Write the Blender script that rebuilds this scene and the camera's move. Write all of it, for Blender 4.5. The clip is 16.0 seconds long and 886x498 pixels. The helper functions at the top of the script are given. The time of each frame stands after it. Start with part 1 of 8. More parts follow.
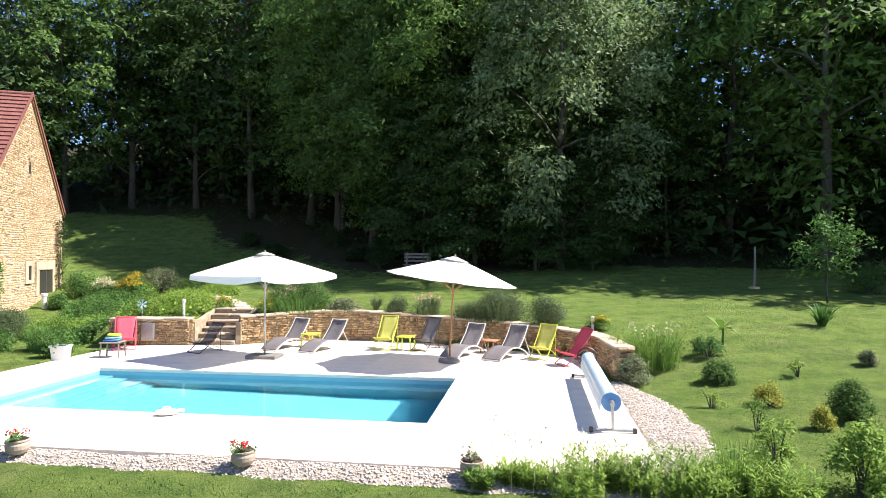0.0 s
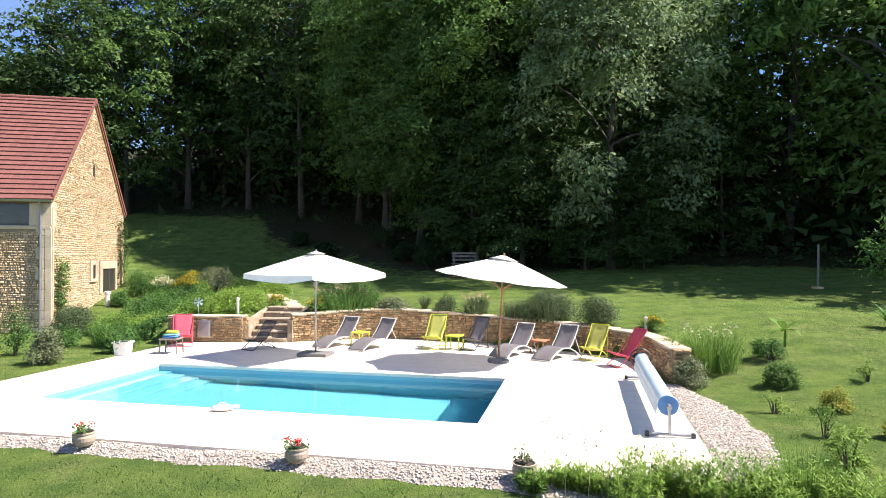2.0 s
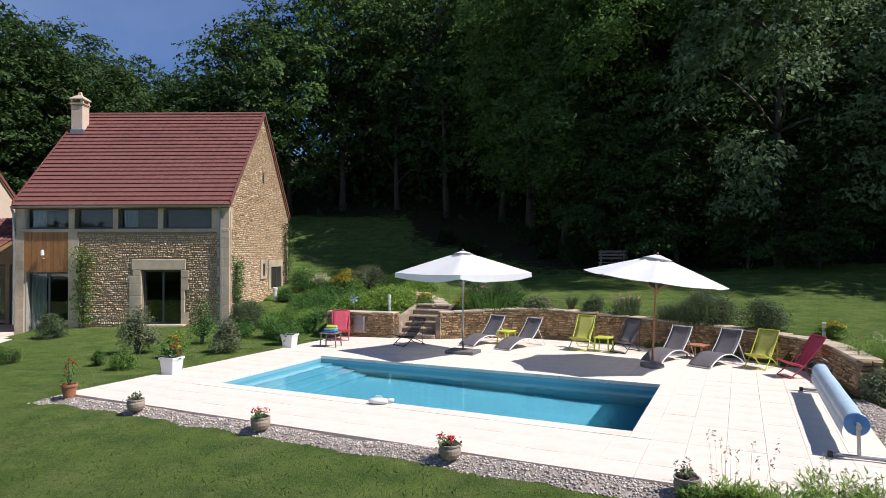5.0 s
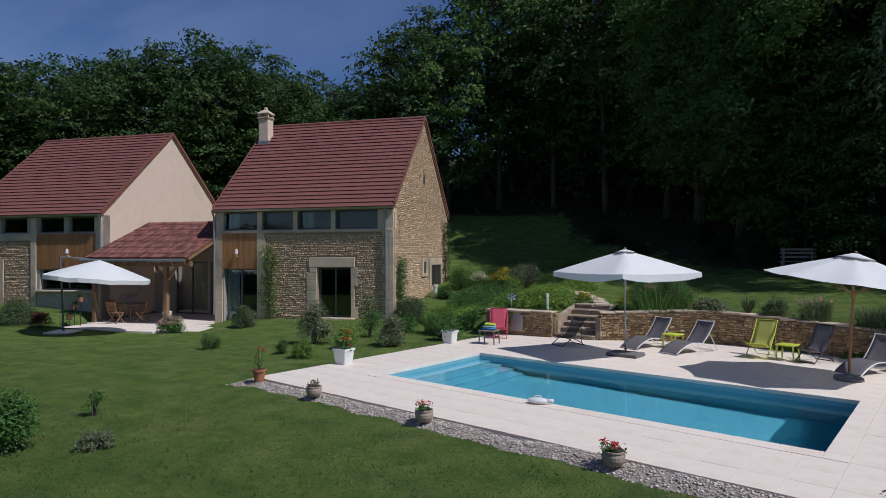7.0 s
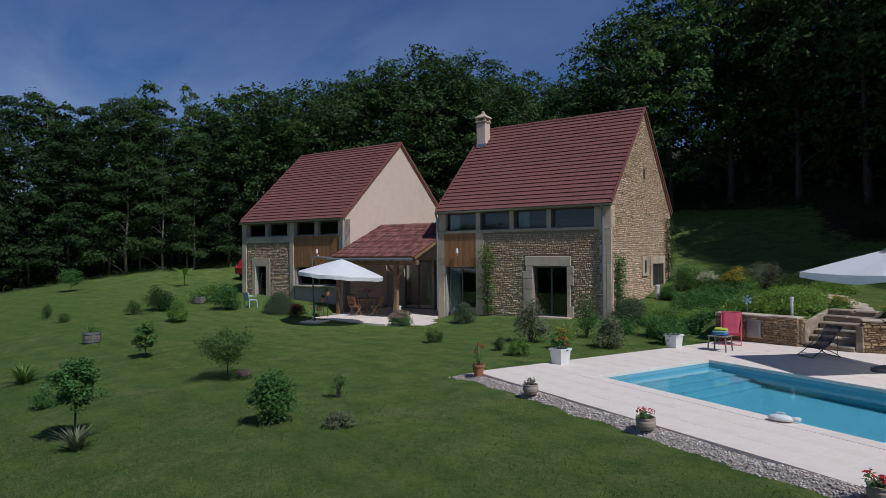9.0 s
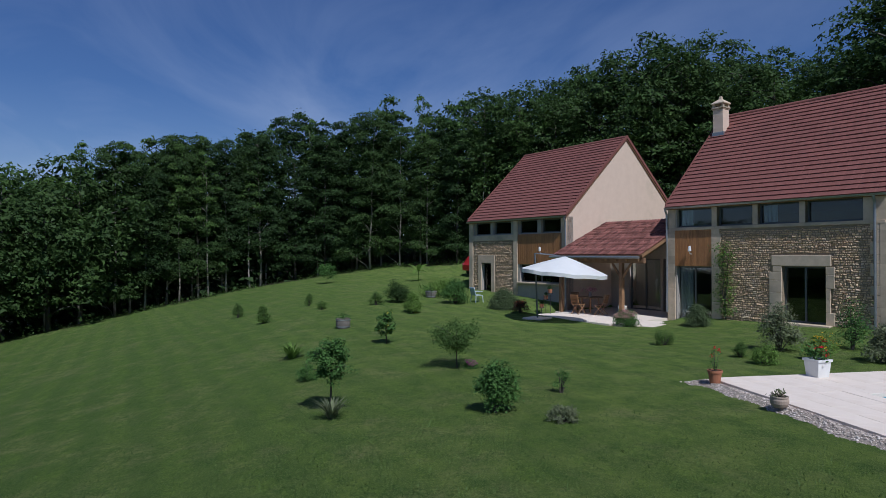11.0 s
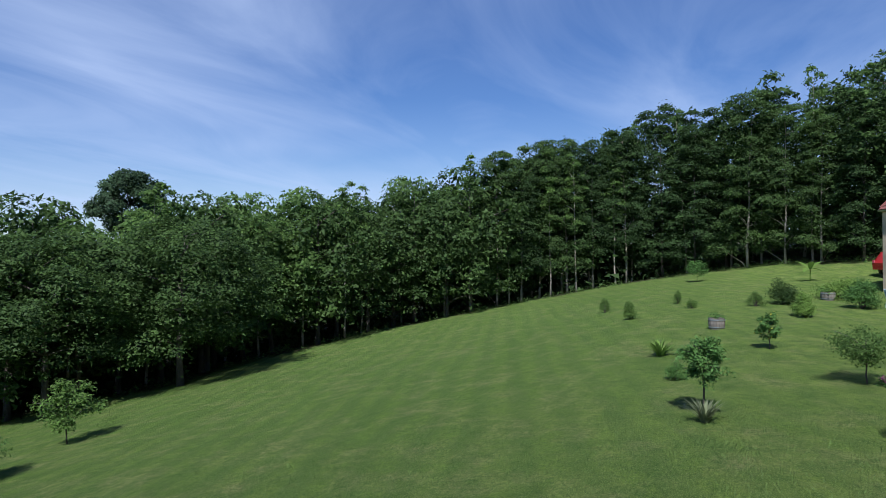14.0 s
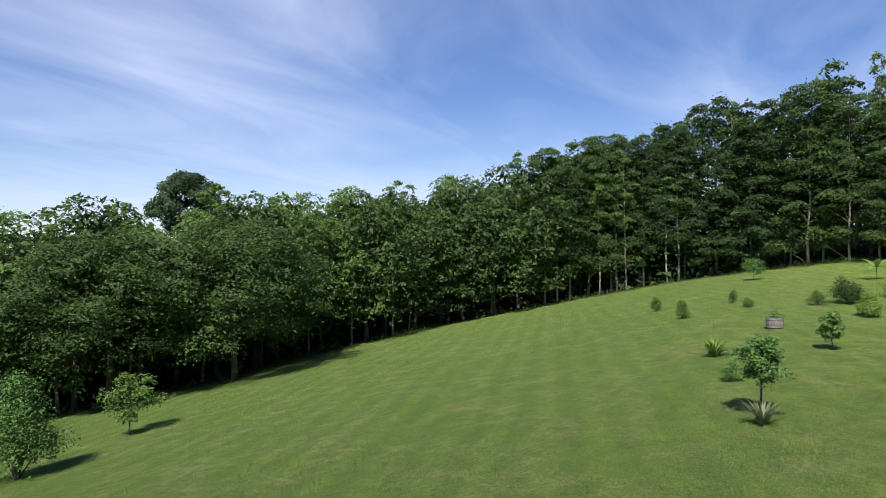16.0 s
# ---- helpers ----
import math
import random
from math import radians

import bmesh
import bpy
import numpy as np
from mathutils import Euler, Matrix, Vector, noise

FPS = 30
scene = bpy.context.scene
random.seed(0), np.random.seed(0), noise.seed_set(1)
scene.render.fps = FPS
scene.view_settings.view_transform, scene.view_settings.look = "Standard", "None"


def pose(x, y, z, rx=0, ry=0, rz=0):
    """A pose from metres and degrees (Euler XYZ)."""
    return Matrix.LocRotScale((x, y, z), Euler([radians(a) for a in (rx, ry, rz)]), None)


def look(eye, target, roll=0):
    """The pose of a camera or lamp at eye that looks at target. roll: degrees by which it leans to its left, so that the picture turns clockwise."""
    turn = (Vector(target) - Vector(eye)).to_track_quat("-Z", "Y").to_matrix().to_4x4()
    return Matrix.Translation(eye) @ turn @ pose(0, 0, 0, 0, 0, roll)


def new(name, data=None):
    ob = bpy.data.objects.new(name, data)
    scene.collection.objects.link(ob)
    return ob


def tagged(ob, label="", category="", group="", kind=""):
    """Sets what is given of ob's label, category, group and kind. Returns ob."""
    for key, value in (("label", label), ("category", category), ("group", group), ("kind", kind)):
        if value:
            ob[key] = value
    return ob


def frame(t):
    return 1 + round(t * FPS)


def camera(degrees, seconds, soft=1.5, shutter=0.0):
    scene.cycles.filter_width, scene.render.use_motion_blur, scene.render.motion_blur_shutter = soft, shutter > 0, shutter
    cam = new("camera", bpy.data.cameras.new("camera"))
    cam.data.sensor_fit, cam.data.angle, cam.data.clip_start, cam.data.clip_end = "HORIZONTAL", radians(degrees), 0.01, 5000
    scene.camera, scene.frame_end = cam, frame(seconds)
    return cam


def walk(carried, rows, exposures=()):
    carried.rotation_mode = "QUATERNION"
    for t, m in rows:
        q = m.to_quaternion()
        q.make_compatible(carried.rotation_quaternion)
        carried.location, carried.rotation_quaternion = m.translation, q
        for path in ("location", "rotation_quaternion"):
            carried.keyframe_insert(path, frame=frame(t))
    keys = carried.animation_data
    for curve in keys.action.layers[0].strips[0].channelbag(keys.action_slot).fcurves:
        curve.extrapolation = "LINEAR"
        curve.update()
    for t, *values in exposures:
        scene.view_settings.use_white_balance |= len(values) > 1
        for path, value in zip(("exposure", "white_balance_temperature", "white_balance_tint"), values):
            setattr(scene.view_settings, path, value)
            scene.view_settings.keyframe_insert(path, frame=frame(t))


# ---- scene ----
cam = camera(71.3, 16.0, soft=0.6)
# seconds, place, yaw, pitch, roll
PATH = [
    (0, 0.208, -0.034, 2.546, 8.30, 0.79, 0.06),
    (0.5, 0.202, -0.024, 2.544, 8.98, 0.79, 0.01),
    (1, 0.189, -0.008, 2.544, 9.85, 0.76, 0.00),
    (1.5, 0.169, 0.008, 2.544, 11.08, 0.73, -0.01),
    (2, 0.140, 0.028, 2.547, 12.60, 0.69, -0.01),
    (2.5, 0.114, 0.039, 2.552, 14.21, 0.68, -0.03),
    (3, 0.088, 0.056, 2.561, 16.21, 0.67, -0.06),
    (3.5, 0.062, 0.057, 2.568, 18.26, 0.60, -0.03),
    (4, 0.048, 0.046, 2.574, 20.74, 0.56, -0.05),
    (6.5, -0.001, 0.000, 2.602, 35.51, 0.40, -0.22),
    (7, -0.018, 0.004, 2.603, 40.10, 0.36, -0.19),
    (7.5, -0.036, 0.019, 2.605, 44.77, 0.34, -0.24),
    (8, -0.044, 0.027, 2.611, 49.58, 0.33, -0.28),
    (8.5, -0.046, 0.032, 2.621, 54.51, 0.29, -0.35),
    (9, -0.044, 0.032, 2.617, 59.92, 0.33, -0.46),
    (11.5, -0.066, -0.013, 2.507, 85.86, 0.40, -0.10),
    (12, -0.075, -0.034, 2.495, 91.76, 0.44, -0.17),
    (12.5, -0.087, -0.037, 2.483, 97.59, 0.42, -0.23),
    (13, -0.101, -0.036, 2.463, 103.69, 0.38, -0.25),
    (13.5, -0.115, -0.032, 2.441, 108.83, 0.35, -0.26),
    (14, -0.119, -0.023, 2.424, 113.27, 0.34, -0.34),
    (14.5, -0.115, -0.020, 2.417, 114.94, 0.33, -0.41),
    (15, -0.110, -0.022, 2.415, 116.13, 0.29, -0.45),
    (15.5, -0.104, -0.024, 2.415, 116.93, 0.24, -0.46),
    (16, -0.095, -0.021, 2.416, 117.62, 0.21, -0.51),
]


def aim(x, y, z, yaw, pitch, roll):
    """A camera pose from its place and its yaw, pitch and roll in degrees."""
    return pose(x, y, z, 0, 0, yaw) @ pose(0, 0, 0, 90 + pitch) @ pose(0, 0, 0, 0, 0, roll)


walk(cam, [(r[0], aim(*r[1:])) for r in PATH], exposures=[
    (0.0, 1.4, 6450, 13), (3.0, 1.13, 6400, 13), (4.2, 0.6, 6200, 15), (6.3, -0.36, 5750, 14), (9.0, -0.68, 5530, 14), (11.5, -0.45, 5420, 14),
    (12.5, -0.4, 5380, 14), (13.0, -0.26, 5400, 13), (14.0, 0.35, 5700, 12), (15.0, 0.5, 5850, 13), (16.0, 0.72, 6450, 16)])

# ---- world and sun ----
SUN_YAW, SUN_UP = -78.0, 52.0            # the sun stands to the east, behind the wood's corner
world = bpy.data.worlds.new("sky")
scene.world = world
world.use_nodes = True
wn, wl = world.node_tree.nodes, world.node_tree.links
wn.clear()


def wnode(kind, **sets):
    n = wn.new(kind)
    for k, v in sets.items():
        n.inputs[k].default_value = v
    return n


sky = wn.new("ShaderNodeTexSky")
sky.sky_type, sky.sun_disc = "NISHITA", False
sky.sun_elevation, sky.sun_rotation = radians(SUN_UP), radians(-SUN_YAW)
sky.air_density, sky.dust_density, sky.ozone_density = 1.0, 0.1, 3.0
co = wn.new("ShaderNodeTexCoord")
# thin high cloud, drawn out in streaks on a flat layer overhead
sep = wn.new("ShaderNodeSeparateXYZ")
wl.new(co.outputs["Generated"], sep.inputs[0])
zc = wn.new("ShaderNodeMath"); zc.operation = "MAXIMUM"; zc.inputs[1].default_value = 0.03
wl.new(sep.outputs["Z"], zc.inputs[0])
zd = wn.new("ShaderNodeMath"); zd.operation = "ADD"; zd.inputs[1].default_value = 0.12
wl.new(zc.outputs[0], zd.inputs[0])
dv = wn.new("ShaderNodeVectorMath"); dv.operation = "DIVIDE"
cz = wn.new("ShaderNodeCombineXYZ")
for k in range(3):
    wl.new(zd.outputs[0], cz.inputs[k])
wl.new(co.outputs["Generated"], dv.inputs[0])
wl.new(cz.outputs[0], dv.inputs[1])
mp = wn.new("ShaderNodeMapping")
mp.inputs["Rotation"].default_value = (0, 0, radians(35))
mp.inputs["Scale"].default_value = (0.5, 1.15, 1.0)
wl.new(dv.outputs[0], mp.inputs["Vector"])
n1 = wnode("ShaderNodeTexNoise", Scale=1.1, Detail=7.0, Roughness=0.55, Distortion=0.9)
wl.new(mp.outputs[0], n1.inputs["Vector"])
n2 = wnode("ShaderNodeTexNoise", Scale=0.45, Detail=3.0, Roughness=0.5)
wl.new(dv.outputs[0], n2.inputs["Vector"])
cm = wn.new("ShaderNodeMath"); cm.operation = "MULTIPLY"
wl.new(n1.outputs["Fac"], cm.inputs[0]); wl.new(n2.outputs["Fac"], cm.inputs[1])
cr = wn.new("ShaderNodeMapRange")
cr.inputs["From Min"].default_value, cr.inputs["From Max"].default_value = 0.14, 0.42
cr.inputs["To Min"].default_value, cr.inputs["To Max"].default_value = 0.13, 0.72
wl.new(cm.outputs[0], cr.inputs["Value"])
sw = wn.new("ShaderNodeVectorMath"); sw.operation = "DOT_PRODUCT"      # the cloud thickens towards the south-west
sw.inputs[1].default_value = (-0.8, -0.6, 0.0)
wl.new(co.outputs["Generated"], sw.inputs[0])
sr = wn.new("ShaderNodeMapRange")
for key, val in (("From Min", -0.1), ("From Max", 0.8), ("To Min", 0.16), ("To Max", 1.0)):
    sr.inputs[key].default_value = val
wl.new(sw.outputs["Value"], sr.inputs["Value"])
cx = wn.new("ShaderNodeMath"); cx.operation = "MULTIPLY"
wl.new(cr.outputs[0], cx.inputs[0]); wl.new(sr.outputs[0], cx.inputs[1])
cmix = wn.new("ShaderNodeMix"); cmix.data_type = "RGBA"
hz = wn.new("ShaderNodeMapRange")          # paler haze low in the sky
hz.inputs["From Min"].default_value, hz.inputs["From Max"].default_value = 0.0, 0.24
hz.inputs["To Min"].default_value, hz.inputs["To Max"].default_value = 0.28, 0.0
wl.new(sep.outputs["Z"], hz.inputs["Value"])
ca = wn.new("ShaderNodeMath"); ca.operation = "ADD"; ca.use_clamp = True
wl.new(cx.outputs[0], ca.inputs[0]); wl.new(hz.outputs[0], ca.inputs[1])
wl.new(ca.outputs[0], cmix.inputs["Factor"])
deeper = wnode("ShaderNodeHueSaturation", Hue=0.512, Saturation=1.36, Value=1.42)
wl.new(sky.outputs[0], deeper.inputs["Color"])
wl.new(deeper.outputs[0], cmix.inputs["A"])
cmix.inputs["B"].default_value = (9.4, 10.9, 13.9, 1)
bg = wnode("ShaderNodeBackground", Strength=0.05)
wl.new(cmix.outputs["Result"], bg.inputs["Color"])
wo = wn.new("ShaderNodeOutputWorld")
wl.new(bg.outputs[0], wo.inputs["Surface"])

sun = new("sun", bpy.data.lights.new("sun", "SUN"))
sun.data.energy, sun.data.angle, sun.data.color = 5.0, radians(0.53), (1.0, 0.95, 0.87)
sy, su = radians(SUN_YAW), radians(SUN_UP)
TO_SUN = Vector((-math.sin(sy) * math.cos(su), math.cos(sy) * math.cos(su), math.sin(su)))
sun.matrix_world = look(TO_SUN * 60, (0, 0, 0))


# ---- materials ----
def mat(name, a, b=None, scale=6.0, rough=0.7, bump=0.25, fine=60.0, metal=0.0, vary=0.12, spot=None, spot_at=0.62, big=0.7, island=False,
        through_light=0.0, stretch=None, world_space=False, sheen=0.5):
    """A surface of two colours broken up at two scales, with stains, fine relief and some variation from piece to piece."""
    m = bpy.data.materials.new(name)
    m.use_nodes = True
    t = m.node_tree
    n, l = t.nodes, t.links
    p = n["Principled BSDF"]
    b = b or tuple(c * 0.75 for c in a)
    if world_space:
        vec = n.new("ShaderNodeNewGeometry").outputs["Position"]
    else:
        vec = n.new("ShaderNodeTexCoord").outputs["Object"]
    if stretch:
        q = n.new("ShaderNodeMapping")
        q.inputs["Scale"].default_value = stretch
        l.new(vec, q.inputs["Vector"])
        vec = q.outputs[0]
    f = n.new("ShaderNodeTexNoise")
    f.inputs["Scale"].default_value, f.inputs["Detail"].default_value, f.inputs["Roughness"].default_value = scale, 6.0, 0.65
    l.new(vec, f.inputs["Vector"])
    r = n.new("ShaderNodeMapRange")
    r.inputs["From Min"].default_value, r.inputs["From Max"].default_value = 0.32, 0.68
    l.new(f.outputs["Fac"], r.inputs["Value"])
    mix = n.new("ShaderNodeMix"); mix.data_type = "RGBA"
    mix.inputs["A"].default_value, mix.inputs["B"].default_value = (*a, 1), (*b, 1)
    l.new(r.outputs[0], mix.inputs["Factor"])
    col = mix.outputs["Result"]
    g = n.new("ShaderNodeTexNoise")
    g.inputs["Scale"].default_value, g.inputs["Detail"].default_value = big, 4.0
    l.new(vec, g.inputs["Vector"])
    if spot:
        r2 = n.new("ShaderNodeMapRange")
        r2.inputs["From Min"].default_value, r2.inputs["From Max"].default_value = spot_at - 0.1, spot_at + 0.1
        l.new(g.outputs["Fac"], r2.inputs["Value"])
        m2 = n.new("ShaderNodeMix"); m2.data_type = "RGBA"
        m2.inputs["B"].default_value = (*spot, 1)
        l.new(r2.outputs[0], m2.inputs["Factor"]); l.new(col, m2.inputs["A"])
        col = m2.outputs["Result"]
    hsv = n.new("ShaderNodeHueSaturation")
    l.new(col, hsv.inputs["Color"])
    src = n.new("ShaderNodeNewGeometry").outputs["Random Per Island"] if island else n.new("ShaderNodeObjectInfo").outputs["Random"]
    rv = n.new("ShaderNodeMapRange")
    rv.inputs["To Min"].default_value, rv.inputs["To Max"].default_value = 1 - vary, 1 + vary
    l.new(src, rv.inputs["Value"])
    l.new(rv.outputs[0], hsv.inputs["Value"])
    l.new(hsv.outputs[0], p.inputs["Base Color"])
    rr = n.new("ShaderNodeMapRange")
    rr.inputs["To Min"].default_value, rr.inputs["To Max"].default_value = max(0.02, rough - 0.1), min(1, rough + 0.1)
    l.new(f.outputs["Fac"], rr.inputs["Value"])
    l.new(rr.outputs[0], p.inputs["Roughness"])
    p.inputs["Metallic"].default_value = metal
    p.inputs["Specular IOR Level"].default_value = sheen
    if bump:
        h = n.new("ShaderNodeTexNoise")
        h.inputs["Scale"].default_value, h.inputs["Detail"].default_value = fine, 4.0
        l.new(vec, h.inputs["Vector"])
        k = n.new("ShaderNodeBump")
        k.inputs["Strength"].default_value, k.inputs["Distance"].default_value = bump, 0.02
        l.new(h.outputs["Fac"], k.inputs["Height"])
        l.new(k.outputs[0], p.inputs["Normal"])
    if through_light:
        tr = n.new("ShaderNodeBsdfTranslucent")
        l.new(hsv.outputs[0], tr.inputs["Color"])
        ms = n.new("ShaderNodeMixShader")
        ms.inputs[0].default_value = through_light
        l.new(p.outputs[0], ms.inputs[1]); l.new(tr.outputs[0], ms.inputs[2])
        l.new(ms.outputs[0], n["Material Output"].inputs["Surface"])
    return m


def glass_mat(name, tint=(0.75, 0.85, 0.85), rough=0.02):
    """Window glass: mostly clear, mirror-like at a slant."""
    m = bpy.data.materials.new(name)
    m.use_nodes = True
    n, l = m.node_tree.nodes, m.node_tree.links
    n.remove(n["Principled BSDF"])
    tr, gl, ms, fr = (n.new("ShaderNode" + k) for k in ("BsdfTransparent", "BsdfGlossy", "MixShader", "Fresnel"))
    tr.inputs["Color"].default_value = (*tint, 1)
    gl.inputs["Roughness"].default_value = rough
    fr.inputs["IOR"].default_value = 1.6
    l.new(fr.outputs[0], ms.inputs[0]); l.new(tr.outputs[0], ms.inputs[1]); l.new(gl.outputs[0], ms.inputs[2])
    l.new(ms.outputs[0], n["Material Output"].inputs["Surface"])
    return m


def leaf_mat(name, a, b, vary=0.35, through_light=0.28, rough=0.6):
    return mat(name, a, b, scale=0.9, rough=rough, bump=0.0, vary=vary, island=True, through_light=through_light, big=0.25,
               spot=tuple(c * 1.35 for c in a), spot_at=0.6, sheen=0.15)


LEAF_OAK = leaf_mat("oak_leaf", (0.136, 0.222, 0.056), (0.087, 0.156, 0.041), through_light=0.5)
LEAF_WOOD = leaf_mat("woodland_leaf", (0.066, 0.112, 0.029), (0.039, 0.076, 0.022), vary=0.45, through_light=0.36)
LEAF_SILVER = leaf_mat("silver_green_leaf", (0.19, 0.255, 0.12), (0.125, 0.185, 0.08), through_light=0.4)
LEAF_LIME = leaf_mat("lime_green_leaf", (0.24, 0.35, 0.065), (0.165, 0.265, 0.048), through_light=0.38)
LEAF_LIGHT = leaf_mat("acacia_leaf", (0.155, 0.25, 0.06), (0.105, 0.19, 0.047), through_light=0.48)
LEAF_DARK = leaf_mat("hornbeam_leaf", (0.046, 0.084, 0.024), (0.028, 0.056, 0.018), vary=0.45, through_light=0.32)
LEAF_PINE = leaf_mat("pine_needle", (0.0543, 0.093, 0.0434), (0.0388, 0.0697, 0.031))
LEAF_BUSH = leaf_mat("shrub_leaf", (0.101, 0.202, 0.0465), (0.0697, 0.147, 0.0388))
LEAF_BRIGHT = leaf_mat("bright_leaf", (0.17, 0.27, 0.05), (0.11, 0.2, 0.04))
LEAF_GREY = leaf_mat("grey_leaf", (0.2, 0.225, 0.12), (0.13, 0.155, 0.075))
LEAF_SAGE = leaf_mat("sage_leaf", (0.125, 0.168, 0.075), (0.085, 0.122, 0.052))
LEAF_RED = leaf_mat("dark_red_leaf", (0.09, 0.045, 0.03), (0.055, 0.06, 0.028))
STRAW = leaf_mat("dry_stalk", (0.5, 0.46, 0.3), (0.36, 0.34, 0.2))
LEAF_GOLD = leaf_mat("golden_leaf", (0.35, 0.33, 0.05), (0.2, 0.24, 0.04))
PETAL_YELLOW = leaf_mat("yellow_petal", (0.75, 0.52, 0.03), (0.6, 0.36, 0.02))
PETAL_WHITE = leaf_mat("cream_petal", (0.75, 0.68, 0.5), (0.65, 0.55, 0.35))
PETAL_RED = leaf_mat("red_petal", (0.6, 0.03, 0.03), (0.45, 0.02, 0.03))
PETAL_PINK = leaf_mat("pink_petal", (0.55, 0.2, 0.25), (0.6, 0.4, 0.35))
PETAL_MAGENTA = leaf_mat("magenta_petal", (0.5, 0.08, 0.3), (0.42, 0.1, 0.32))
BARK = mat("bark", (0.1, 0.083, 0.066), (0.052, 0.044, 0.036), scale=5, rough=0.9, bump=0.8, fine=18, stretch=(3, 3, 0.6), spot=(0.13, 0.13, 0.11))
BARK_PALE = mat("pale_bark", (0.38, 0.34, 0.28), (0.2, 0.18, 0.145), scale=5, rough=0.9, bump=0.6, fine=18, stretch=(3, 3, 0.6))
TILE = mat("pale_paving", (0.81, 0.7, 0.58), (0.765, 0.655, 0.535), scale=3, rough=0.75, bump=0.12, fine=90, vary=0.015, spot=(0.73, 0.615, 0.49), big=0.9)
GROUT = mat("grout", (0.66, 0.59, 0.5), (0.6, 0.53, 0.44), scale=9, rough=0.9)
LINER = mat("pool_shell", (0.185, 0.395, 0.455), (0.165, 0.36, 0.425), scale=1.2, rough=0.35, bump=0.05, vary=0.0)
STONE = mat("warm_limestone", (0.49, 0.335, 0.17), (0.31, 0.195, 0.095), scale=9, rough=0.9, bump=0.6, fine=45, vary=0.4, spot=(0.55, 0.42, 0.24), big=3.0)
STONE_ISLE = mat("limestone_rubble", (0.69, 0.505, 0.318), (0.56, 0.39, 0.228), scale=9, rough=0.9, bump=0.6, fine=45, vary=0.24, island=True, spot=(0.72, 0.575, 0.42), big=2.0)
WALL_ISLE = mat("warm_limestone_rubble", (0.5, 0.345, 0.18), (0.32, 0.2, 0.1), scale=9, rough=0.9, bump=0.6, fine=45, vary=0.42, island=True, spot=(0.57, 0.44, 0.25), big=3.0)
MORTAR = mat("lime_mortar", (0.35, 0.265, 0.17), (0.265, 0.198, 0.125), scale=14, rough=0.95, bump=0.6, fine=50, vary=0.0)
DRESSED = mat("dressed_limestone", (0.67, 0.53, 0.37), (0.56, 0.435, 0.295), scale=4, rough=0.85, bump=0.25, fine=70, vary=0.1, spot=(0.36, 0.31, 0.23))
RENDER_WALL = mat("cream_plaster", (0.72, 0.56, 0.425), (0.67, 0.515, 0.385), scale=2.5, rough=0.9, bump=0.15, fine=120, vary=0.0, spot=(0.55, 0.45, 0.32), spot_at=0.7)
CAP = mat("cap_stone", (0.56, 0.45, 0.32), (0.42, 0.325, 0.215), scale=6, rough=0.9, bump=0.5, fine=40, vary=0.15, spot=(0.6, 0.51, 0.39), big=3.0)
STEP = mat("worn_step_stone", (0.34, 0.265, 0.185), (0.22, 0.165, 0.11), scale=7, rough=0.95, bump=0.6, fine=40, vary=0.2, spot=(0.46, 0.38, 0.28), big=3.0)
GREY_WALL = mat("grey_plaster", (0.42, 0.37, 0.31), (0.36, 0.32, 0.27), scale=2.5, rough=0.9, bump=0.15, fine=120, vary=0.0)
ROOF = mat("brown_red_tile", (0.235, 0.095, 0.077), (0.185, 0.075, 0.061), scale=5, rough=0.85, bump=0.35, fine=60, vary=0.06, spot=(0.175, 0.074, 0.061), big=1.2, sheen=0.2)
ROOF_ISLE = mat("brown_red_tile_far", (0.235, 0.095, 0.077), (0.185, 0.075, 0.061), scale=5, rough=0.85, bump=0.35, fine=60, vary=0.06, island=True, spot=(0.175, 0.074, 0.061), big=1.2, sheen=0.2)
CANAL = mat("canal_tile", (0.25, 0.1, 0.075), (0.14, 0.06, 0.05), scale=5, rough=0.85, bump=0.35, fine=50, vary=0.45, spot=(0.3, 0.19, 0.15), big=2, sheen=0.2)
LARCH = mat("larch_board", (0.4, 0.19, 0.065), (0.29, 0.13, 0.045), scale=5, rough=0.6, bump=0.25, fine=30, stretch=(6, 6, 0.7), vary=0.15)
OAK = mat("oak_beam", (0.3, 0.17, 0.08), (0.2, 0.11, 0.055), scale=4, rough=0.7, bump=0.3, fine=30, vary=0.15)
TEAK = mat("teak", (0.33, 0.17, 0.075), (0.24, 0.12, 0.05), scale=5, rough=0.55, bump=0.2, fine=40, stretch=(1, 1, 5), vary=0.12)
WEATHERED = mat("weathered_wood", (0.24, 0.21, 0.17), (0.15, 0.13, 0.11), scale=5, rough=0.9, bump=0.4, fine=30, stretch=(5, 5, 1), vary=0.15)
ZINC = mat("zinc", (0.42, 0.43, 0.43), (0.33, 0.34, 0.34), scale=4, rough=0.45, bump=0.08, metal=0.8, vary=0.05)
DARK_FRAME = mat("grey_window_frame", (0.11, 0.12, 0.12), (0.085, 0.09, 0.09), scale=4, rough=0.45, bump=0.05, vary=0.05)
GLASS = glass_mat("window_glass", (0.74, 0.8, 0.8))
INSIDE = mat("room_plaster", (0.4, 0.37, 0.32), (0.35, 0.32, 0.28), scale=1.5, rough=0.9, bump=0.1, vary=0.0)
CURTAIN = mat("linen_curtain", (0.75, 0.74, 0.72), (0.66, 0.65, 0.63), scale=8, rough=0.9, bump=0.2, stretch=(8, 8, 0.5), vary=0.05)
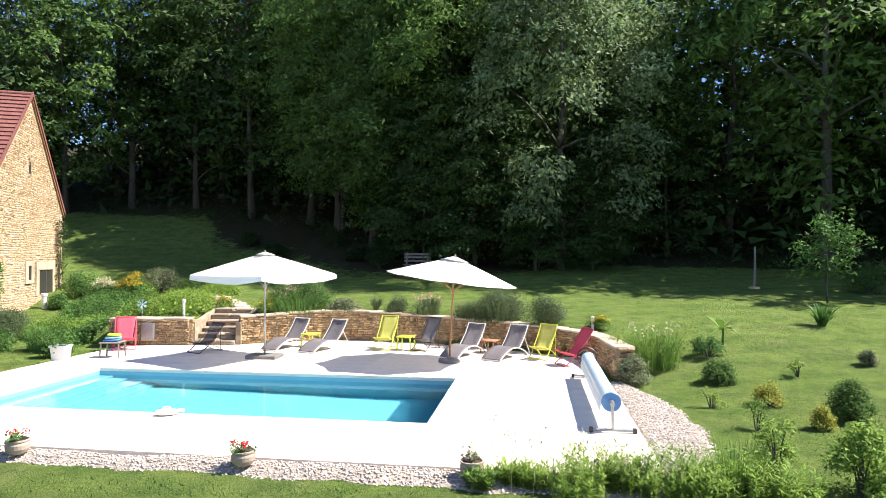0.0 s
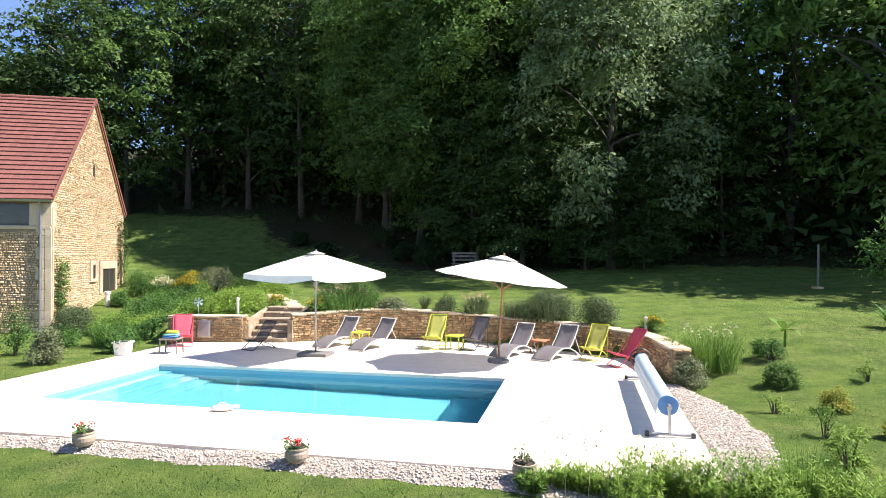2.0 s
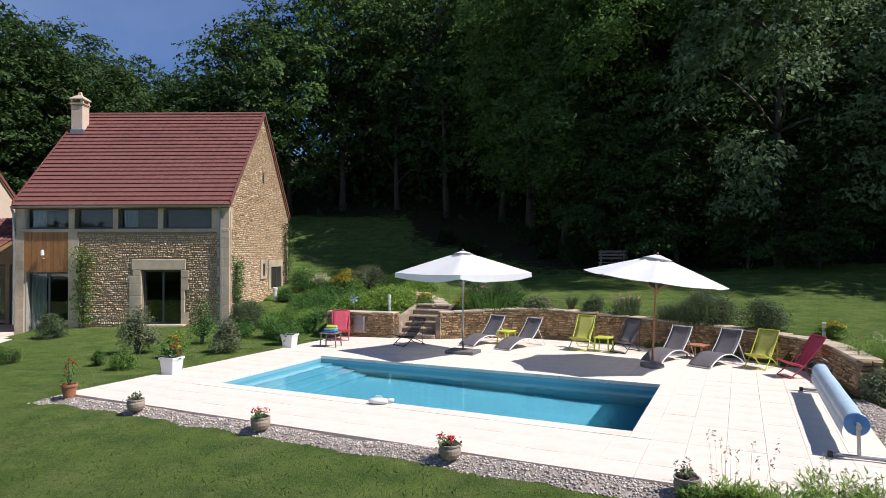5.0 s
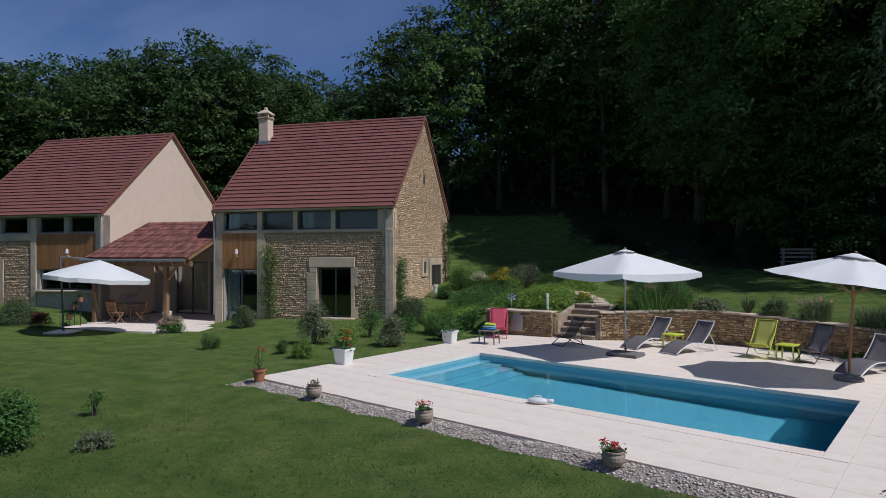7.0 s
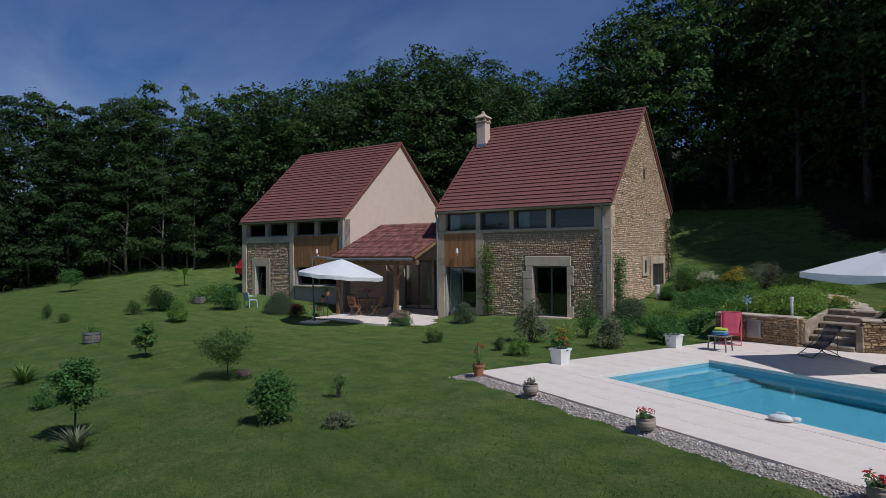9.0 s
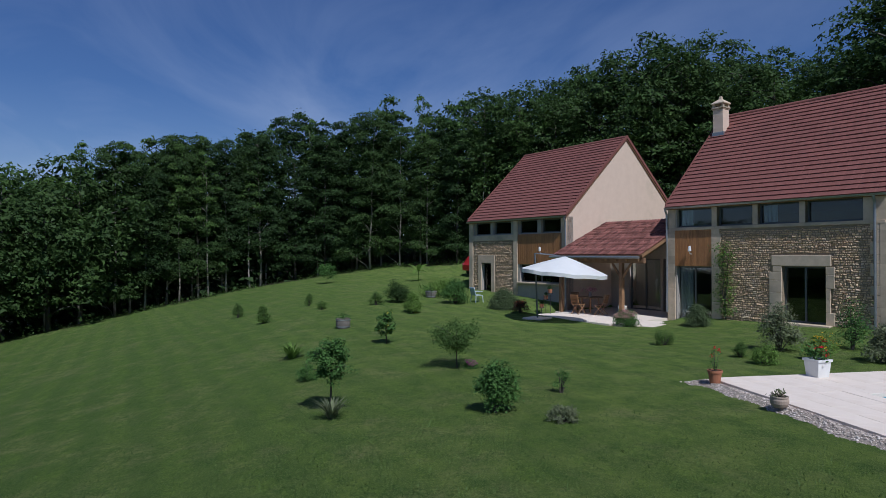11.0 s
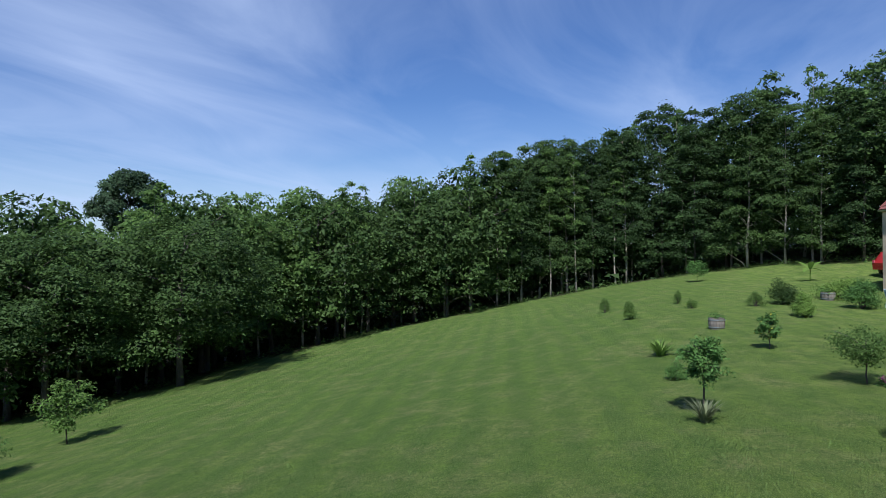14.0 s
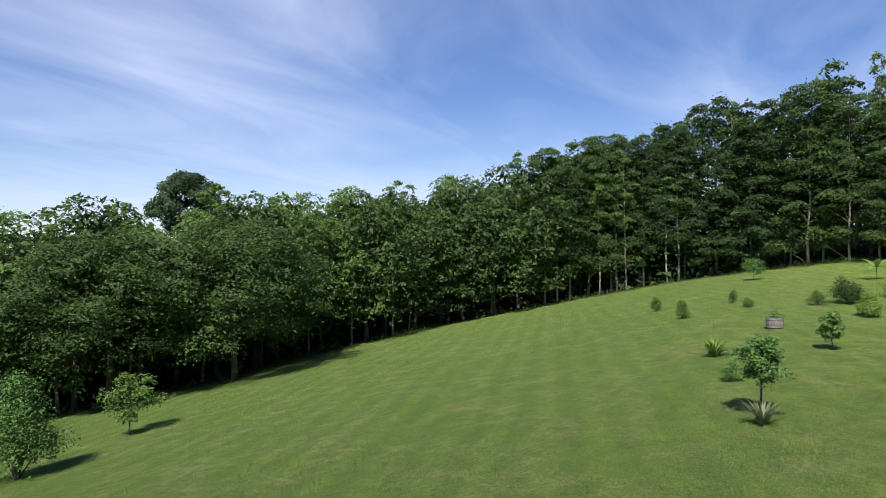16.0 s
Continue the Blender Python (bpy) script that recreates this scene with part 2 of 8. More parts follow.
CANVAS = mat("cream_canvas", (0.86, 0.85, 0.81), (0.81, 0.8, 0.76), scale=2, rough=0.85, bump=0.2, fine=200, vary=0.02, through_light=0.2)
WHITE_METAL = mat("white_lacquer", (0.75, 0.75, 0.73), (0.68, 0.68, 0.66), scale=3, rough=0.35, bump=0.03, vary=0.03)
WHITE_PLASTIC = mat("white_plastic", (0.75, 0.75, 0.72), (0.66, 0.66, 0.62), scale=3, rough=0.5, bump=0.05, vary=0.03, spot=(0.55, 0.52, 0.45), spot_at=0.7)
GREY_MESH = mat("grey_mesh_fabric", (0.15, 0.135, 0.135), (0.115, 0.1, 0.105), scale=30, rough=0.8, bump=0.3, fine=300, vary=0.06)


def sheer(m, open_part):
    """Loosely woven cloth that lets part of what lies behind it show."""
    n, l = m.node_tree.nodes, m.node_tree.links
    tr, ms = n.new("ShaderNodeBsdfTransparent"), n.new("ShaderNodeMixShader")
    ms.inputs[0].default_value = open_part
    l.new(n["Principled BSDF"].outputs[0], ms.inputs[1]); l.new(tr.outputs[0], ms.inputs[2])
    l.new(ms.outputs[0], n["Material Output"].inputs["Surface"])
    return m


SHEER_MESH = sheer(mat("sheer_dark_mesh", (0.1, 0.09, 0.09), (0.075, 0.066, 0.068), scale=30, rough=0.8, bump=0.3, fine=300, vary=0.06), 0.4)
YELLOW_CLOTH = mat("lime_yellow_canvas", (0.56, 0.54, 0.13), (0.48, 0.46, 0.1), scale=8, rough=0.85, bump=0.2, fine=200, vary=0.05, through_light=0.2)
RED_CLOTH = mat("red_canvas", (0.62, 0.1, 0.14), (0.53, 0.075, 0.115), scale=8, rough=0.85, bump=0.2, fine=200, vary=0.05, through_light=0.2)
BLACK_METAL = mat("black_steel", (0.025, 0.023, 0.022), (0.04, 0.035, 0.03), scale=6, rough=0.45, bump=0.05, vary=0.1)
LIME_PLASTIC = mat("lime_plastic", (0.6, 0.66, 0.06), (0.52, 0.58, 0.05), scale=4, rough=0.4, bump=0.03, vary=0.03)
CONCRETE = mat("grey_concrete", (0.2, 0.19, 0.18), (0.14, 0.135, 0.13), scale=8, rough=0.9, bump=0.4, fine=60, vary=0.1)
TERRACOTTA = mat("terracotta", (0.42, 0.17, 0.08), (0.33, 0.13, 0.065), scale=6, rough=0.85, bump=0.25, fine=60, vary=0.1, spot=(0.5, 0.33, 0.22), spot_at=0.65, big=4)
BEIGE_POT = mat("beige_pot", (0.42, 0.33, 0.25), (0.34, 0.26, 0.2), scale=6, rough=0.85, bump=0.25, fine=60, vary=0.1)
SOIL = mat("soil", (0.06, 0.042, 0.03), (0.04, 0.03, 0.02), scale=20, rough=1.0, bump=0.8, fine=50)
STEP_GLINT = mat("pale_blue_glint", (0.36, 0.55, 0.6), (0.3, 0.49, 0.55), scale=3, rough=0.4, bump=0.05, vary=0.0)
PEBBLE = mat("pebble", (0.6, 0.51, 0.43), (0.4, 0.33, 0.27), scale=9, rough=0.85, bump=0.2, vary=0.45, island=True, spot=(0.68, 0.62, 0.55), big=4.0)
GRIT = mat("pebble_bed", (0.36, 0.3, 0.24), (0.22, 0.185, 0.145), scale=28, rough=0.95, bump=0.8, fine=40, vary=0.0, spot=(0.46, 0.4, 0.33), big=9.0, world_space=True)
COVER_BLUE = mat("blue_cover_foil", (0.1, 0.26, 0.5), (0.07, 0.2, 0.42), scale=4, rough=0.3, bump=0.15, vary=0.02)
COVER_PALE = mat("pale_cover_foil", (0.5, 0.62, 0.69), (0.4, 0.53, 0.61), scale=3, rough=0.5, bump=0.3, fine=40, vary=0.02)
WATER = bpy.data.materials.new("pool_water")


def lawn_mat():
    """Mown grass: broad patches, mower stripes, dry spots and blade-fine relief; fallen leaves under the trees of the
    wood, and their shade on the slope put into the colour.
    """
    m = bpy.data.materials.new("lawn")
    m.use_nodes = True
    n, l = m.node_tree.nodes, m.node_tree.links
    p = n["Principled BSDF"]
    pos = n.new("ShaderNodeNewGeometry").outputs["Position"]

    def nz(scale, detail=5.0, rough=0.6):
        k = n.new("ShaderNodeTexNoise")
        k.inputs["Scale"].default_value, k.inputs["Detail"].default_value, k.inputs["Roughness"].default_value = scale, detail, rough
        l.new(pos, k.inputs["Vector"])
        return k.outputs["Fac"]

    def ramp(src, lo, hi, a=0.0, b=1.0):
        k = n.new("ShaderNodeMapRange")
        for key, v in (("From Min", lo), ("From Max", hi), ("To Min", a), ("To Max", b)):
            k.inputs[key].default_value = v
        l.new(src, k.inputs["Value"])
        return k.outputs[0]

    def blend(fac, a, b):
        k = n.new("ShaderNodeMix"); k.data_type = "RGBA"
        l.new(fac, k.inputs["Factor"])
        for key, v in (("A", a), ("B", b)):
            if isinstance(v, tuple):
                k.inputs[key].default_value = (*v, 1)
            else:
                l.new(v, k.inputs[key])
        return k.outputs["Result"]

    wave = n.new("ShaderNodeTexWave")
    wave.wave_type, wave.bands_direction = "BANDS", "X"
    wave.inputs["Scale"].default_value, wave.inputs["Distortion"].default_value, wave.inputs["Detail"].default_value = 0.36, 4.2, 4.0
    wave.inputs["Detail Scale"].default_value = 0.4
    q = n.new("ShaderNodeMapping")
    q.inputs["Rotation"].default_value = (0, 0, radians(72))
    l.new(pos, q.inputs["Vector"]); l.new(q.outputs[0], wave.inputs["Vector"])
    col = blend(ramp(nz(0.3), 0.35, 0.65), (0.102, 0.186, 0.026), (0.148, 0.222, 0.038))
    col = blend(ramp(wave.outputs["Fac"], 0.25, 0.75, 0.0, 0.85), col, (0.073, 0.136, 0.027))
    col = blend(ramp(nz(0.9, 7.0, 0.68), 0.47, 0.66, 0.0, 0.7), col, (0.29, 0.272, 0.118))
    col = blend(ramp(nz(3.0, 6.0, 0.72), 0.46, 0.6, 0.0, 0.8), col, (0.0621, 0.124, 0.0226))
    col = blend(ramp(nz(14.0, 6.0, 0.7), 0.4, 0.62, 0.0, 0.75), col, (0.0407, 0.0904, 0.0169))
    col = blend(ramp(nz(55.0, 4.0, 0.7), 0.47, 0.62, 0.0, 0.7), col, (0.225, 0.295, 0.085))
    sp = n.new("ShaderNodeSeparateXYZ")
    l.new(pos, sp.inputs[0])
    dry = n.new("ShaderNodeMath"); dry.operation = "MULTIPLY"
    l.new(ramp(sp.outputs["Y"], -6.0, 5.0, 0.05, 0.9), dry.inputs[0]); l.new(ramp(nz(1.6, 6.0, 0.7), 0.4, 0.66, 0.0, 0.6), dry.inputs[1])
    col = blend(dry.outputs[0], col, (0.245, 0.315, 0.072))
    col = blend(ramp(nz(90.0, 2.0, 0.5), 0.66, 0.72, 0.0, 0.5), col, (0.42, 0.46, 0.25))
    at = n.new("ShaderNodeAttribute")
    at.attribute_name = "litter_shade"
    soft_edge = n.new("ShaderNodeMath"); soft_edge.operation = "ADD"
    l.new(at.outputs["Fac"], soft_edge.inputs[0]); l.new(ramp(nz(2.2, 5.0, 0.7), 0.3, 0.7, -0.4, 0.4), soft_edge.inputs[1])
    # dark ground: fallen leaves in the wood, painted shade on the slope
    litter_shade_col = blend(ramp(nz(5.0, 6.0, 0.7), 0.4, 0.62), (0.055, 0.042, 0.028), (0.04, 0.055, 0.02))
    col = blend(ramp(soft_edge.outputs[0], 0.3, 0.7), col, litter_shade_col)
    l.new(col, p.inputs["Base Color"])
    p.inputs["Roughness"].default_value = 0.85
    p.inputs["Specular IOR Level"].default_value = 0.06
    k = n.new("ShaderNodeBump")
    k.inputs["Strength"].default_value, k.inputs["Distance"].default_value = 1.0, 0.09
    l.new(nz(40.0, 6.0, 0.75), k.inputs["Height"]); l.new(k.outputs[0], p.inputs["Normal"])
    return m


LAWN = lawn_mat()


def water_mat(m):
    m.use_nodes = True
    n, l = m.node_tree.nodes, m.node_tree.links
    n.remove(n["Principled BSDF"])
    tr, gl, ms, fr, bp, nz, ge = (n.new("ShaderNode" + k) for k in ("BsdfRefraction", "BsdfGlossy", "MixShader", "Fresnel", "Bump", "TexNoise", "NewGeometry"))
    tr.inputs["Color"].default_value = (0.55, 0.84, 0.92, 1)
    tr.inputs["IOR"].default_value, tr.inputs["Roughness"].default_value = 1.33, 0.0
    l.new(bp.outputs[0], tr.inputs["Normal"])
    gl.inputs["Roughness"].default_value = 0.03
    fr.inputs["IOR"].default_value = 1.33
    nz.inputs["Scale"].default_value, nz.inputs["Detail"].default_value = 2.2, 3.0
    bp.inputs["Strength"].default_value, bp.inputs["Distance"].default_value = 0.12, 0.05
    l.new(ge.outputs["Position"], nz.inputs["Vector"]); l.new(nz.outputs["Fac"], bp.inputs["Height"])
    l.new(bp.outputs[0], gl.inputs["Normal"]); l.new(bp.outputs[0], fr.inputs["Normal"])
    l.new(fr.outputs[0], ms.inputs[0]); l.new(tr.outputs[0], ms.inputs[1]); l.new(gl.outputs[0], ms.inputs[2])
    l.new(ms.outputs[0], n["Material Output"].inputs["Surface"])


water_mat(WATER)


# ---- building helpers ----
class Shape:
    """Vertices and faces of one mesh, put together from simple solids."""

    def __init__(self):
        self.v, self.f = [], []

    def add(self, verts, faces, m=None):
        k = len(self.v)
        self.v += [tuple(m @ Vector(p)) if m else tuple(p) for p in verts]
        self.f += [tuple(k + i for i in q) for q in faces]
        return self

    def box(self, x0, y0, z0, x1, y1, z1, m=None, bevel=0.0):
        if bevel <= 0:
            vs = [(x, y, z) for z in (z0, z1) for y in (y0, y1) for x in (x0, x1)]
            return self.add(vs, [(0, 2, 3, 1), (4, 5, 7, 6), (0, 1, 5, 4), (2, 6, 7, 3), (0, 4, 6, 2), (1, 3, 7, 5)], m)
        b = min(bevel, 0.45 * min(x1 - x0, y1 - y0, z1 - z0))
        rings = []
        for z, s in ((z0, b), (z0 + b, 0), (z1 - b, 0), (z1, b)):
            rings.append([(x0 + s + b * (s == 0), y0 + s, z), (x1 - s - b * (s == 0), y0 + s, z), (x1 - s, y0 + s + b * (s == 0), z), (x1 - s, y1 - s - b * (s == 0), z),
                          (x1 - s - b * (s == 0), y1 - s, z), (x0 + s + b * (s == 0), y1 - s, z), (x0 + s, y1 - s - b * (s == 0), z), (x0 + s, y0 + s + b * (s == 0), z)])
        return self.rings(rings, m)

    def rings(self, rings, m=None, caps=True, closed=True):
        n = len(rings[0])
        vs = [p for r in rings for p in r]
        fs = []
        for a in range(len(rings) - 1):
            for i in range(n if closed else n - 1):
                j = (i + 1) % n
                fs.append((a * n + i, a * n + j, (a + 1) * n + j, (a + 1) * n + i))
        if caps:
            fs += [tuple(range(n))[::-1], tuple((len(rings) - 1) * n + i for i in range(n))]
        return self.add(vs, fs, m)

    def lathe(self, profile, sides=20, m=None, caps=True):
        """profile: (radius, height) from the bottom up."""
        return self.rings([[(r * math.cos(2 * math.pi * i / sides), r * math.sin(2 * math.pi * i / sides), z) for i in range(sides)] for r, z in profile], m, caps)

    def tube(self, path, r, sides=8, m=None):
        pts = [Vector(p) for p in path]
        rs = r if isinstance(r, (list, tuple)) else [r] * len(pts)
        rings = []
        for i, p in enumerate(pts):
            d = (pts[min(i + 1, len(pts) - 1)] - pts[max(i - 1, 0)]).normalized()
            u = d.orthogonal().normalized() if i == 0 else (u - d * u.dot(d)).normalized()
            w = d.cross(u)
            rings.append([tuple(p + rs[i] * (u * math.cos(2 * math.pi * k / sides) + w * math.sin(2 * math.pi * k / sides))) for k in range(sides)])
        return self.rings(rings, m)

    def sheet(self, grid, thick=0.0, m=None):
        """A grid of points as a sheet, given a thickness downwards."""
        a, b = len(grid), len(grid[0])
        vs = [p for row in grid for p in row]
        fs = [(i * b + j, i * b + j + 1, (i + 1) * b + j + 1, (i + 1) * b + j) for i in range(a - 1) for j in range(b - 1)]
        if thick:
            n = a * b
            vs = vs + [(x, y, z - thick) for x, y, z in vs]
            fs += [tuple(n + k for k in q[::-1]) for q in fs]
            rim = [j for j in range(b)] + [i * b + b - 1 for i in range(1, a)] + [(a - 1) * b + j for j in range(b - 2, -1, -1)] + [i * b for i in range(a - 2, 0, -1)]
            fs += [(rim[k], n + rim[k], n + rim[(k + 1) % len(rim)], rim[(k + 1) % len(rim)]) for k in range(len(rim))]
        return self.add(vs, fs, m)

    def mesh(self, name, material, smooth=False):
        me = bpy.data.meshes.new(name)
        me.from_pydata(self.v, [], self.f)
        me.materials.append(material)
        if smooth:
            me.polygons.foreach_set("use_smooth", [True] * len(me.polygons))
        me.update()
        return me


def fix_normals(me, weld=False):
    bm = bmesh.new()
    bm.from_mesh(me)
    if weld:
        bmesh.ops.remove_doubles(bm, verts=bm.verts, dist=0.0005)
    bmesh.ops.recalc_face_normals(bm, faces=bm.faces)
    bm.to_mesh(me)
    bm.free()


def part(name, shape, material, parent, label="", smooth=False, m=None):
    """One mesh as a part under a thing."""
    me = shape if isinstance(shape, bpy.types.Mesh) else shape.mesh(name, material, smooth)
    if not isinstance(shape, bpy.types.Mesh):
        fix_normals(me, weld=name in ("front_wall", "back_wall", "cheek_wall"))
    ob = new(name, me)
    ob.parent = parent
    if name in ("foliage", "blossom", "crown", "lower_foliage", "bouquet", "branchwork"):
        ob["kind"] = "stuff"
    if m is not None:
        ob.matrix_basis = m
    if label:
        ob["label"] = label
    return ob


def thing(name, label, category, m, group="", kind=""):
    """An empty at a thing's base, which carries its parts."""
    ob = new(name)
    ob.empty_display_size = 0.2
    ob.matrix_basis = m
    return tagged(ob, label, category, group, kind)


def single(name, shape, material, label, category, m=None, group="", kind="", smooth=False):
    """A thing that is one mesh."""
    me = shape.mesh(name, material, smooth)
    if len(me.polygons) < 60000 and kind != "stuff":
        fix_normals(me)
    ob = new(name, me)
    if m is not None:
        ob.matrix_basis = m
    return tagged(ob, label, category, group, kind)


def raw(name, verts, faces, material):
    """A mesh from arrays of vertices and quads or triangles."""
    me = bpy.data.meshes.new(name)
    verts, faces = np.asarray(verts, np.float32), np.asarray(faces, np.int32)
    k = faces.shape[1]
    me.vertices.add(len(verts))
    me.vertices.foreach_set("co", verts.ravel())
    me.loops.add(faces.size)
    me.loops.foreach_set("vertex_index", faces.ravel())
    me.polygons.add(len(faces))
    me.polygons.foreach_set("loop_start", np.arange(0, faces.size, k, dtype=np.int32))
    me.polygons.foreach_set("loop_total", np.full(len(faces), k, np.int32))
    me.materials.append(material)
    me.update(calc_edges=True)
    return me


# ---- the ground ----
def smooth(a, b, v):
    v = min(1.0, max(0.0, (v - a) / (b - a)))
    return v * v * (3 - 2 * v)


def soft(v, k=2.0):
    return k * math.log1p(math.exp(min(v / k, 40.0)))


WALL = [(-12.6,16.2),(-9.6,16.6),(-8.3,16.95),(-6.4,18.1),(-5.2,18.35),(-3.2,18.15),(-1.0,17.4),(0.9,16.35),(1.6,15.4),(1.95,13.3)]


def wall_y(x):
    if x<=WALL[0][0]: return WALL[0][1]
    for (a,b),(c,d) in zip(WALL,WALL[1:]):
        if x<=c: return b+(d-b)*(x-a)/(c-a)
    return WALL[-1][1]


def ground(x,y):
    hill=26*math.tanh(0.28*soft(y-31,2.0)/26)
    up=0.78+0.085*min(y-17,25.0)
    if x<1.95: mid=up*smooth(0.0,0.35,y-wall_y(x)-0.08) if y<40 else up
    else: mid=up*smooth(7.0,18.0,y)
    if 1.95<=x<6:   # bank beside the end of the wall
        k=smooth(1.95,6,x); edge=up*smooth(-1.0,4.5,y-13.2+0*(x-1.95)); mid=edge*(1-k)+mid*k
    s=(x+17.25)*-0.427+(y-17.43)*0.904
    left=0.14*soft(s-0.3,1.0)
    left=9*math.tanh(left/9)
    k=smooth(-13.6,-11.9,x)
    z=left*(1-k)+mid*k+hill
    z-=14*math.tanh(0.175*soft(-y,2.0)/14)
    z+=0.02*min(60,max(0.0,-x-12))
    z-=0.45*math.exp(-((x+23.5)**2+(y-11)**2)/60.0)
    z-=0.55*math.exp(-((x+45.2)**2+(y-11.2)**2)/14.0)   # the level place where the car stands
    # cut for the garden steps, and the level place between the houses
    u,v=(x+8.9)*0.988+(y-16.7)*0.156,-(x+8.9)*0.156+(y-16.7)*0.988
    if abs(u)<0.9 and -0.6<v<2.6: z=min(z,max(0.0,0.47*v)-0.12 if v<2.1 else z)
    a,b=(x+17.25)*0.904+(y-17.43)*0.427,(x+17.25)*-0.427+(y-17.43)*0.904
    k=smooth(-13.6,-13.0,a)*(1-smooth(-7.6,-7.2,a))*smooth(-4.3,-3.5,b)*(1-smooth(6.5,8.0,b))
    z=z*(1-k)+min(z,-0.33)*k
    return z - 0.06 + 0.03 * noise.noise((x * 0.9, y * 0.9, 0))


# the terrace by the pool
TX0, TX1, TY0 = -11.4, 1.75, 7.4
PX0, PX1, PY0, PY1 = -9.6, -1.4, 9.3, 12.85


def ground_sheet():
    """One sheet of land, fine near the pool and coarse towards the horizon, open under the terrace."""
    def axis(lo, hi, step, far):
        a = list(np.arange(lo, hi + 1e-6, step))
        s, up, down = step, [a[-1]], [a[0]]
        while up[-1] < far:
            s *= 1.22
            up.append(up[-1] + s)
            down.append(down[-1] - s)
        return down[:0:-1] + a + up[1:]
    xs, ys = axis(-36.0, 14.0, 0.4, 1400), axis(-8.0, 34.0, 0.4, 1400)
    verts = [(x, y, ground(x, y)) for y in ys for x in xs]
    w = len(xs)
    faces = []
    for j in range(len(ys) - 1):
        for i in range(w - 1):
            x, y = (xs[i] + xs[i + 1]) / 2, (ys[j] + ys[j + 1]) / 2
            if TX0 + 0.45 < x < TX1 - 0.45 and TY0 + 0.45 < y < min(wall_y(x) - 0.3, 18):
                continue
            faces.append((j * w + i, j * w + i + 1, (j + 1) * w + i + 1, (j + 1) * w + i))
    me = raw("ground", verts, faces, LAWN)
    mask = me.attributes.new("litter_shade", "FLOAT", "POINT")
    mask.data.foreach_set("value", [litter_shade(x, y) for x, y, _ in verts])
    me.polygons.foreach_set("use_smooth", [True] * len(me.polygons))
    ob = new("ground", me)
    return tagged(ob, "mown green lawn with mower stripes and dry patches, sloping", "lawn", kind="structure")


# the edge of the wood, walked from the east round to the south-west
EDGE = [(60, 21), (34, 25.5), (17, 29), (2, 30.3), (-6, 31.5), (-13, 37.5), (-22, 39), (-31, 38), (-38, 31), (-45, 22), (-50, 12), (-55, 4), (-57, -5),
        (-51, -14), (-45, -20), (-37, -24), (-29, -25.5), (-23, -25), (-18, -26), (-12, -30), (0, -36), (20, -44)]


def edge_at(x, y):
    """How far a place lies inside the wood (negative: out on the lawn)."""
    best = 1e9
    for (ax, ay), (bx, by) in zip(EDGE, EDGE[1:]):
        dx, dy = bx - ax, by - ay
        k = max(0.0, min(1.0, ((x - ax) * dx + (y - ay) * dy) / (dx * dx + dy * dy)))
        d = math.hypot(x - ax - k * dx, y - ay - k * dy)
        if d < abs(best):
            side = dx * (y - ay) - dy * (x - ax)
            best = -d if side > 0 else d
    return best


def litter_shade(x, y):
    """How far the ground at a place takes the dark colour: fallen leaves all through the wood, painted shade in patches
    on the slope below.
    """
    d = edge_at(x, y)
    # the wood's shade on the slope, put in as darker ground colour
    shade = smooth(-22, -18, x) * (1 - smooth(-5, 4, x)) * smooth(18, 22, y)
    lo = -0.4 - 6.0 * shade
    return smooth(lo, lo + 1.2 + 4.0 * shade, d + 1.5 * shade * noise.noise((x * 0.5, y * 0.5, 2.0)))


ground_sheet()


# ---- terrace, pool ----
def terrace():
    s = Shape()
    top, low = -0.03, -0.5
    # bed of the paving: a frame round the pool, and the part that follows the wall
    for x0, y0, x1, y1 in ((TX0, TY0, TX1, PY0 - 0.3), (TX0, PY1 + 0.3, TX1, 16.0), (TX0, PY0 - 0.3, PX0 - 0.3, PY1 + 0.3), (PX1 + 0.3, PY0 - 0.3, TX1, PY1 + 0.3)):
        s.box(x0, y0, low, x1, y1, top)
    for k in range(26):
        x0 = TX0 + k * (TX1 - TX0) / 26
        x1 = x0 + (TX1 - TX0) / 26
        y = max(wall_y(x0), wall_y(x1)) + 0.1
        if y > 16.02:
            s.box(x0, 16.0, low, x1, y, top)
    base = single("terrace", s, GROUT, "pale stone paving round the pool", "terrace", kind="structure")
    return base


TERRACE = terrace()


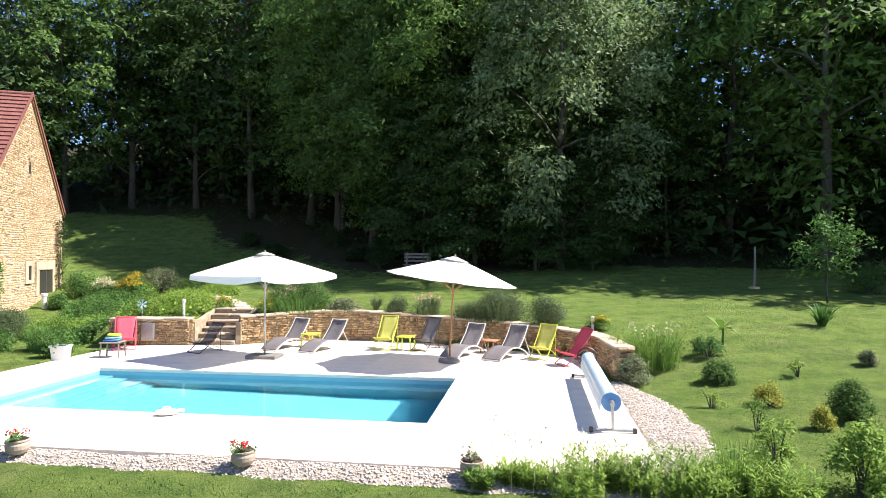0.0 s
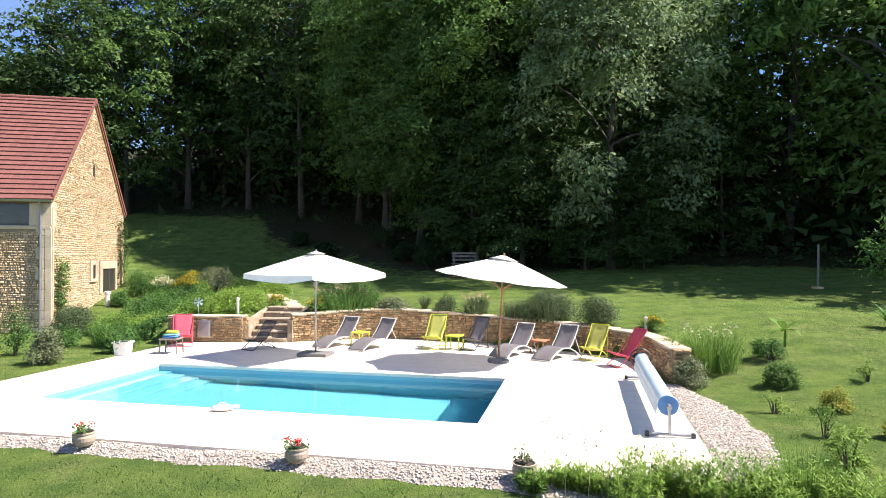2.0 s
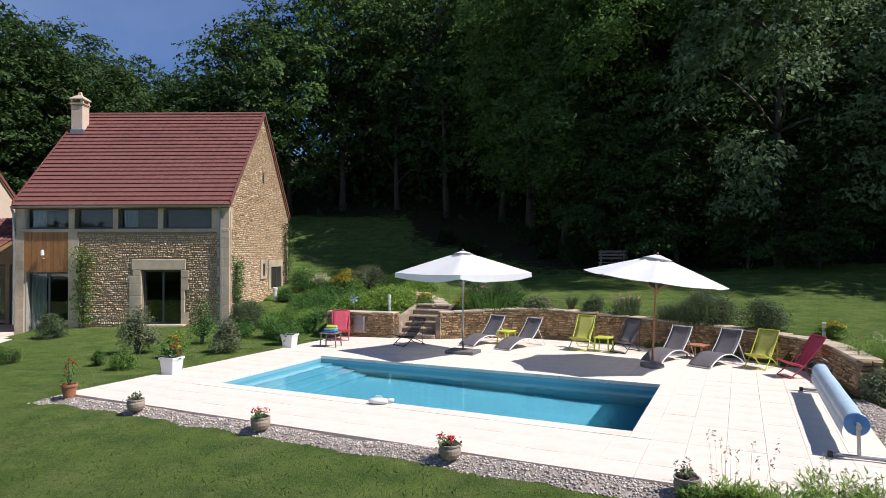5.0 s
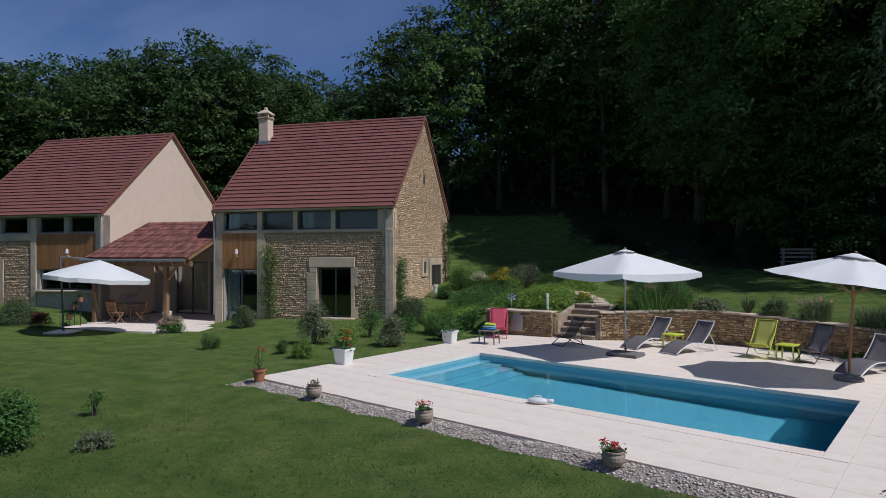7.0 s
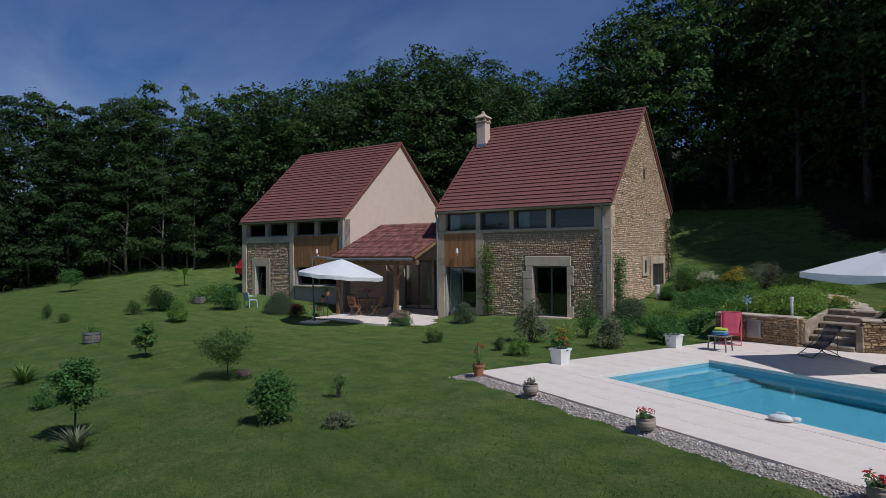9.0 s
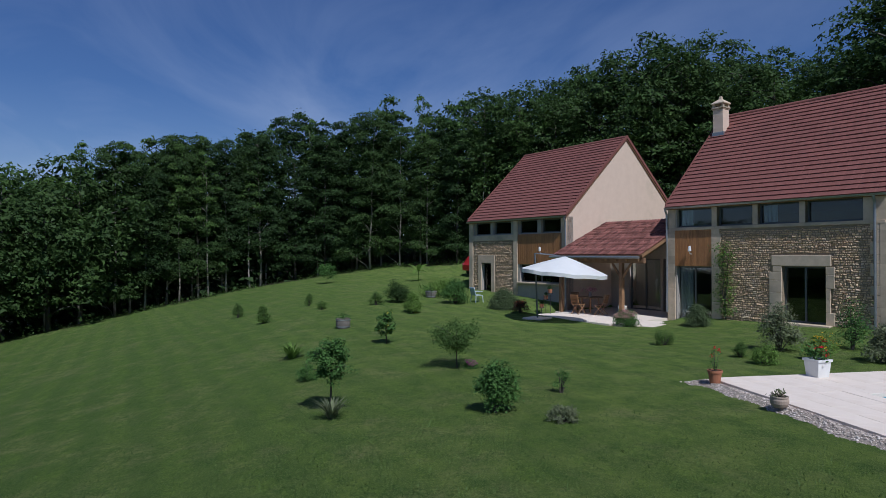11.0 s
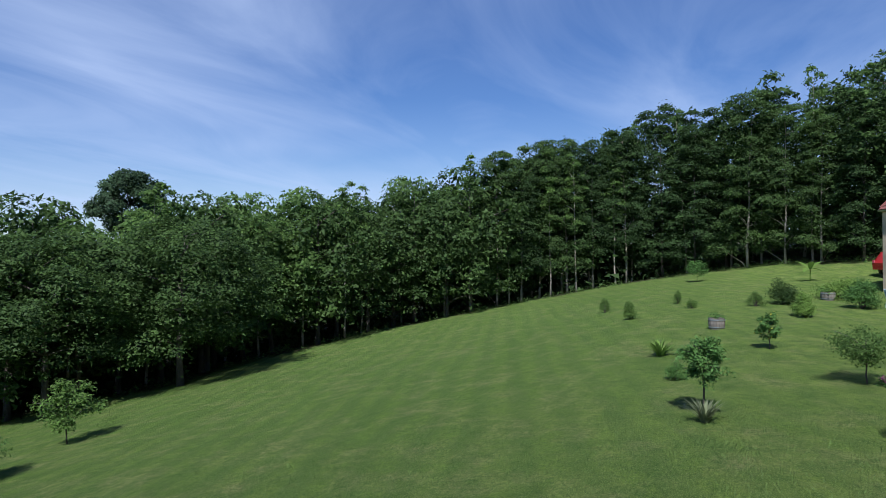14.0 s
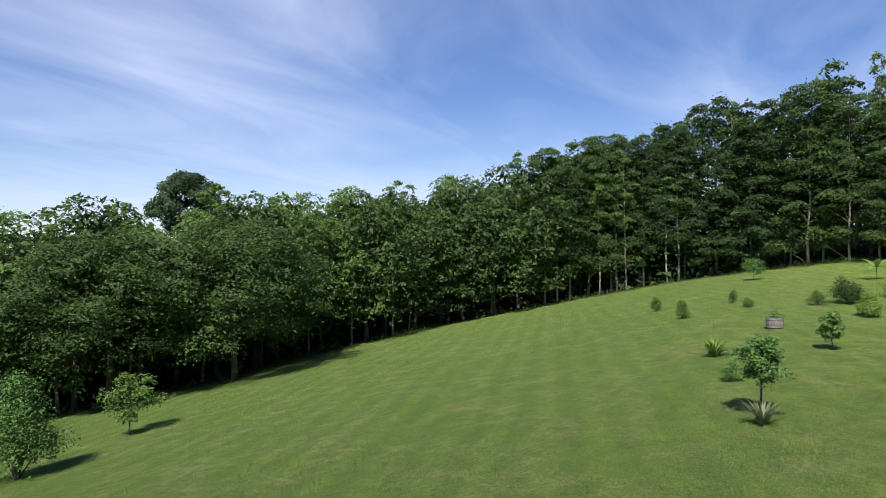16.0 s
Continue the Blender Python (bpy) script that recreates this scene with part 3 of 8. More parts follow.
def coping():
    """A rounded rim of pale stone slabs round the water."""
    ob = thing("pool", "blue rectangular swimming pool with corner steps and clear water", "swimming pool", pose(0, 0, 0))
    w, g = 0.3, 0.0025

    def slab(x0, y0, x1, y1):
        s = Shape().box(x0 + g, y0 + g, -0.05, x1 - g, y1 - g, 0.018, bevel=0.004)
        part("coping_slab", s, TILE, ob)
    n = 16
    step = (PX1 - PX0) / n
    for k in range(n):
        slab(PX0 + k * step, PY0 - w, PX0 + (k + 1) * step, PY0)
        slab(PX0 + k * step, PY1, PX0 + (k + 1) * step, PY1 + w)
    n = 7
    step = (PY1 - PY0) / n
    for k in range(n):
        slab(PX0 - w, PY0 + k * step, PX0, PY0 + (k + 1) * step)
        slab(PX1, PY0 + k * step, PX1 + w, PY0 + (k + 1) * step)
    for x, y in ((PX0 - w, PY0 - w), (PX1, PY0 - w), (PX0 - w, PY1), (PX1, PY1)):
        slab(x, y, x + w, y + w)
    # the shell: walls, a floor that falls towards the east, a bench along the far side
    s = Shape()
    t = 0.12
    deep, shallow = -1.42, -1.2
    s.box(PX0 - t, PY0 - t, -2.0, PX0, PY1 + t, -0.05)
    s.box(PX1, PY0 - t, -2.0, PX1 + t, PY1 + t, -0.05)
    s.box(PX0, PY0 - t, -2.0, PX1, PY0, -0.05)
    s.box(PX0, PY1, -2.0, PX1, PY1 + t, -0.05)
    cols = [(PX0, shallow), (-7.0, shallow), (-4.5, -1.32), (-2.5, deep), (PX1, deep)]
    s.sheet([[(x, y, z) for x, z in cols] for y in (PY0, PY1)], 0.1)
    part("shell", s, LINER, ob, "pale blue polyester shell")
    for k in range(4):
        part("step", Shape().box(PX0 + 0.002, PY0 + 0.003, -1.25, PX0 + 0.36 * (4 - k), PY1 - 0.003, -0.95 + 0.24 * k, bevel=0.03), LINER, ob)
    # pale strips paint the light caught along the edge of each step
    for k in range(4):
        x, z = PX0 + 0.36 * (4 - k), -0.95 + 0.24 * k
        part("step_edge", Shape().box(x - 0.024, PY0 + 0.02, z + 0.001, x + 0.004, PY1 - 0.02, z + 0.01, bevel=0.003), STEP_GLINT, ob, "pale strip painting the light along a pool step")
    g = [[(PX0 + 0.001 + (PX1 - PX0 - 0.002) * i / 24, PY0 + 0.001 + (PY1 - PY0 - 0.002) * j / 10, -0.13) for i in range(25)] for j in range(11)]
    water = part("water", Shape().sheet(g).mesh("water", WATER, True), None, ob, "clear still water")
    water.visible_shadow = False
    return ob


coping()


# ---- retaining wall and steps ----
def wall_top(x):
    return 0.78 + 0.14 * math.exp(-((x + 5.6) / 2.2) ** 2) - 0.12 * smooth(-1.5, 2.0, x)


def curve(points, step):
    """Points at even steps along a smooth line through the given ones, with the direction there."""
    fine = []
    p = [points[0]] + list(points) + [points[-1]]
    for a, b, c, d in zip(p, p[1:], p[2:], p[3:]):
        for k in range(24):
            t = k / 24
            fine.append(tuple(0.5 * (2 * b[i] + (c[i] - a[i]) * t + (2 * a[i] - 5 * b[i] + 4 * c[i] - d[i]) * t * t + (3 * b[i] - a[i] - 3 * c[i] + d[i]) * t ** 3) for i in (0, 1)))
    fine.append(tuple(points[-1]))
    out, left = [], 0.0
    for (x0, y0), (x1, y1) in zip(fine, fine[1:]):
        d = math.hypot(x1 - x0, y1 - y0)
        while left <= d and d > 0:
            k = left / d
            out.append((x0 + (x1 - x0) * k, y0 + (y1 - y0) * k, (x1 - x0) / d, (y1 - y0) / d))
            left += step
        left -= d
    return out


STONE_MESHES = []


def stone_block(kind):
    """A rough building stone, one unit across, its face a little out of true."""
    r = random.Random(kind)
    s = Shape()
    j = lambda a: a + r.uniform(-0.1, 0.1)
    back = [(-0.5, 0.5, -0.5), (0.5, 0.5, -0.5), (0.5, 0.5, 0.5), (-0.5, 0.5, 0.5)]
    mid = [(x, -0.28 + r.uniform(-0.08, 0.08), z) for x, _, z in back]
    front = [(j(x * 0.82), -0.5 + r.uniform(-0.12, 0.1), j(z * 0.74)) for x, _, z in back]
    s.rings([back, mid, front])
    me = s.mesh("stone", STONE)
    fix_normals(me)
    return me


def retaining_wall(name, line, label, limit):
    """A dry-looking wall of coursed stones along a line, with a mortar core and flat cap stones."""
    ob = thing(name, label, "stone wall", pose(0, 0, 0), kind="structure")
    pts = curve(line, 0.1)
    t = 0.38
    core = []
    for x, y, dx, dy in pts:
        nx, ny = -dy, dx
        h = wall_top(x) - 0.05
        core.append([(x, y, -0.3), (x + nx * t, y + ny * t, -0.3), (x + nx * t, y + ny * t, h), (x, y, h)])
    part("core", Shape().rings(core), MORTAR, ob)
    r = random.Random(len(line))
    rest, made = Shape(), 0
    long = (len(pts) - 1) * 0.1

    def at(d):
        k = max(0.0, min(len(pts) - 1.001, d / 0.1))
        i = int(k)
        a, b = pts[i], pts[i + 1]
        return [a[q] + (b[q] - a[q]) * (k - i) for q in range(4)]

    z = -0.02
    while z < 0.86:
        h = r.uniform(0.036, 0.082)
        d = -r.uniform(0, 0.1)
        while d < long:
            w = r.uniform(0.055, 0.2)
            a, b = max(d, 0), min(d + w, long)
            x, y, dx, dy = at((a + b) / 2)
            if b - a > 0.05 and z + h < wall_top(x) - 0.03:
                m = Matrix(((dx, -dy, 0, x + dy * 0.0), (dy, dx, 0, y), (0, 0, 1, z + h / 2), (0, 0, 0, 1)))
                m = m @ pose(0, 0.03 + r.uniform(-0.02, 0.02), 0, 0, r.uniform(-6, 6), r.uniform(-4, 4)) @ Matrix.Diagonal((b - a - 0.016, 0.13, (h - 0.012) * r.uniform(0.85, 1.1), 1))
                me = STONE_MESHES[r.randrange(len(STONE_MESHES))]
                if made < limit:
                    part("stone", me, None, ob, m=m)
                    made += 1
                else:
                    rest.add([v.co for v in me.vertices], [tuple(p.vertices) for p in me.polygons], m)
            d += w
        z += h
    if rest.v:
        me = rest.mesh("stonework", WALL_ISLE)
        fix_normals(me)
        tagged(part("stonework", me, None, ob), kind="stuff")
    x, y, dx, dy = pts[-1]
    z = -0.02
    while z < wall_top(x) - 0.08:
        h = r.uniform(0.06, 0.11)
        for a, b in ((0.02, 0.2), (0.2, 0.37)):
            m = Matrix(((-dy, -dx, 0, x - dy * (a + b) / 2), (dx, -dy, 0, y + dx * (a + b) / 2), (0, 0, 1, z + h / 2), (0, 0, 0, 1)))
            part("end_stone", STONE_MESHES[r.randrange(len(STONE_MESHES))], None, ob, m=m @ pose(0, r.uniform(-0.03, 0.02), 0, 0, r.uniform(-5, 5), r.uniform(-4, 4)) @ Matrix.Diagonal((b - a - 0.01, 0.16, h - 0.01, 1)))
        z += h
    d = 0.0
    while d < long - 0.1:
        w = min(r.uniform(0.35, 0.6), long - d)
        x, y, dx, dy = at(d + w / 2)
        m = Matrix(((dx, -dy, 0, x), (dy, dx, 0, y), (0, 0, 1, wall_top(x)), (0, 0, 0, 1))) @ pose(0, 0.19, r.uniform(-0.006, 0.006), r.uniform(-1, 1), r.uniform(-1, 1), 0)
        part("cap_stone", Shape().box(-w / 2 + 0.003, -0.225 + r.uniform(-0.015, 0.015), -0.04, w / 2 - 0.003, 0.22, 0.012, bevel=0.012), CAP, ob, m=m)
        d += w
    return ob


def main_walls():
    for k in range(6):
        STONE_MESHES.append(stone_block(k + 11))
    retaining_wall("retaining_wall_1", [(-11.9, 16.25), (-10.7, 16.42), (-9.58, 16.59)], "low retaining wall of warm limestone with pale cap stones", 170)
    retaining_wall("retaining_wall_2", [(-8.24, 16.96)] + WALL[3:], "long curved retaining wall of warm limestone with pale cap stones", 300)


main_walls()


def garden_steps():
    ob = thing("garden_steps", "rough stone garden steps rising through the retaining wall", "steps", pose(-8.9, 16.71, 0, 0, 0, 9))
    r = random.Random(5)
    for k in range(6):
        z = 0.155 * (k + 1)
        for j in range(2):
            x0 = -0.58 + j * 0.6 + r.uniform(-0.06, 0.06) * (j == 1)
            x1 = 0.02 + r.uniform(-0.05, 0.05) if j == 0 else 0.58
            part("tread", Shape().box(x0, 0.33 * k - 0.04 + r.uniform(-0.03, 0.02), z - 0.07, x1 - 0.01, 0.33 * k + 0.36, z + r.uniform(-0.012, 0.012), bevel=0.025), STEP, ob)
        part("riser", Shape().box(-0.57, 0.33 * k, z - 0.3, 0.57, 0.33 * k + 0.33, z - 0.072, bevel=0.01), STEP, ob)
    for x in (-0.735, 0.585):
        s = Shape().rings([[(x, v, -0.2), (x + 0.15, v, -0.2), (x + 0.15 + r.uniform(-0.015, 0.015), v, z), (x + r.uniform(-0.015, 0.015), v, z)]
                           for v, z in ((0.05, 0.66), (0.3, 0.68), (0.62, 0.7), (1.0, 0.76), (1.4, 0.82), (1.95, 0.92))])
        part("cheek_wall", s, STEP, ob)
    return ob


garden_steps()


# ---- houses ----
HX, HY, HTURN = -17.25, 17.43, 25.3
STONE_R = random.Random(77)


def rubble(width, height, inside, depth=0.05, course=(0.05, 0.105), length=(0.06, 0.185)):
    """Rough rubble on the plane y = 0 facing -y: wavering courses of uneven stones, each with its own bulging face, where inside(x, z) holds."""
    s = Shape()
    r = STONE_R
    wave = lambda x, z: 0.035 * noise.noise((x * 0.9, z * 1.7, 3.0)) + 0.02 * noise.noise((x * 3.1, z * 4.0, 8.0))
    z = 0.0
    while z < height:
        h = r.uniform(*course)
        x = -r.uniform(0, 0.2)
        while x < width:
            w = r.uniform(*length) * (0.6 if r.random() < 0.3 else 1.0)
            split = (0.0, 1.0) if h < 0.085 or r.random() < 0.75 else (0.0, r.uniform(0.38, 0.62), 1.0)
            a, b = max(0, x), min(width, x + w)
            for lo, hi in zip(split, split[1:]):
                za, zb = z + h * lo, z + h * hi
                if b - a > 0.04 and all(inside(u, v) for u in (a, b) for v in (za, min(zb, height))):
                    d = depth * r.uniform(0.3, 1.0)
                    g, c = 0.006, min(0.028, (zb - za) * 0.3)
                    j = lambda k: r.uniform(-k, k)
                    x0, x1, z0, z1 = a + g, b - g, za + g, zb - g
                    if x1 - x0 > 0.03:
                        w0, w1 = wave(x0, za), wave(x1, za)
                        k = len(s.v)
                        s.v += [(x0 + j(0.012), 0.01, z0 + w0 + j(0.006)), (x1 + j(0.012), 0.01, z0 + w1 + j(0.006)), (x1 + j(0.012), 0.01, z1 + w1 + j(0.006)), (x0 + j(0.012), 0.01, z1 + w0 + j(0.006)),
                                (x0 + c * r.uniform(0.5, 1.8), -d * r.uniform(0.6, 1.15), z0 + w0 + c * r.uniform(0.4, 1.5)), (x1 - c * r.uniform(0.5, 1.8), -d * r.uniform(0.6, 1.15), z0 + w1 + c * r.uniform(0.4, 1.5)),
                                (x1 - c * r.uniform(0.5, 1.8), -d * r.uniform(0.6, 1.15), z1 + w1 - c * r.uniform(0.4, 1.5)), (x0 + c * r.uniform(0.5, 1.8), -d * r.uniform(0.6, 1.15), z1 + w0 - c * r.uniform(0.4, 1.5))]
                        s.f += [(k + 4, k + 5, k + 6, k + 7), (k, k + 1, k + 5, k + 4), (k + 1, k + 2, k + 6, k + 5), (k + 2, k + 3, k + 7, k + 6), (k + 3, k, k + 4, k + 7)]
            x += w
        z += h
    return s


def wall_with_holes(width, height, holes, t=0.45):
    """A wall on the plane y = 0 (outside towards -y) with openings (x0, z0, x1, z1) that go through it."""
    s = Shape()
    xs = sorted({0.0, width, *(h[0] for h in holes), *(h[2] for h in holes)})
    zs = sorted({0.0, height, *(h[1] for h in holes), *(h[3] for h in holes)})
    for x0, x1 in zip(xs, xs[1:]):
        for z0, z1 in zip(zs, zs[1:]):
            if not any(h[0] <= (x0 + x1) / 2 <= h[2] and h[1] <= (z0 + z1) / 2 <= h[3] for h in holes):
                s.box(x0, 0, z0, x1, t, z1)
    return s


def window(parent, x0, z0, x1, z1, y=0.16, leaves=1, name="window", frame_mat=None, curtain=False):
    """A window with its frame, panes and sill on a wall facing -y."""
    f = 0.06
    fm = frame_mat or DARK_FRAME
    w = part(name, Shape().box(x0, y, z0, x1, y + 0.07, z0 + f).box(x0, y, z1 - f, x1, y + 0.07, z1).box(x0, y, z0 + f, x0 + f, y + 0.07, z1 - f).box(x1 - f, y, z0 + f, x1, y + 0.07, z1 - f), fm, parent)
    step = (x1 - x0 - 2 * f) / leaves
    for k in range(leaves):
        a, b = x0 + f + k * step, x0 + f + (k + 1) * step
        if k:
            part("mullion", Shape().box(a - 0.035, y + 0.002, z0 + f, a + 0.035, y + 0.068, z1 - f), fm, w)
        pane = part("pane", Shape().box(a + 0.036 * (k > 0), y + 0.03, z0 + f, b - 0.036 * (k < leaves - 1), y + 0.038, z1 - f), GLASS, w)
        pane.visible_shadow = False
    if curtain:
        s = Shape()
        g = [[(x0 + 0.1 + (x1 - x0) * 0.35 * i / 16, y + 0.1 + 0.03 * math.sin(i * 1.9), z) for i in range(17)] for z in (z0 + 0.04, z1 - 0.05)]
        part("curtain", s.sheet(g), CURTAIN, w)
    return w


def gable_solid(depth, eave, apex, t=0.4):
    """A gable wall as a solid: plane x = 0 (outside +x), from y = 0 to depth."""
    prof = [(0, -0.6), (depth, -0.6), (depth, eave), (depth / 2, apex), (0, eave)]
    return Shape().rings([[(0, y, z) for y, z in prof], [(-t, y, z) for y, z in prof]])


TILE_MESH = {}


def flat_tile(w, l):
    """A flat interlocking roof tile with a raised side rib, its lower edge rounded; lies on z = 0, lower edge at y = 0."""
    s = Shape()
    s.rings([[(-w / 2, 0, 0.03), (w / 2, 0, 0.03), (w / 2, 0, 0.05), (w / 2 - 0.05, 0, 0.058), (-w / 2, 0, 0.05)],
             [(-w / 2, l * 1.12, -0.004), (w / 2, l * 1.12, -0.004), (w / 2, l * 1.12, 0.006), (w / 2 - 0.05, l * 1.12, 0.012), (-w / 2, l * 1.12, 0.006)]])
    me = s.mesh("roof_tile", ROOF)
    fix_normals(me)
    return me


def tiled_slope(roof, width, run, rise, x0, y_eave, z_eave, over, single_tiles, flip=False):
    """Courses of tiles from the eave up. flip: the back slope."""
    long = math.hypot(run, rise) + over
    pitch = math.degrees(math.atan2(rise, run))
    l, w = 0.25, width / round(width / 0.3)
    me = TILE_MESH.setdefault(round(w, 3), flat_tile(w - 0.004, l))
    base = pose(0, y_eave, z_eave, 0, 0, 180 if flip else 0) @ pose(0, 0, 0, pitch) @ pose(0, -over, 0.05)
    rest, made = Shape(), 0
    n = int(long / l)
    l2 = long / n
    vs, fs = [v.co.copy() for v in me.vertices], [tuple(p.vertices) for p in me.polygons]
    r = random.Random(width * 10 + flip)
    for row in range(n):
        for k in range(round(width / w)):
            x = x0 + (k + 0.5) * w
            m = base @ pose(-x if flip else x, row * l2, r.uniform(-0.002, 0.002), r.uniform(-0.25, 0.25), 0, r.uniform(-0.2, 0.2))
            if made < single_tiles:
                part("roof_tile", me, None, roof, m=m)
                made += 1
            else:
                rest.add(vs, fs, m)
    if rest.v:
        rm = rest.mesh("roof_tiles", ROOF_ISLE)
        tagged(part("roof_tiles", rm, None, roof), kind="stuff")


def gabled_roof(house, width, depth, eave, apex, single_tiles):
    """Rafters deck, tiles, ridge caps, verges, gutter with its pipe."""
    half, rise = depth / 2, apex - eave
    roof = part("roof", Shape().rings([[(x, -0.1, eave - 0.12), (x, half, apex - 0.02), (x, depth + 0.1, eave - 0.12), (x, depth + 0.1, eave + 0.02), (x, half, apex + 0.12), (x, -0.1, eave + 0.02)]
                                       for x in (-width - 0.04, 0.06)]), OAK, house, "steep brown-red tiled roof")
    up = 0.12
    tiled_slope(roof, width + 0.14, half, rise, -width - 0.06, 0.0, eave + up - 0.03, 0.2, single_tiles)
    # the back slope is laid from the other side
    tiled_slope(roof, width + 0.14, half, rise, -width - 0.06, depth, eave + up - 0.03, 0.2, 0, flip=True)
    n = int((width + 0.14) / 0.4)
    for k in range(n):
        x = -width - 0.06 + (width + 0.14) * k / n
        w = (width + 0.14) / n
        arc = lambda xx, rr: [(xx, half + rr * math.cos(a), apex + up + 0.0 + rr * 0.8 * math.sin(a)) for a in np.linspace(-0.15, math.pi + 0.15, 8)]
        part("ridge_tile", Shape().rings([arc(x, 0.13), arc(x + w + 0.02, 0.12)], caps=False), ROOF, roof)
    for x in (-width - 0.08, 0.06):
        for sgn in (0, 1):
            y0, y1 = (-0.13, half) if not sgn else (depth + 0.13, half)
            z0 = eave + up - 0.1
            s = Shape().rings([[(x, y0, z0 - 0.05), (x + 0.04, y0, z0 - 0.05), (x + 0.04, y0, z0 + 0.14), (x, y0, z0 + 0.14)],
                               [(x, y1, apex + up - 0.06), (x + 0.04, y1, apex + up - 0.06), (x + 0.04, y1, apex + up + 0.12), (x, y1, apex + up + 0.12)]])
            part("verge", s, ROOF, roof)
    g = [(-width - 0.05 + (width + 0.12) * k / 6, 0, 0) for k in range(7)]
    arc = [(math.cos(a) * 0.075, math.sin(a) * 0.075) for a in np.linspace(math.pi, 2 * math.pi, 8)]
    arc += [(c * 0.9, s * 0.9) for c, s in arc[::-1]]
    part("gutter", Shape().rings([[(x, -0.2 + c, eave - 0.02 + s) for c, s in arc] for x, _, _ in g]), ZINC, roof, "grey zinc gutter")
    return roof


def downpipe(house, x, eave):
    part("downpipe", Shape().tube([(x, -0.2, eave - 0.08), (x, -0.19, eave - 0.16), (x, -0.1, eave - 0.3), (x, -0.09, eave - 0.5), (x, -0.09, 0.0)], 0.045, 10), ZINC, house, "grey zinc downpipe")


def main_house():
    W, D, EV, AP = 8.05, 8.5, 4.46, 8.72
    ob = thing("main_house", "stone house with a steep brown-red tiled roof and strip windows", "house", pose(HX, HY, 0, 0, 0, HTURN))
    X = lambda along: -along
    door = (-3.29, 0.0, -1.82, 2.02)
    glass = (-7.72, -0.3, -6.05, 1.96)
    strip = [(-7.7, 3.59, -6.05, 4.36), (-5.82, 3.59, -4.38, 4.36), (-4.18, 3.59, -2.68, 4.36), (-2.48, 3.59, -0.66, 4.36)]
    holes = [(h[0] + W, h[1] + 0.6, h[2] + W, h[3] + 0.6) for h in (door, glass, *strip)]
    s = wall_with_holes(W, EV - 0.05 + 0.6, holes)
    s.v = [(x - W, y, z - 0.6) for x, y, z in s.v]
    part("front_wall", s, MORTAR, ob)

    def front(x, z):
        x = x - W + 0.0
        z = z - 0.6
        if x > -0.34 or x < -5.78 or z > 3.42:
            return False
        return not (-3.66 < x < -1.64 and z < 2.44)
    st = rubble(W, 4.1, front)
    st.v = [(x - W, y, z - 0.6) for x, y, z in st.v]
    me = st.mesh("front_stonework", STONE_ISLE)
    tagged(part("front_stonework", me, None, ob, "ochre limestone rubble"), kind="stuff")
    # gable towards the pool
    part("gable_wall", gable_solid(D, EV, AP), MORTAR, ob)

    def side(y, z):
        z = z - 0.6
        if z > EV + (AP - EV) * (1 - abs(y - D / 2) / (D / 2)) - 0.12 or y < 0.11:
            return False
        return not ((5.0 < y < 7.3 and 1.05 < z < 2.35) or (3.8 < y < 4.68 and 1.5 < z < 2.4) or (4.15 < y < 4.38 and 5.75 < z < 6.25))
    st = rubble(D, AP + 0.6, side)
    st.v = [(-y, x, z - 0.6) for x, y, z in st.v]
    me = st.mesh("gable_stonework", STONE_ISLE)
    tagged(part("gable_stonework", me, None, ob, "sunlit ochre limestone rubble"), kind="stuff")
    prof = [(0, -0.6), (D, -0.6), (D, EV), (D / 2, AP), (0, EV)]
    part("west_wall", Shape().rings([[(-W + 0.4, y, z) for y, z in prof], [(-W, y, z) for y, z in prof]]), GREY_WALL, ob)
    part("back_wall", Shape().box(-W + 0.4, D - 0.4, -0.6, -0.4, D, EV - 0.02), MORTAR, ob)
    part("room_floor", Shape().box(-W + 0.41, 0.46, -0.3, -0.41, D - 0.41, -0.02), OAK, ob)
    part("room_ceiling", Shape().box(-W + 0.41, 0.46, 2.6, -0.41, D - 0.41, 2.75), INSIDE, ob)
    part("room_partition", Shape().box(-5.9, 0.46, -0.02, -5.75, 5.0, 2.59), INSIDE, ob)
    # dressed corner piers, lintels, door surround, sills
    r = random.Random(4)
    for x0, x1 in ((-0.18, 0.015), (-W - 0.02, -7.72), (-6.05, -5.76)):
        z = -0.55
        while z < 3.5:
            h = min(r.uniform(0.28, 0.42), 3.52 - z)
            w = 0.1 * r.random() if x0 < -1 and x1 > -7 else 0.0
            part("quoin", Shape().box(x0, -0.045, z + 0.001, x1 + w, 0.02, z + h - 0.001, bevel=0.004), DRESSED, ob)
            if x0 == -0.18:
                part("quoin", Shape().box(-0.3 - r.choice((0.0, 0.16)), -0.04, z + 0.004, -0.185, 0.02, z + h - 0.004, bevel=0.012), DRESSED, ob)
            z += h
    for y0 in (0.0,):
        z = -0.55
        while z < 4.2:
            h = r.uniform(0.26, 0.4)
            part("quoin", Shape().box(-0.02, 0.021, z + 0.004, 0.045, 0.1, min(z + h, 4.25) - 0.001, bevel=0.004), DRESSED, ob)
            z += h
    part("lintel_band", Shape().box(-W + 0.02, -0.05, 3.46, -0.02, 0.3, 3.58, bevel=0.01), DRESSED, ob)
    part("pier", Shape().box(-W - 0.01, -0.03, 3.581, -7.7, 0.4, EV - 0.06), DRESSED, ob)
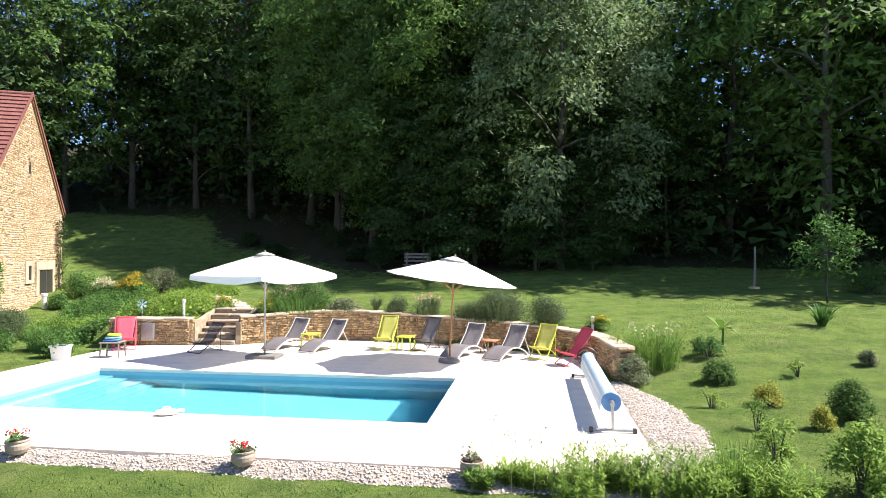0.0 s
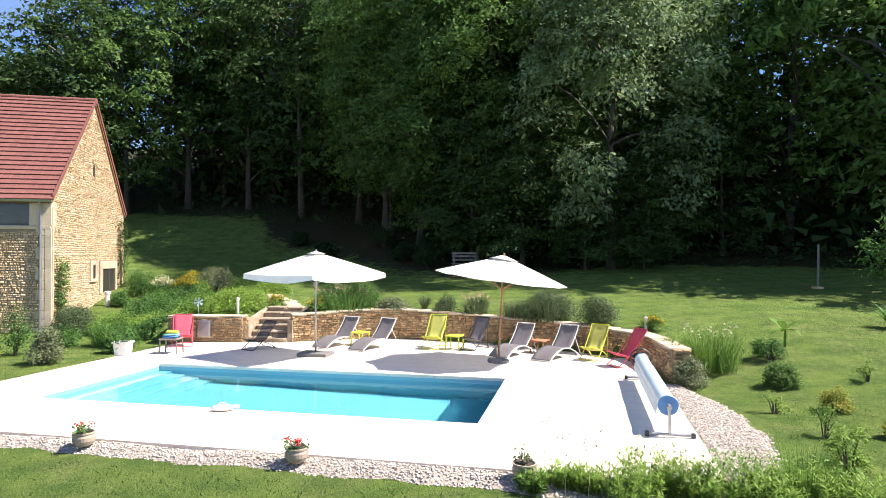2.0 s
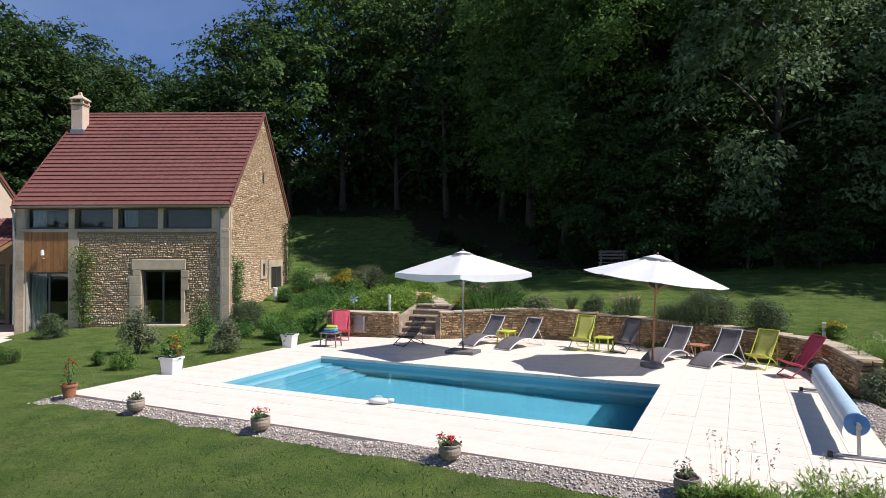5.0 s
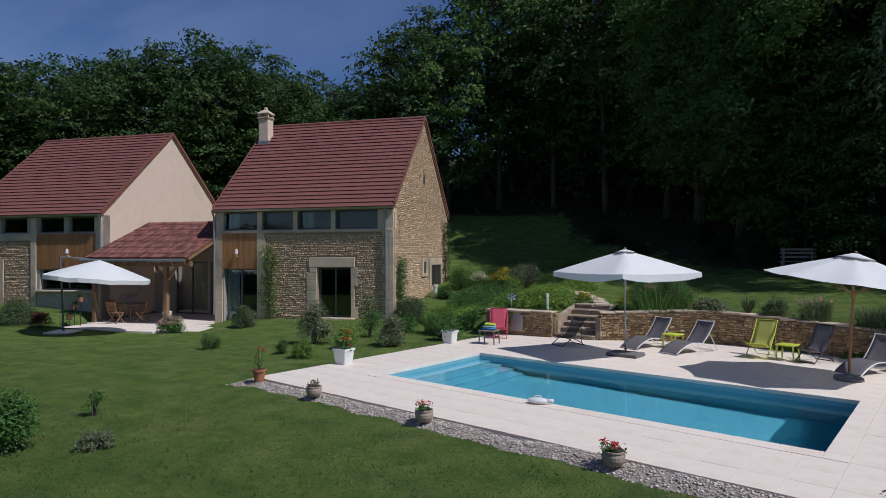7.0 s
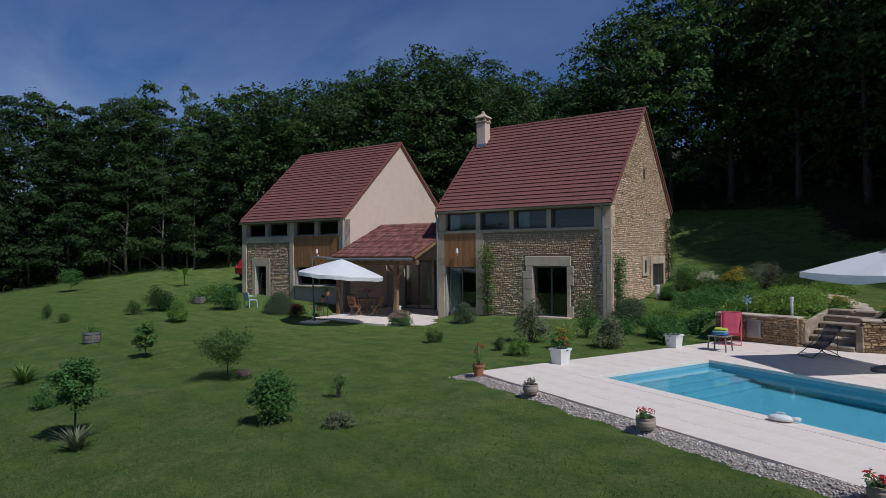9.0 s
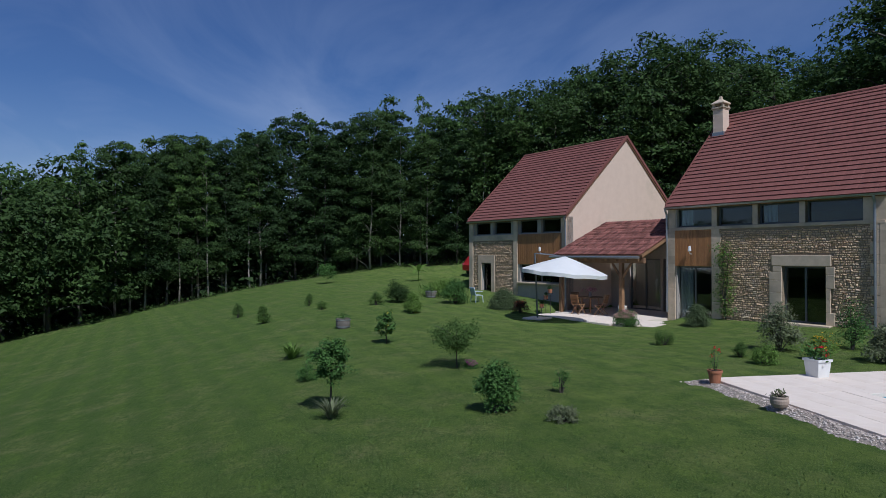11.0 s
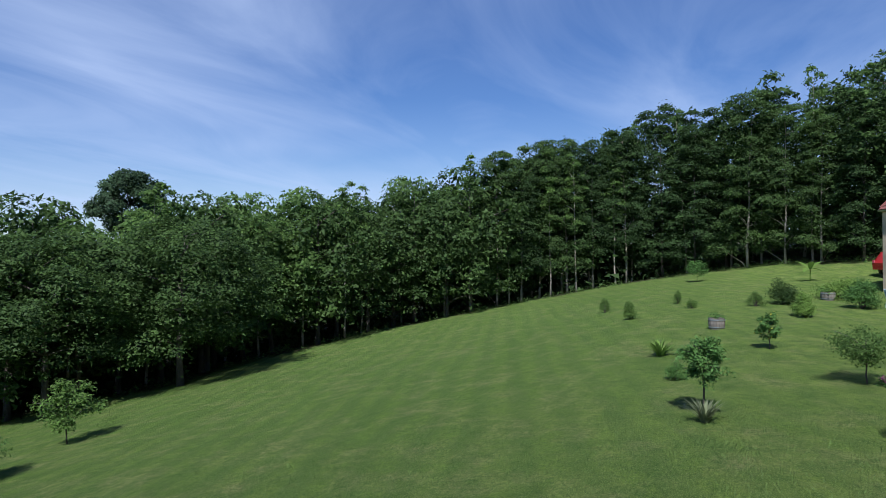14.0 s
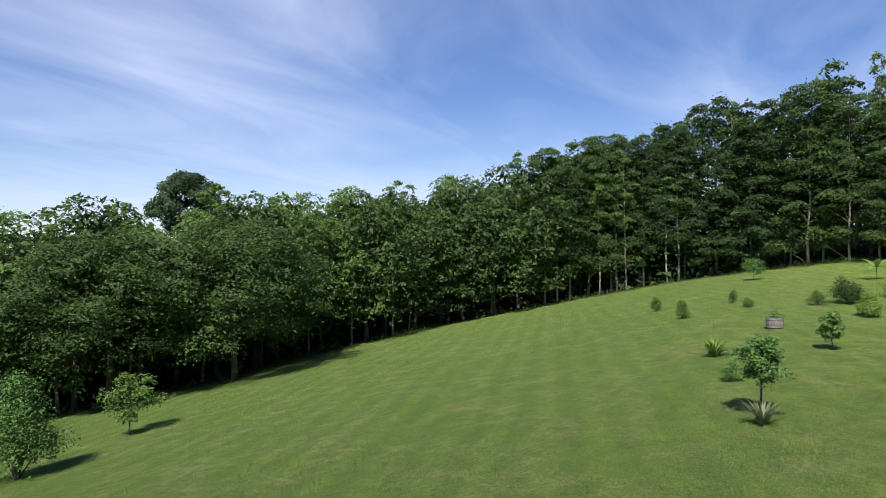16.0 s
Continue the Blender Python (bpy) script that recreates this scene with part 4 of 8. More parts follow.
    for a, b in ((-6.05, -5.82), (-4.38, -4.18), (-2.68, -2.48), (-0.66, 0.01)):
        part("pier", Shape().box(a, -0.03, 3.581, b, 0.4, EV - 0.06, bevel=0.008), DRESSED, ob)
    part("door_lintel", Shape().box(-3.66, -0.055, 2.04, -1.64, 0.2, 2.43, bevel=0.012), DRESSED, ob)
    for a, b in ((-3.62, -3.3), (-1.81, -1.66)):
        z = -0.02
        while z < 2.0:
            h = min(r.uniform(0.3, 0.5), 2.03 - z)
            e = r.choice((0.0, 0.13))
            part("door_jamb", Shape().box(a - e * (a < -3), -0.05, z + 0.003, b + e * (a > -3), 0.2, z + h - 0.003, bevel=0.012), DRESSED, ob)
            z += h
    part("door_sill", Shape().box(-3.7, -0.3, -0.1, -1.6, 0.2, 0.0, bevel=0.015), DRESSED, ob)
    window(ob, -3.29, 0.0, -1.82, 2.02, leaves=2, name="door")
    window(ob, -7.72, -0.28, -6.05, 1.96, leaves=2, name="glass_door", curtain=True)
    for k, h in enumerate(strip):
        window(ob, *h, leaves=1, name="window", curtain=k in (0, 2))
    # larch boards between the glass door and the strip of windows
    for k in range(12):
        x = -7.72 + 1.67 * k / 12
        part("board", Shape().box(x + 0.003, -0.04, 1.97, x + 1.67 / 12 - 0.003, -0.004, 3.46, bevel=0.006), LARCH, ob)
    part("wall_lamp", Shape().tube([(-6.95, 0.02, 2.45), (-6.95, -0.12, 2.48), (-6.95, -0.16, 2.58)], 0.015).lathe([(0.02, 0.56 - 0.0), (0.07, 0.6), (0.05, 0.78), (0.02, 0.8)], 12, pose(-6.95, -0.16, 2.0)), WHITE_METAL, ob, "small pale wall lantern")
    # gable window, slit, owl hole: flat black panels paint the dark of their depths
    part("gable_window_surround", Shape().box(0.0, 4.98, 2.02, 0.06, 7.32, 2.36, bevel=0.01).box(0.0, 4.98, 1.0, 0.06, 5.32, 2.02, bevel=0.01).box(0.0, 7.1, 1.0, 0.06, 7.32, 2.02, bevel=0.01), DRESSED, ob)
    part("gable_window", Shape().box(0.004, 5.32, 1.06, 0.02, 7.1, 2.02), BLACK_METAL, ob, "flat black panel for the dark of a recessed window")
    part("window_bar", Shape().box(0.02, 6.17, 1.06, 0.04, 6.23, 2.02), DARK_FRAME, ob)
    part("slit_surround", Shape().box(0.0, 3.82, 1.52, 0.055, 4.08, 2.38, bevel=0.01).box(0.0, 4.42, 1.52, 0.055, 4.66, 2.38, bevel=0.01).box(0.0, 4.08, 2.2, 0.055, 4.42, 2.38).box(0.0, 4.08, 1.52, 0.055, 4.42, 1.66), DRESSED, ob)
    part("slit", Shape().box(0.004, 4.08, 1.66, 0.02, 4.42, 2.2), BLACK_METAL, ob)
    part("owl_hole", Shape().box(-0.004, 4.17, 5.78, 0.012, 4.36, 6.22), BLACK_METAL, ob)
    roof = gabled_roof(ob, W, D, EV, AP, 300)
    downpipe(ob, -0.3, EV)
    downpipe(ob, -W - 0.02, EV)
    # chimney near the west end of the ridge
    cx, cy = -7.66, 3.4
    box = lambda sh, r_, z0, z1, bv=0.0: sh.box(cx - r_, cy - r_, z0, cx + r_, cy + r_, z1, bevel=bv)
    ch = part("chimney", box(Shape(), 0.25, 7.4, 9.0, 0.015), RENDER_WALL, ob, "slim plastered chimney with a capped top")
    part("cap", box(box(Shape(), 0.27, 9.0, 9.05, 0.012), 0.295, 9.051, 9.12, 0.015), DRESSED, ch)
    for x, y in ((-0.26, -0.26), (0.15, -0.26), (-0.26, 0.15), (0.15, 0.15)):
        part("cap_leg", Shape().box(cx + x, cy + y, 9.13, cx + x + 0.11, cy + y + 0.11, 9.27), DRESSED, ch)
    part("hood", Shape().rings([[(cx + r_ * px, cy + r_ * py, z) for px, py in ((-1, -1), (1, -1), (1, 1), (-1, 1))] for r_, z in ((0.31, 9.27), (0.31, 9.31), (0.18, 9.42), (0.07, 9.5), (0.045, 9.64))]), DRESSED, ch)
    part("flashing", box(Shape(), 0.275, 7.6, 7.98), ZINC, ch)
    return ob


main_house()


def second_house():
    W, D, EV, AP = 7.75, 8.95, 4.46, 8.62
    ax, ay = Vector((0.904, 0.427)), Vector((-0.427, 0.904))
    o = Vector((HX, HY)) - 13.15 * ax - 0.86 * ay
    ob = thing("second_house", "stone and plaster house with a steep brown-red tiled roof", "house", pose(o.x, o.y, -0.1, 0, 0, HTURN))
    strip = [(-7.3, 3.66, -5.85, 4.36), (-5.6, 3.66, -4.1, 4.36), (-3.5, 3.66, -2.05, 4.36), (-1.8, 3.66, -0.32, 4.36)]
    door = (-6.64, 0.0, -5.78, 2.05)
    low = (-3.4, 1.1, -0.4, 2.02)
    holes = [(h[0] + W, h[1] + 0.6, h[2] + W, h[3] + 0.6) for h in (door, low, *strip)]
    s = wall_with_holes(W, EV - 0.05 + 0.6, holes)
    s.v = [(x - W, y, z - 0.6) for x, y, z in s.v]
    part("front_wall", s, GREY_WALL, ob)

    def front(x, z):
        x, z = x - W, z - 0.6
        return -7.42 < x < -3.88 and z < 3.3 and not (-6.95 < x < -5.45 and z < 2.5)
    st = rubble(W, 3.95, front)
    st.v = [(x - W, y, z - 0.6) for x, y, z in st.v]
    tagged(part("front_stonework", st.mesh("front_stonework", STONE_ISLE), None, ob, "ochre limestone rubble"), kind="stuff")
    part("mortar_bed", Shape().box(-7.42, -0.006, -0.55, -6.96, 0.0, 3.3).box(-5.44, -0.006, -0.55, -3.86, 0.0, 3.3).box(-6.959, -0.006, 2.5, -5.441, 0.0, 3.3), MORTAR, ob)
    part("gable_wall", gable_solid(D, EV, AP), RENDER_WALL, ob, "cream plastered gable wall")
    prof = [(0, -0.6), (D, -0.6), (D, EV), (D / 2, AP), (0, EV)]
    part("west_wall", Shape().rings([[(-W + 0.4, y, z) for y, z in prof], [(-W, y, z) for y, z in prof]]), RENDER_WALL, ob)
    part("back_wall", Shape().box(-W + 0.4, D - 0.4, -0.6, -0.4, D, EV - 0.02), RENDER_WALL, ob)
    part("room_floor", Shape().box(-W + 0.41, 0.46, -0.3, -0.41, D - 0.41, -0.02), OAK, ob)
    part("room_ceiling", Shape().box(-W + 0.41, 0.46, 2.6, -0.41, D - 0.41, 2.75), INSIDE, ob)
    for x0, x1 in ((-W - 0.02, -7.42), (-3.86, -3.55), (-0.3, 0.02)):
        part("pier", Shape().box(x0, -0.06, -0.55, x1, 0.02, EV - 0.06, bevel=0.012), DRESSED, ob)
    part("lintel_band", Shape().box(-7.42, -0.05, 3.32, -3.86, 0.02, 3.62, bevel=0.01), DRESSED, ob)
    part("door_surround", Shape().box(-6.95, -0.05, 2.06, -5.45, 0.15, 2.5, bevel=0.01).box(-6.95, -0.05, -0.1, -6.65, 0.15, 2.06, bevel=0.01).box(-5.77, -0.05, -0.1, -5.45, 0.15, 2.06, bevel=0.01), DRESSED, ob)
    window(ob, *door, leaves=1, name="door", curtain=True)
    window(ob, *low, leaves=2, name="window")
    part("window_sill", Shape().box(-3.5, -0.2, 1.02, -0.3, 0.1, 1.1, bevel=0.015), DRESSED, ob)
    for k, h in enumerate(strip):
        window(ob, *h, leaves=1, name="window", curtain=k in (0, 2))
    for k in range(20):
        x = -3.54 + 3.23 * k / 20
        part("board", Shape().box(x + 0.003, -0.035, 2.03, x + 3.23 / 20 - 0.003, -0.005, 3.62, bevel=0.006), LARCH, ob)
    part("wall_lamp", Shape().tube([(-1.7, -0.03, 2.6), (-1.7, -0.15, 2.63), (-1.7, -0.18, 2.72)], 0.015).lathe([(0.02, 0.7), (0.07, 0.74), (0.05, 0.92), (0.02, 0.94)], 12, pose(-1.7, -0.18, 2.0)), WHITE_METAL, ob, "small pale wall lantern")
    gabled_roof(ob, W, D, EV, AP, 300)
    downpipe(ob, 0.0, EV)
    return ob


second_house()


def lean_to():
    """The covered place between the houses: canal tiles on oak posts, glass doors behind."""
    ob = thing("covered_patio", "lean-to roof of old canal tiles on oak posts between two houses", "lean-to", pose(HX, HY, -0.28, 0, 0, HTURN))
    x0, x1, ye, yt, ze, zt = -13.13, -8.1, -1.75, 1.95, 2.72, 4.3
    pitch = math.degrees(math.atan2(zt - ze, yt - ye))
    long = math.hypot(zt - ze, yt - ye)
    deck = part("roof", Shape().box(x0, 0, -0.12, x1, long, 0.0, pose(0, ye, ze, pitch)), OAK, ob, "canal-tile roof")
    s = Shape()
    n = 8
    ring = lambda y, r0: [(r0 * math.cos(a), y, r0 * 0.8 * math.sin(a)) for a in np.linspace(0, math.pi, n)] + [(r0 * 0.86 * math.cos(a), y, r0 * 0.7 * math.sin(a)) for a in np.linspace(math.pi, 0, n)]
    s.rings([ring(0, 0.092), ring(0.4, 0.074)])
    me = s.mesh("canal_tile", CANAL, True)
    fix_normals(me)
    r = random.Random(8)
    cols, rows = 29, 12
    for c in range(cols):
        for k in range(rows):
            m = pose(0, ye, ze, pitch) @ pose(x0 + 0.1 + (x1 - x0 - 0.2) * c / (cols - 1), -0.12 + k * (long + 0.1) / rows, 0.03 + 0.012 * (k % 2), r.uniform(-1, 1), r.uniform(-2, 2), r.uniform(-1, 1))
            part("canal_tile", me, None, deck, m=m)
    valley = me.copy()
    valley.transform(Matrix.Diagonal((1, 1, -1, 1)))
    for c in range(cols - 1):
        m = pose(0, ye, ze, pitch) @ pose(x0 + 0.1 + (x1 - x0 - 0.2) * (c + 0.5) / (cols - 1), -0.08, 0.09, 0, 0, 0) @ Matrix.Diagonal((1, 9.9, 1, 1))
        part("channel", valley, None, deck, m=m)
    part("beam", Shape().box(x0, ye + 0.12, ze - 0.36, x1, ye + 0.3, ze - 0.14, bevel=0.01), OAK, ob)
    for x in (-12.85, -9.3):
        p = part("post", Shape().box(x - 0.09, ye + 0.12, 0.0, x + 0.09, ye + 0.3, ze - 0.36, bevel=0.012), OAK, ob)
        if x == -9.3:
            for d in (-1, 1):
                part("brace", Shape().tube([(x + d * 0.05, ye + 0.21, 1.75), (x + d * 0.5, ye + 0.21, ze - 0.37)], 0.055, 6), OAK, p)
    for k in range(9):
        x = x0 + 0.2 + (x1 - x0 - 0.4) * k / 8
        part("rafter", Shape().box(x - 0.04, -0.1, -0.26, x + 0.04, long, -0.12, pose(0, ye, ze, pitch)), OAK, ob)
    part("floor", Shape().box(x0, -1.7, -0.3, x1, 4.4, 0.0), TILE, ob)
    part("back_wall", wall_with_holes(x1 - x0, 3.9, [(1.15, 0.0, 2.95, 2.5), (3.1, 0.0, 4.9, 2.5)], 0.25), GREY_WALL, ob, m=pose(x0, 2.4, 0))
    window(ob, x0 + 1.15, 0.0, x0 + 2.95, 2.5, y=2.5, leaves=2, name="glass_door")
    window(ob, x0 + 3.1, 0.0, x0 + 4.9, 2.5, y=2.5, leaves=2, name="glass_door")
    part("room_back", Shape().box(x0, 4.4, 0, x1, 4.6, 4.2), INSIDE, ob)
    part("fascia", Shape().tube([(x0 - 0.1, ye - 0.2, ze - 0.1), (x1, ye - 0.2, ze - 0.1)], 0.06, 8), ZINC, ob, "grey gutter")
    return ob


lean_to()


# ---- the wood ----
def leaves(rng, centres, spread, count, size, droop=0.3, flat=0.6, three=False):
    """Many small leaves in sprays round the given centres: vertices and quads, or plain pointed triangles."""
    centres = np.asarray(centres, float)
    n = len(centres) * count
    c = np.repeat(centres, count, 0)
    d = np.clip(rng.normal(size=(n, 3)), -1.9, 1.9) * np.array([spread, spread, spread * flat])
    p = c + d
    p[:, 2] -= droop * (d[:, 0] ** 2 + d[:, 1] ** 2) / max(spread, 1e-3)
    # leaves lie more or less level, tilted outwards from their spray
    nor = rng.normal(size=(n, 3)) * 0.55 + d / max(spread, 1e-3) * 0.35 + (0, 0, 0.85)
    nor /= np.linalg.norm(nor, axis=1)[:, None]
    a = np.cross(nor, rng.normal(size=(n, 3)))
    a /= np.linalg.norm(a, axis=1)[:, None] + 1e-9
    b = np.cross(nor, a)
    s = size * rng.uniform(0.6, 1.3, n)[:, None]
    if three:
        v = np.stack([p - a * s * 0.45 + b * s * 0.32, p + a * s * 0.6, p - a * s * 0.4 - b * s * 0.3], 1).reshape(-1, 3)
        return v, np.arange(n * 3).reshape(-1, 3)
    up = np.cross(a, b)
    v = np.stack([p - a * s * 0.5, p + b * s * 0.3 + up * s * 0.06, p + a * s * 0.55, p - b * s * 0.3 + up * s * 0.06], 1).reshape(-1, 3)
    return v, np.arange(n * 4).reshape(-1, 4)


def sprays(rng, centres, outs, spread, count, size, flat=0.3):
    """Leaves in small overhanging sprays that turn their faces outwards from their bough, as leaves turn to the light."""
    n = len(centres) * count
    k = np.repeat(rng.uniform(0.7, 1.35, len(centres)), count)[:, None]
    c, out = np.repeat(centres, count, 0), np.repeat(outs, count, 0)
    d = np.clip(rng.normal(size=(n, 3)), -1.7, 1.7) * k * np.array([spread, spread, spread * flat])
    along = (d[:, :2] * out[:, :2]).sum(1)
    p = c + d
    p[:, 2] -= 0.25 * along + 0.12 * (d[:, 0] ** 2 + d[:, 1] ** 2) / max(spread, 1e-3)
    nor = rng.normal(size=(n, 3)) * 0.36 + out * (0.62, 0.62, 0.4) + (0, 0, 0.5)
    nor /= np.linalg.norm(nor, axis=1)[:, None]
    a = np.cross(nor, rng.normal(size=(n, 3)))
    a /= np.linalg.norm(a, axis=1)[:, None] + 1e-9
    b = np.cross(nor, a)
    s = size * rng.uniform(0.6, 1.3, n)[:, None]
    v = np.stack([p - a * s * 0.45 + b * s * 0.34, p + a * s * 0.6, p - a * s * 0.4 - b * s * 0.32], 1).reshape(-1, 3)
    return v, np.arange(n * 3).reshape(-1, 3)


def limb_path(rng, start, end, sag=0.1, n=5):
    a, b = np.array(start, float), np.array(end, float)
    out = []
    for k in range(n):
        t = k / (n - 1)
        out.append(tuple(a + (b - a) * t + rng.normal(size=3) * sag * np.linalg.norm(b - a) * 0.3 * math.sin(math.pi * t) + (0, 0, sag * np.linalg.norm(b - a) * math.sin(math.pi * t) * 0.5)))
    return out


def girth(kind, u):
    """How wide a crown is at the part u of its height."""
    if kind == "column":
        return (1.0 - 0.6 * u) * (0.72 + 0.28 * min(1, u * 4))
    if kind == "pine":
        return math.sqrt(max(0.05, 1 - ((u - 0.45) / 0.62) ** 2))
    return 0.72 + 0.28 * math.sin(u / 0.4 * math.pi / 2) if u < 0.4 else math.sqrt(max(0.03, 1 - ((u - 0.4) / 0.64) ** 2))


def tree_kind(seed, height, radius, base, boughs, clumps, per, size, kind="broad", bark=None, leaf=None, trunk_r=None):
    """Builds a tree's two meshes: the trunk with its limbs, and a crown of rounded boughs, each a dome of leaf sprays with gaps between."""
    rng = np.random.default_rng(seed)
    s = Shape()
    tr = trunk_r or height * 0.014
    lean = rng.normal(size=2) * height * 0.02
    top = height * 0.93
    path = [(lean[0] * (z / height) ** 2 + 0.05 * math.sin(z), lean[1] * (z / height) ** 2 + 0.05 * math.cos(z * 1.3), z - 0.3 * (z == 0)) for z in np.linspace(0, top, 9)]
    s.tube(path, [tr * (1.3 if k == 0 else 1) * (1 - 0.9 * k / 8) for k in range(9)], 7)
    at = lambda z: np.array(path[min(8, max(0, int(round(z / top * 8))))])
    squash = {"broad": 0.72, "column": 0.5, "pine": 0.5}[kind]
    lobe = {"broad": (0.27, 0.42), "column": (0.26, 0.42), "pine": (0.24, 0.36)}[kind]
    cents, outs, hearts = [], [], []
    for k in range(boughs):
        u = ((k + rng.uniform(0.1, 0.9)) / boughs) ** (0.85 if kind == "broad" else 1.0)
        ang = 2.4 * k + rng.uniform(-0.5, 0.5)
        rho = radius * rng.uniform(*lobe) * (1.0 - (0.45 if kind == "column" else 0.2) * u * u)
        reach = radius * girth(kind, u) * rng.uniform(0.66, 1.12) - rho * 0.6
        z = base + rho * squash + (height - base - rho * 1.2 * squash) * u
        a = at(min(top, z))
        c = np.array([a[0] + math.cos(ang) * reach, a[1] + math.sin(ang) * reach, z])
        hearts.append(c)
        if k % 2 == 0:
            z0 = max(base * 0.7, z - abs(reach) * 0.5)
            s.tube(limb_path(rng, at(z0), c, 0.12, 4), [tr * 0.4, tr * 0.3, tr * 0.2, tr * 0.08], 4)
        way = rng.normal(size=(clumps * 3, 3))
        way /= np.linalg.norm(way, axis=1)[:, None]
        facing = way @ np.array([math.cos(ang) * 0.75, math.sin(ang) * 0.75, 0.5])
        way = way[facing > -0.3][:clumps]
        cents.append(c + way * rho * np.array([1, 1, squash]) * rng.uniform(0.8, 1.08, (len(way), 1)))
        outs.append(way)
    cents, outs, hearts = np.concatenate(cents), np.concatenate(outs), np.array(hearts)
    spread = radius * {"broad": 0.075, "column": 0.095, "pine": 0.08}[kind]
    v, f = sprays(rng, cents, outs, spread, per, size, flat={"broad": 0.4, "column": 0.25, "pine": 0.6}[kind])
    # a dense heart, so that little light comes through
    core = np.concatenate([hearts * (0.9, 0.9, 1.0), hearts * (0.45, 0.45, 1.0)])
    v2, f2 = leaves(rng, core, radius * 0.15, 26 if per > 17 else 12, size * 1.35, flat=0.8, three=True)
    v, f = np.concatenate([v, v2]), np.concatenate([f, f2 + len(v)])
    me_t = s.mesh("trunk", bark or BARK, True)
    me_c = raw("crown", v, f, leaf or LEAF_OAK)
    return me_t, me_c


def plant_tree(kind, x, y, turn, scale, label, group, z=None, name="tree", tilt=0.0, stretch=1.0):
    z = ground(x, y) - 0.05 if z is None else z
    ob = thing(name, label, "tree", pose(x, y, z, tilt, 0, turn) @ Matrix.Diagonal((scale, scale, scale * stretch, 1)), group)
    part("trunk", kind[0], None, ob)
    part("crown", kind[1], None, ob)
    return ob


def oaks(*fine):
    return [tree_kind(s, 17, 4.8, 1.9, *fine, "broad", leaf=lf) for s, lf in ((1, LEAF_WOOD), (2, LEAF_WOOD), (3, LEAF_OAK), (4, LEAF_LIGHT), (5, LEAF_OAK))]


def slims(*fine):
    return [tree_kind(s, 14, 3.0, low, *fine, "column", leaf=lf, bark=bk, trunk_r=0.105)
            for s, low, lf, bk in ((11, 0.9, LEAF_WOOD, BARK_PALE), (12, 2.7, LEAF_DARK, BARK_PALE), (13, 1.6, LEAF_WOOD, BARK_PALE), (14, 0.6, LEAF_DARK, BARK))]


def rounds(*fine):
    return [tree_kind(s, 9.5, 4.0, low, *fine, "broad", leaf=lf, trunk_r=0.17) for s, low, lf in ((21, 1.8, LEAF_WOOD), (22, 0.8, LEAF_WOOD), (23, 1.2, LEAF_OAK))]


def skirts(*fine):
    """Edge trees that keep their branches down to the grass."""
    return [tree_kind(s, 11.5, 3.7, 0.3, *fine, kd, leaf=lf, trunk_r=0.14)
            for s, kd, lf in ((41, "broad", LEAF_OAK), (42, "column", LEAF_WOOD), (43, "broad", LEAF_WOOD), (44, "column", LEAF_WOOD))]


# finely leaved trees for the wood's edge, coarser ones for its depth
FINE = oaks(34, 24, 24, 0.21), slims(36, 18, 28, 0.175), rounds(34, 22, 32, 0.155)
COARSE = oaks(28, 13, 15, 0.32), slims(26, 11, 15, 0.3), rounds(24, 12, 15, 0.28)
SKIRT = skirts(34, 22, 24, 0.2)
BROAD = tree_kind(51, 14.5, 4.3, 0.9, 40, 26, 26, 0.2, "broad", leaf=LEAF_SILVER, trunk_r=0.2)
BARE = tree_kind(16, 13, 1.7, 6.0, 16, 8, 14, 0.19, "column", leaf=LEAF_OAK, bark=BARK_PALE, trunk_r=0.09)
PINE = tree_kind(31, 21, 3.9, 13.4, 34, 26, 26, 0.3, "pine", leaf=LEAF_PINE, bark=BARK, trunk_r=0.3)


def along_edge(d):
    """The place d metres along the wood's edge, and the way into the wood there."""
    for (ax, ay), (bx, by) in zip(EDGE, EDGE[1:]):
        s = math.hypot(bx - ax, by - ay)
        if d <= s:
            k = d / s
            return ax + (bx - ax) * k, ay + (by - ay) * k, (by - ay) / s, -(bx - ax) / s
        d -= s
    return None


# the skyline of the wood: bearing in degrees from the middle of the garden, and rise of the tree tops over it
SKYLINE = [(30, 0.5), (40, 0.42), (46, 0.315), (51, 0.27), (55, 0.3), (60, 0.335), (66, 0.315), (72, 0.25), (79, 0.25), (86, 0.238), (93, 0.215),
           (101, 0.18), (108, 0.155), (116, 0.125), (124, 0.103), (133, 0.1), (140, 0.09), (148, 0.083), (155, 0.072), (170, 0.06)]


def skyline(x, y):
    """How high the tops of the wood reach at a place."""
    a = math.degrees(math.atan2(-x, y))
    return 2.5 + math.hypot(x, y) * float(np.interp(a % 360, [k[0] for k in SKYLINE], [k[1] for k in SKYLINE]))


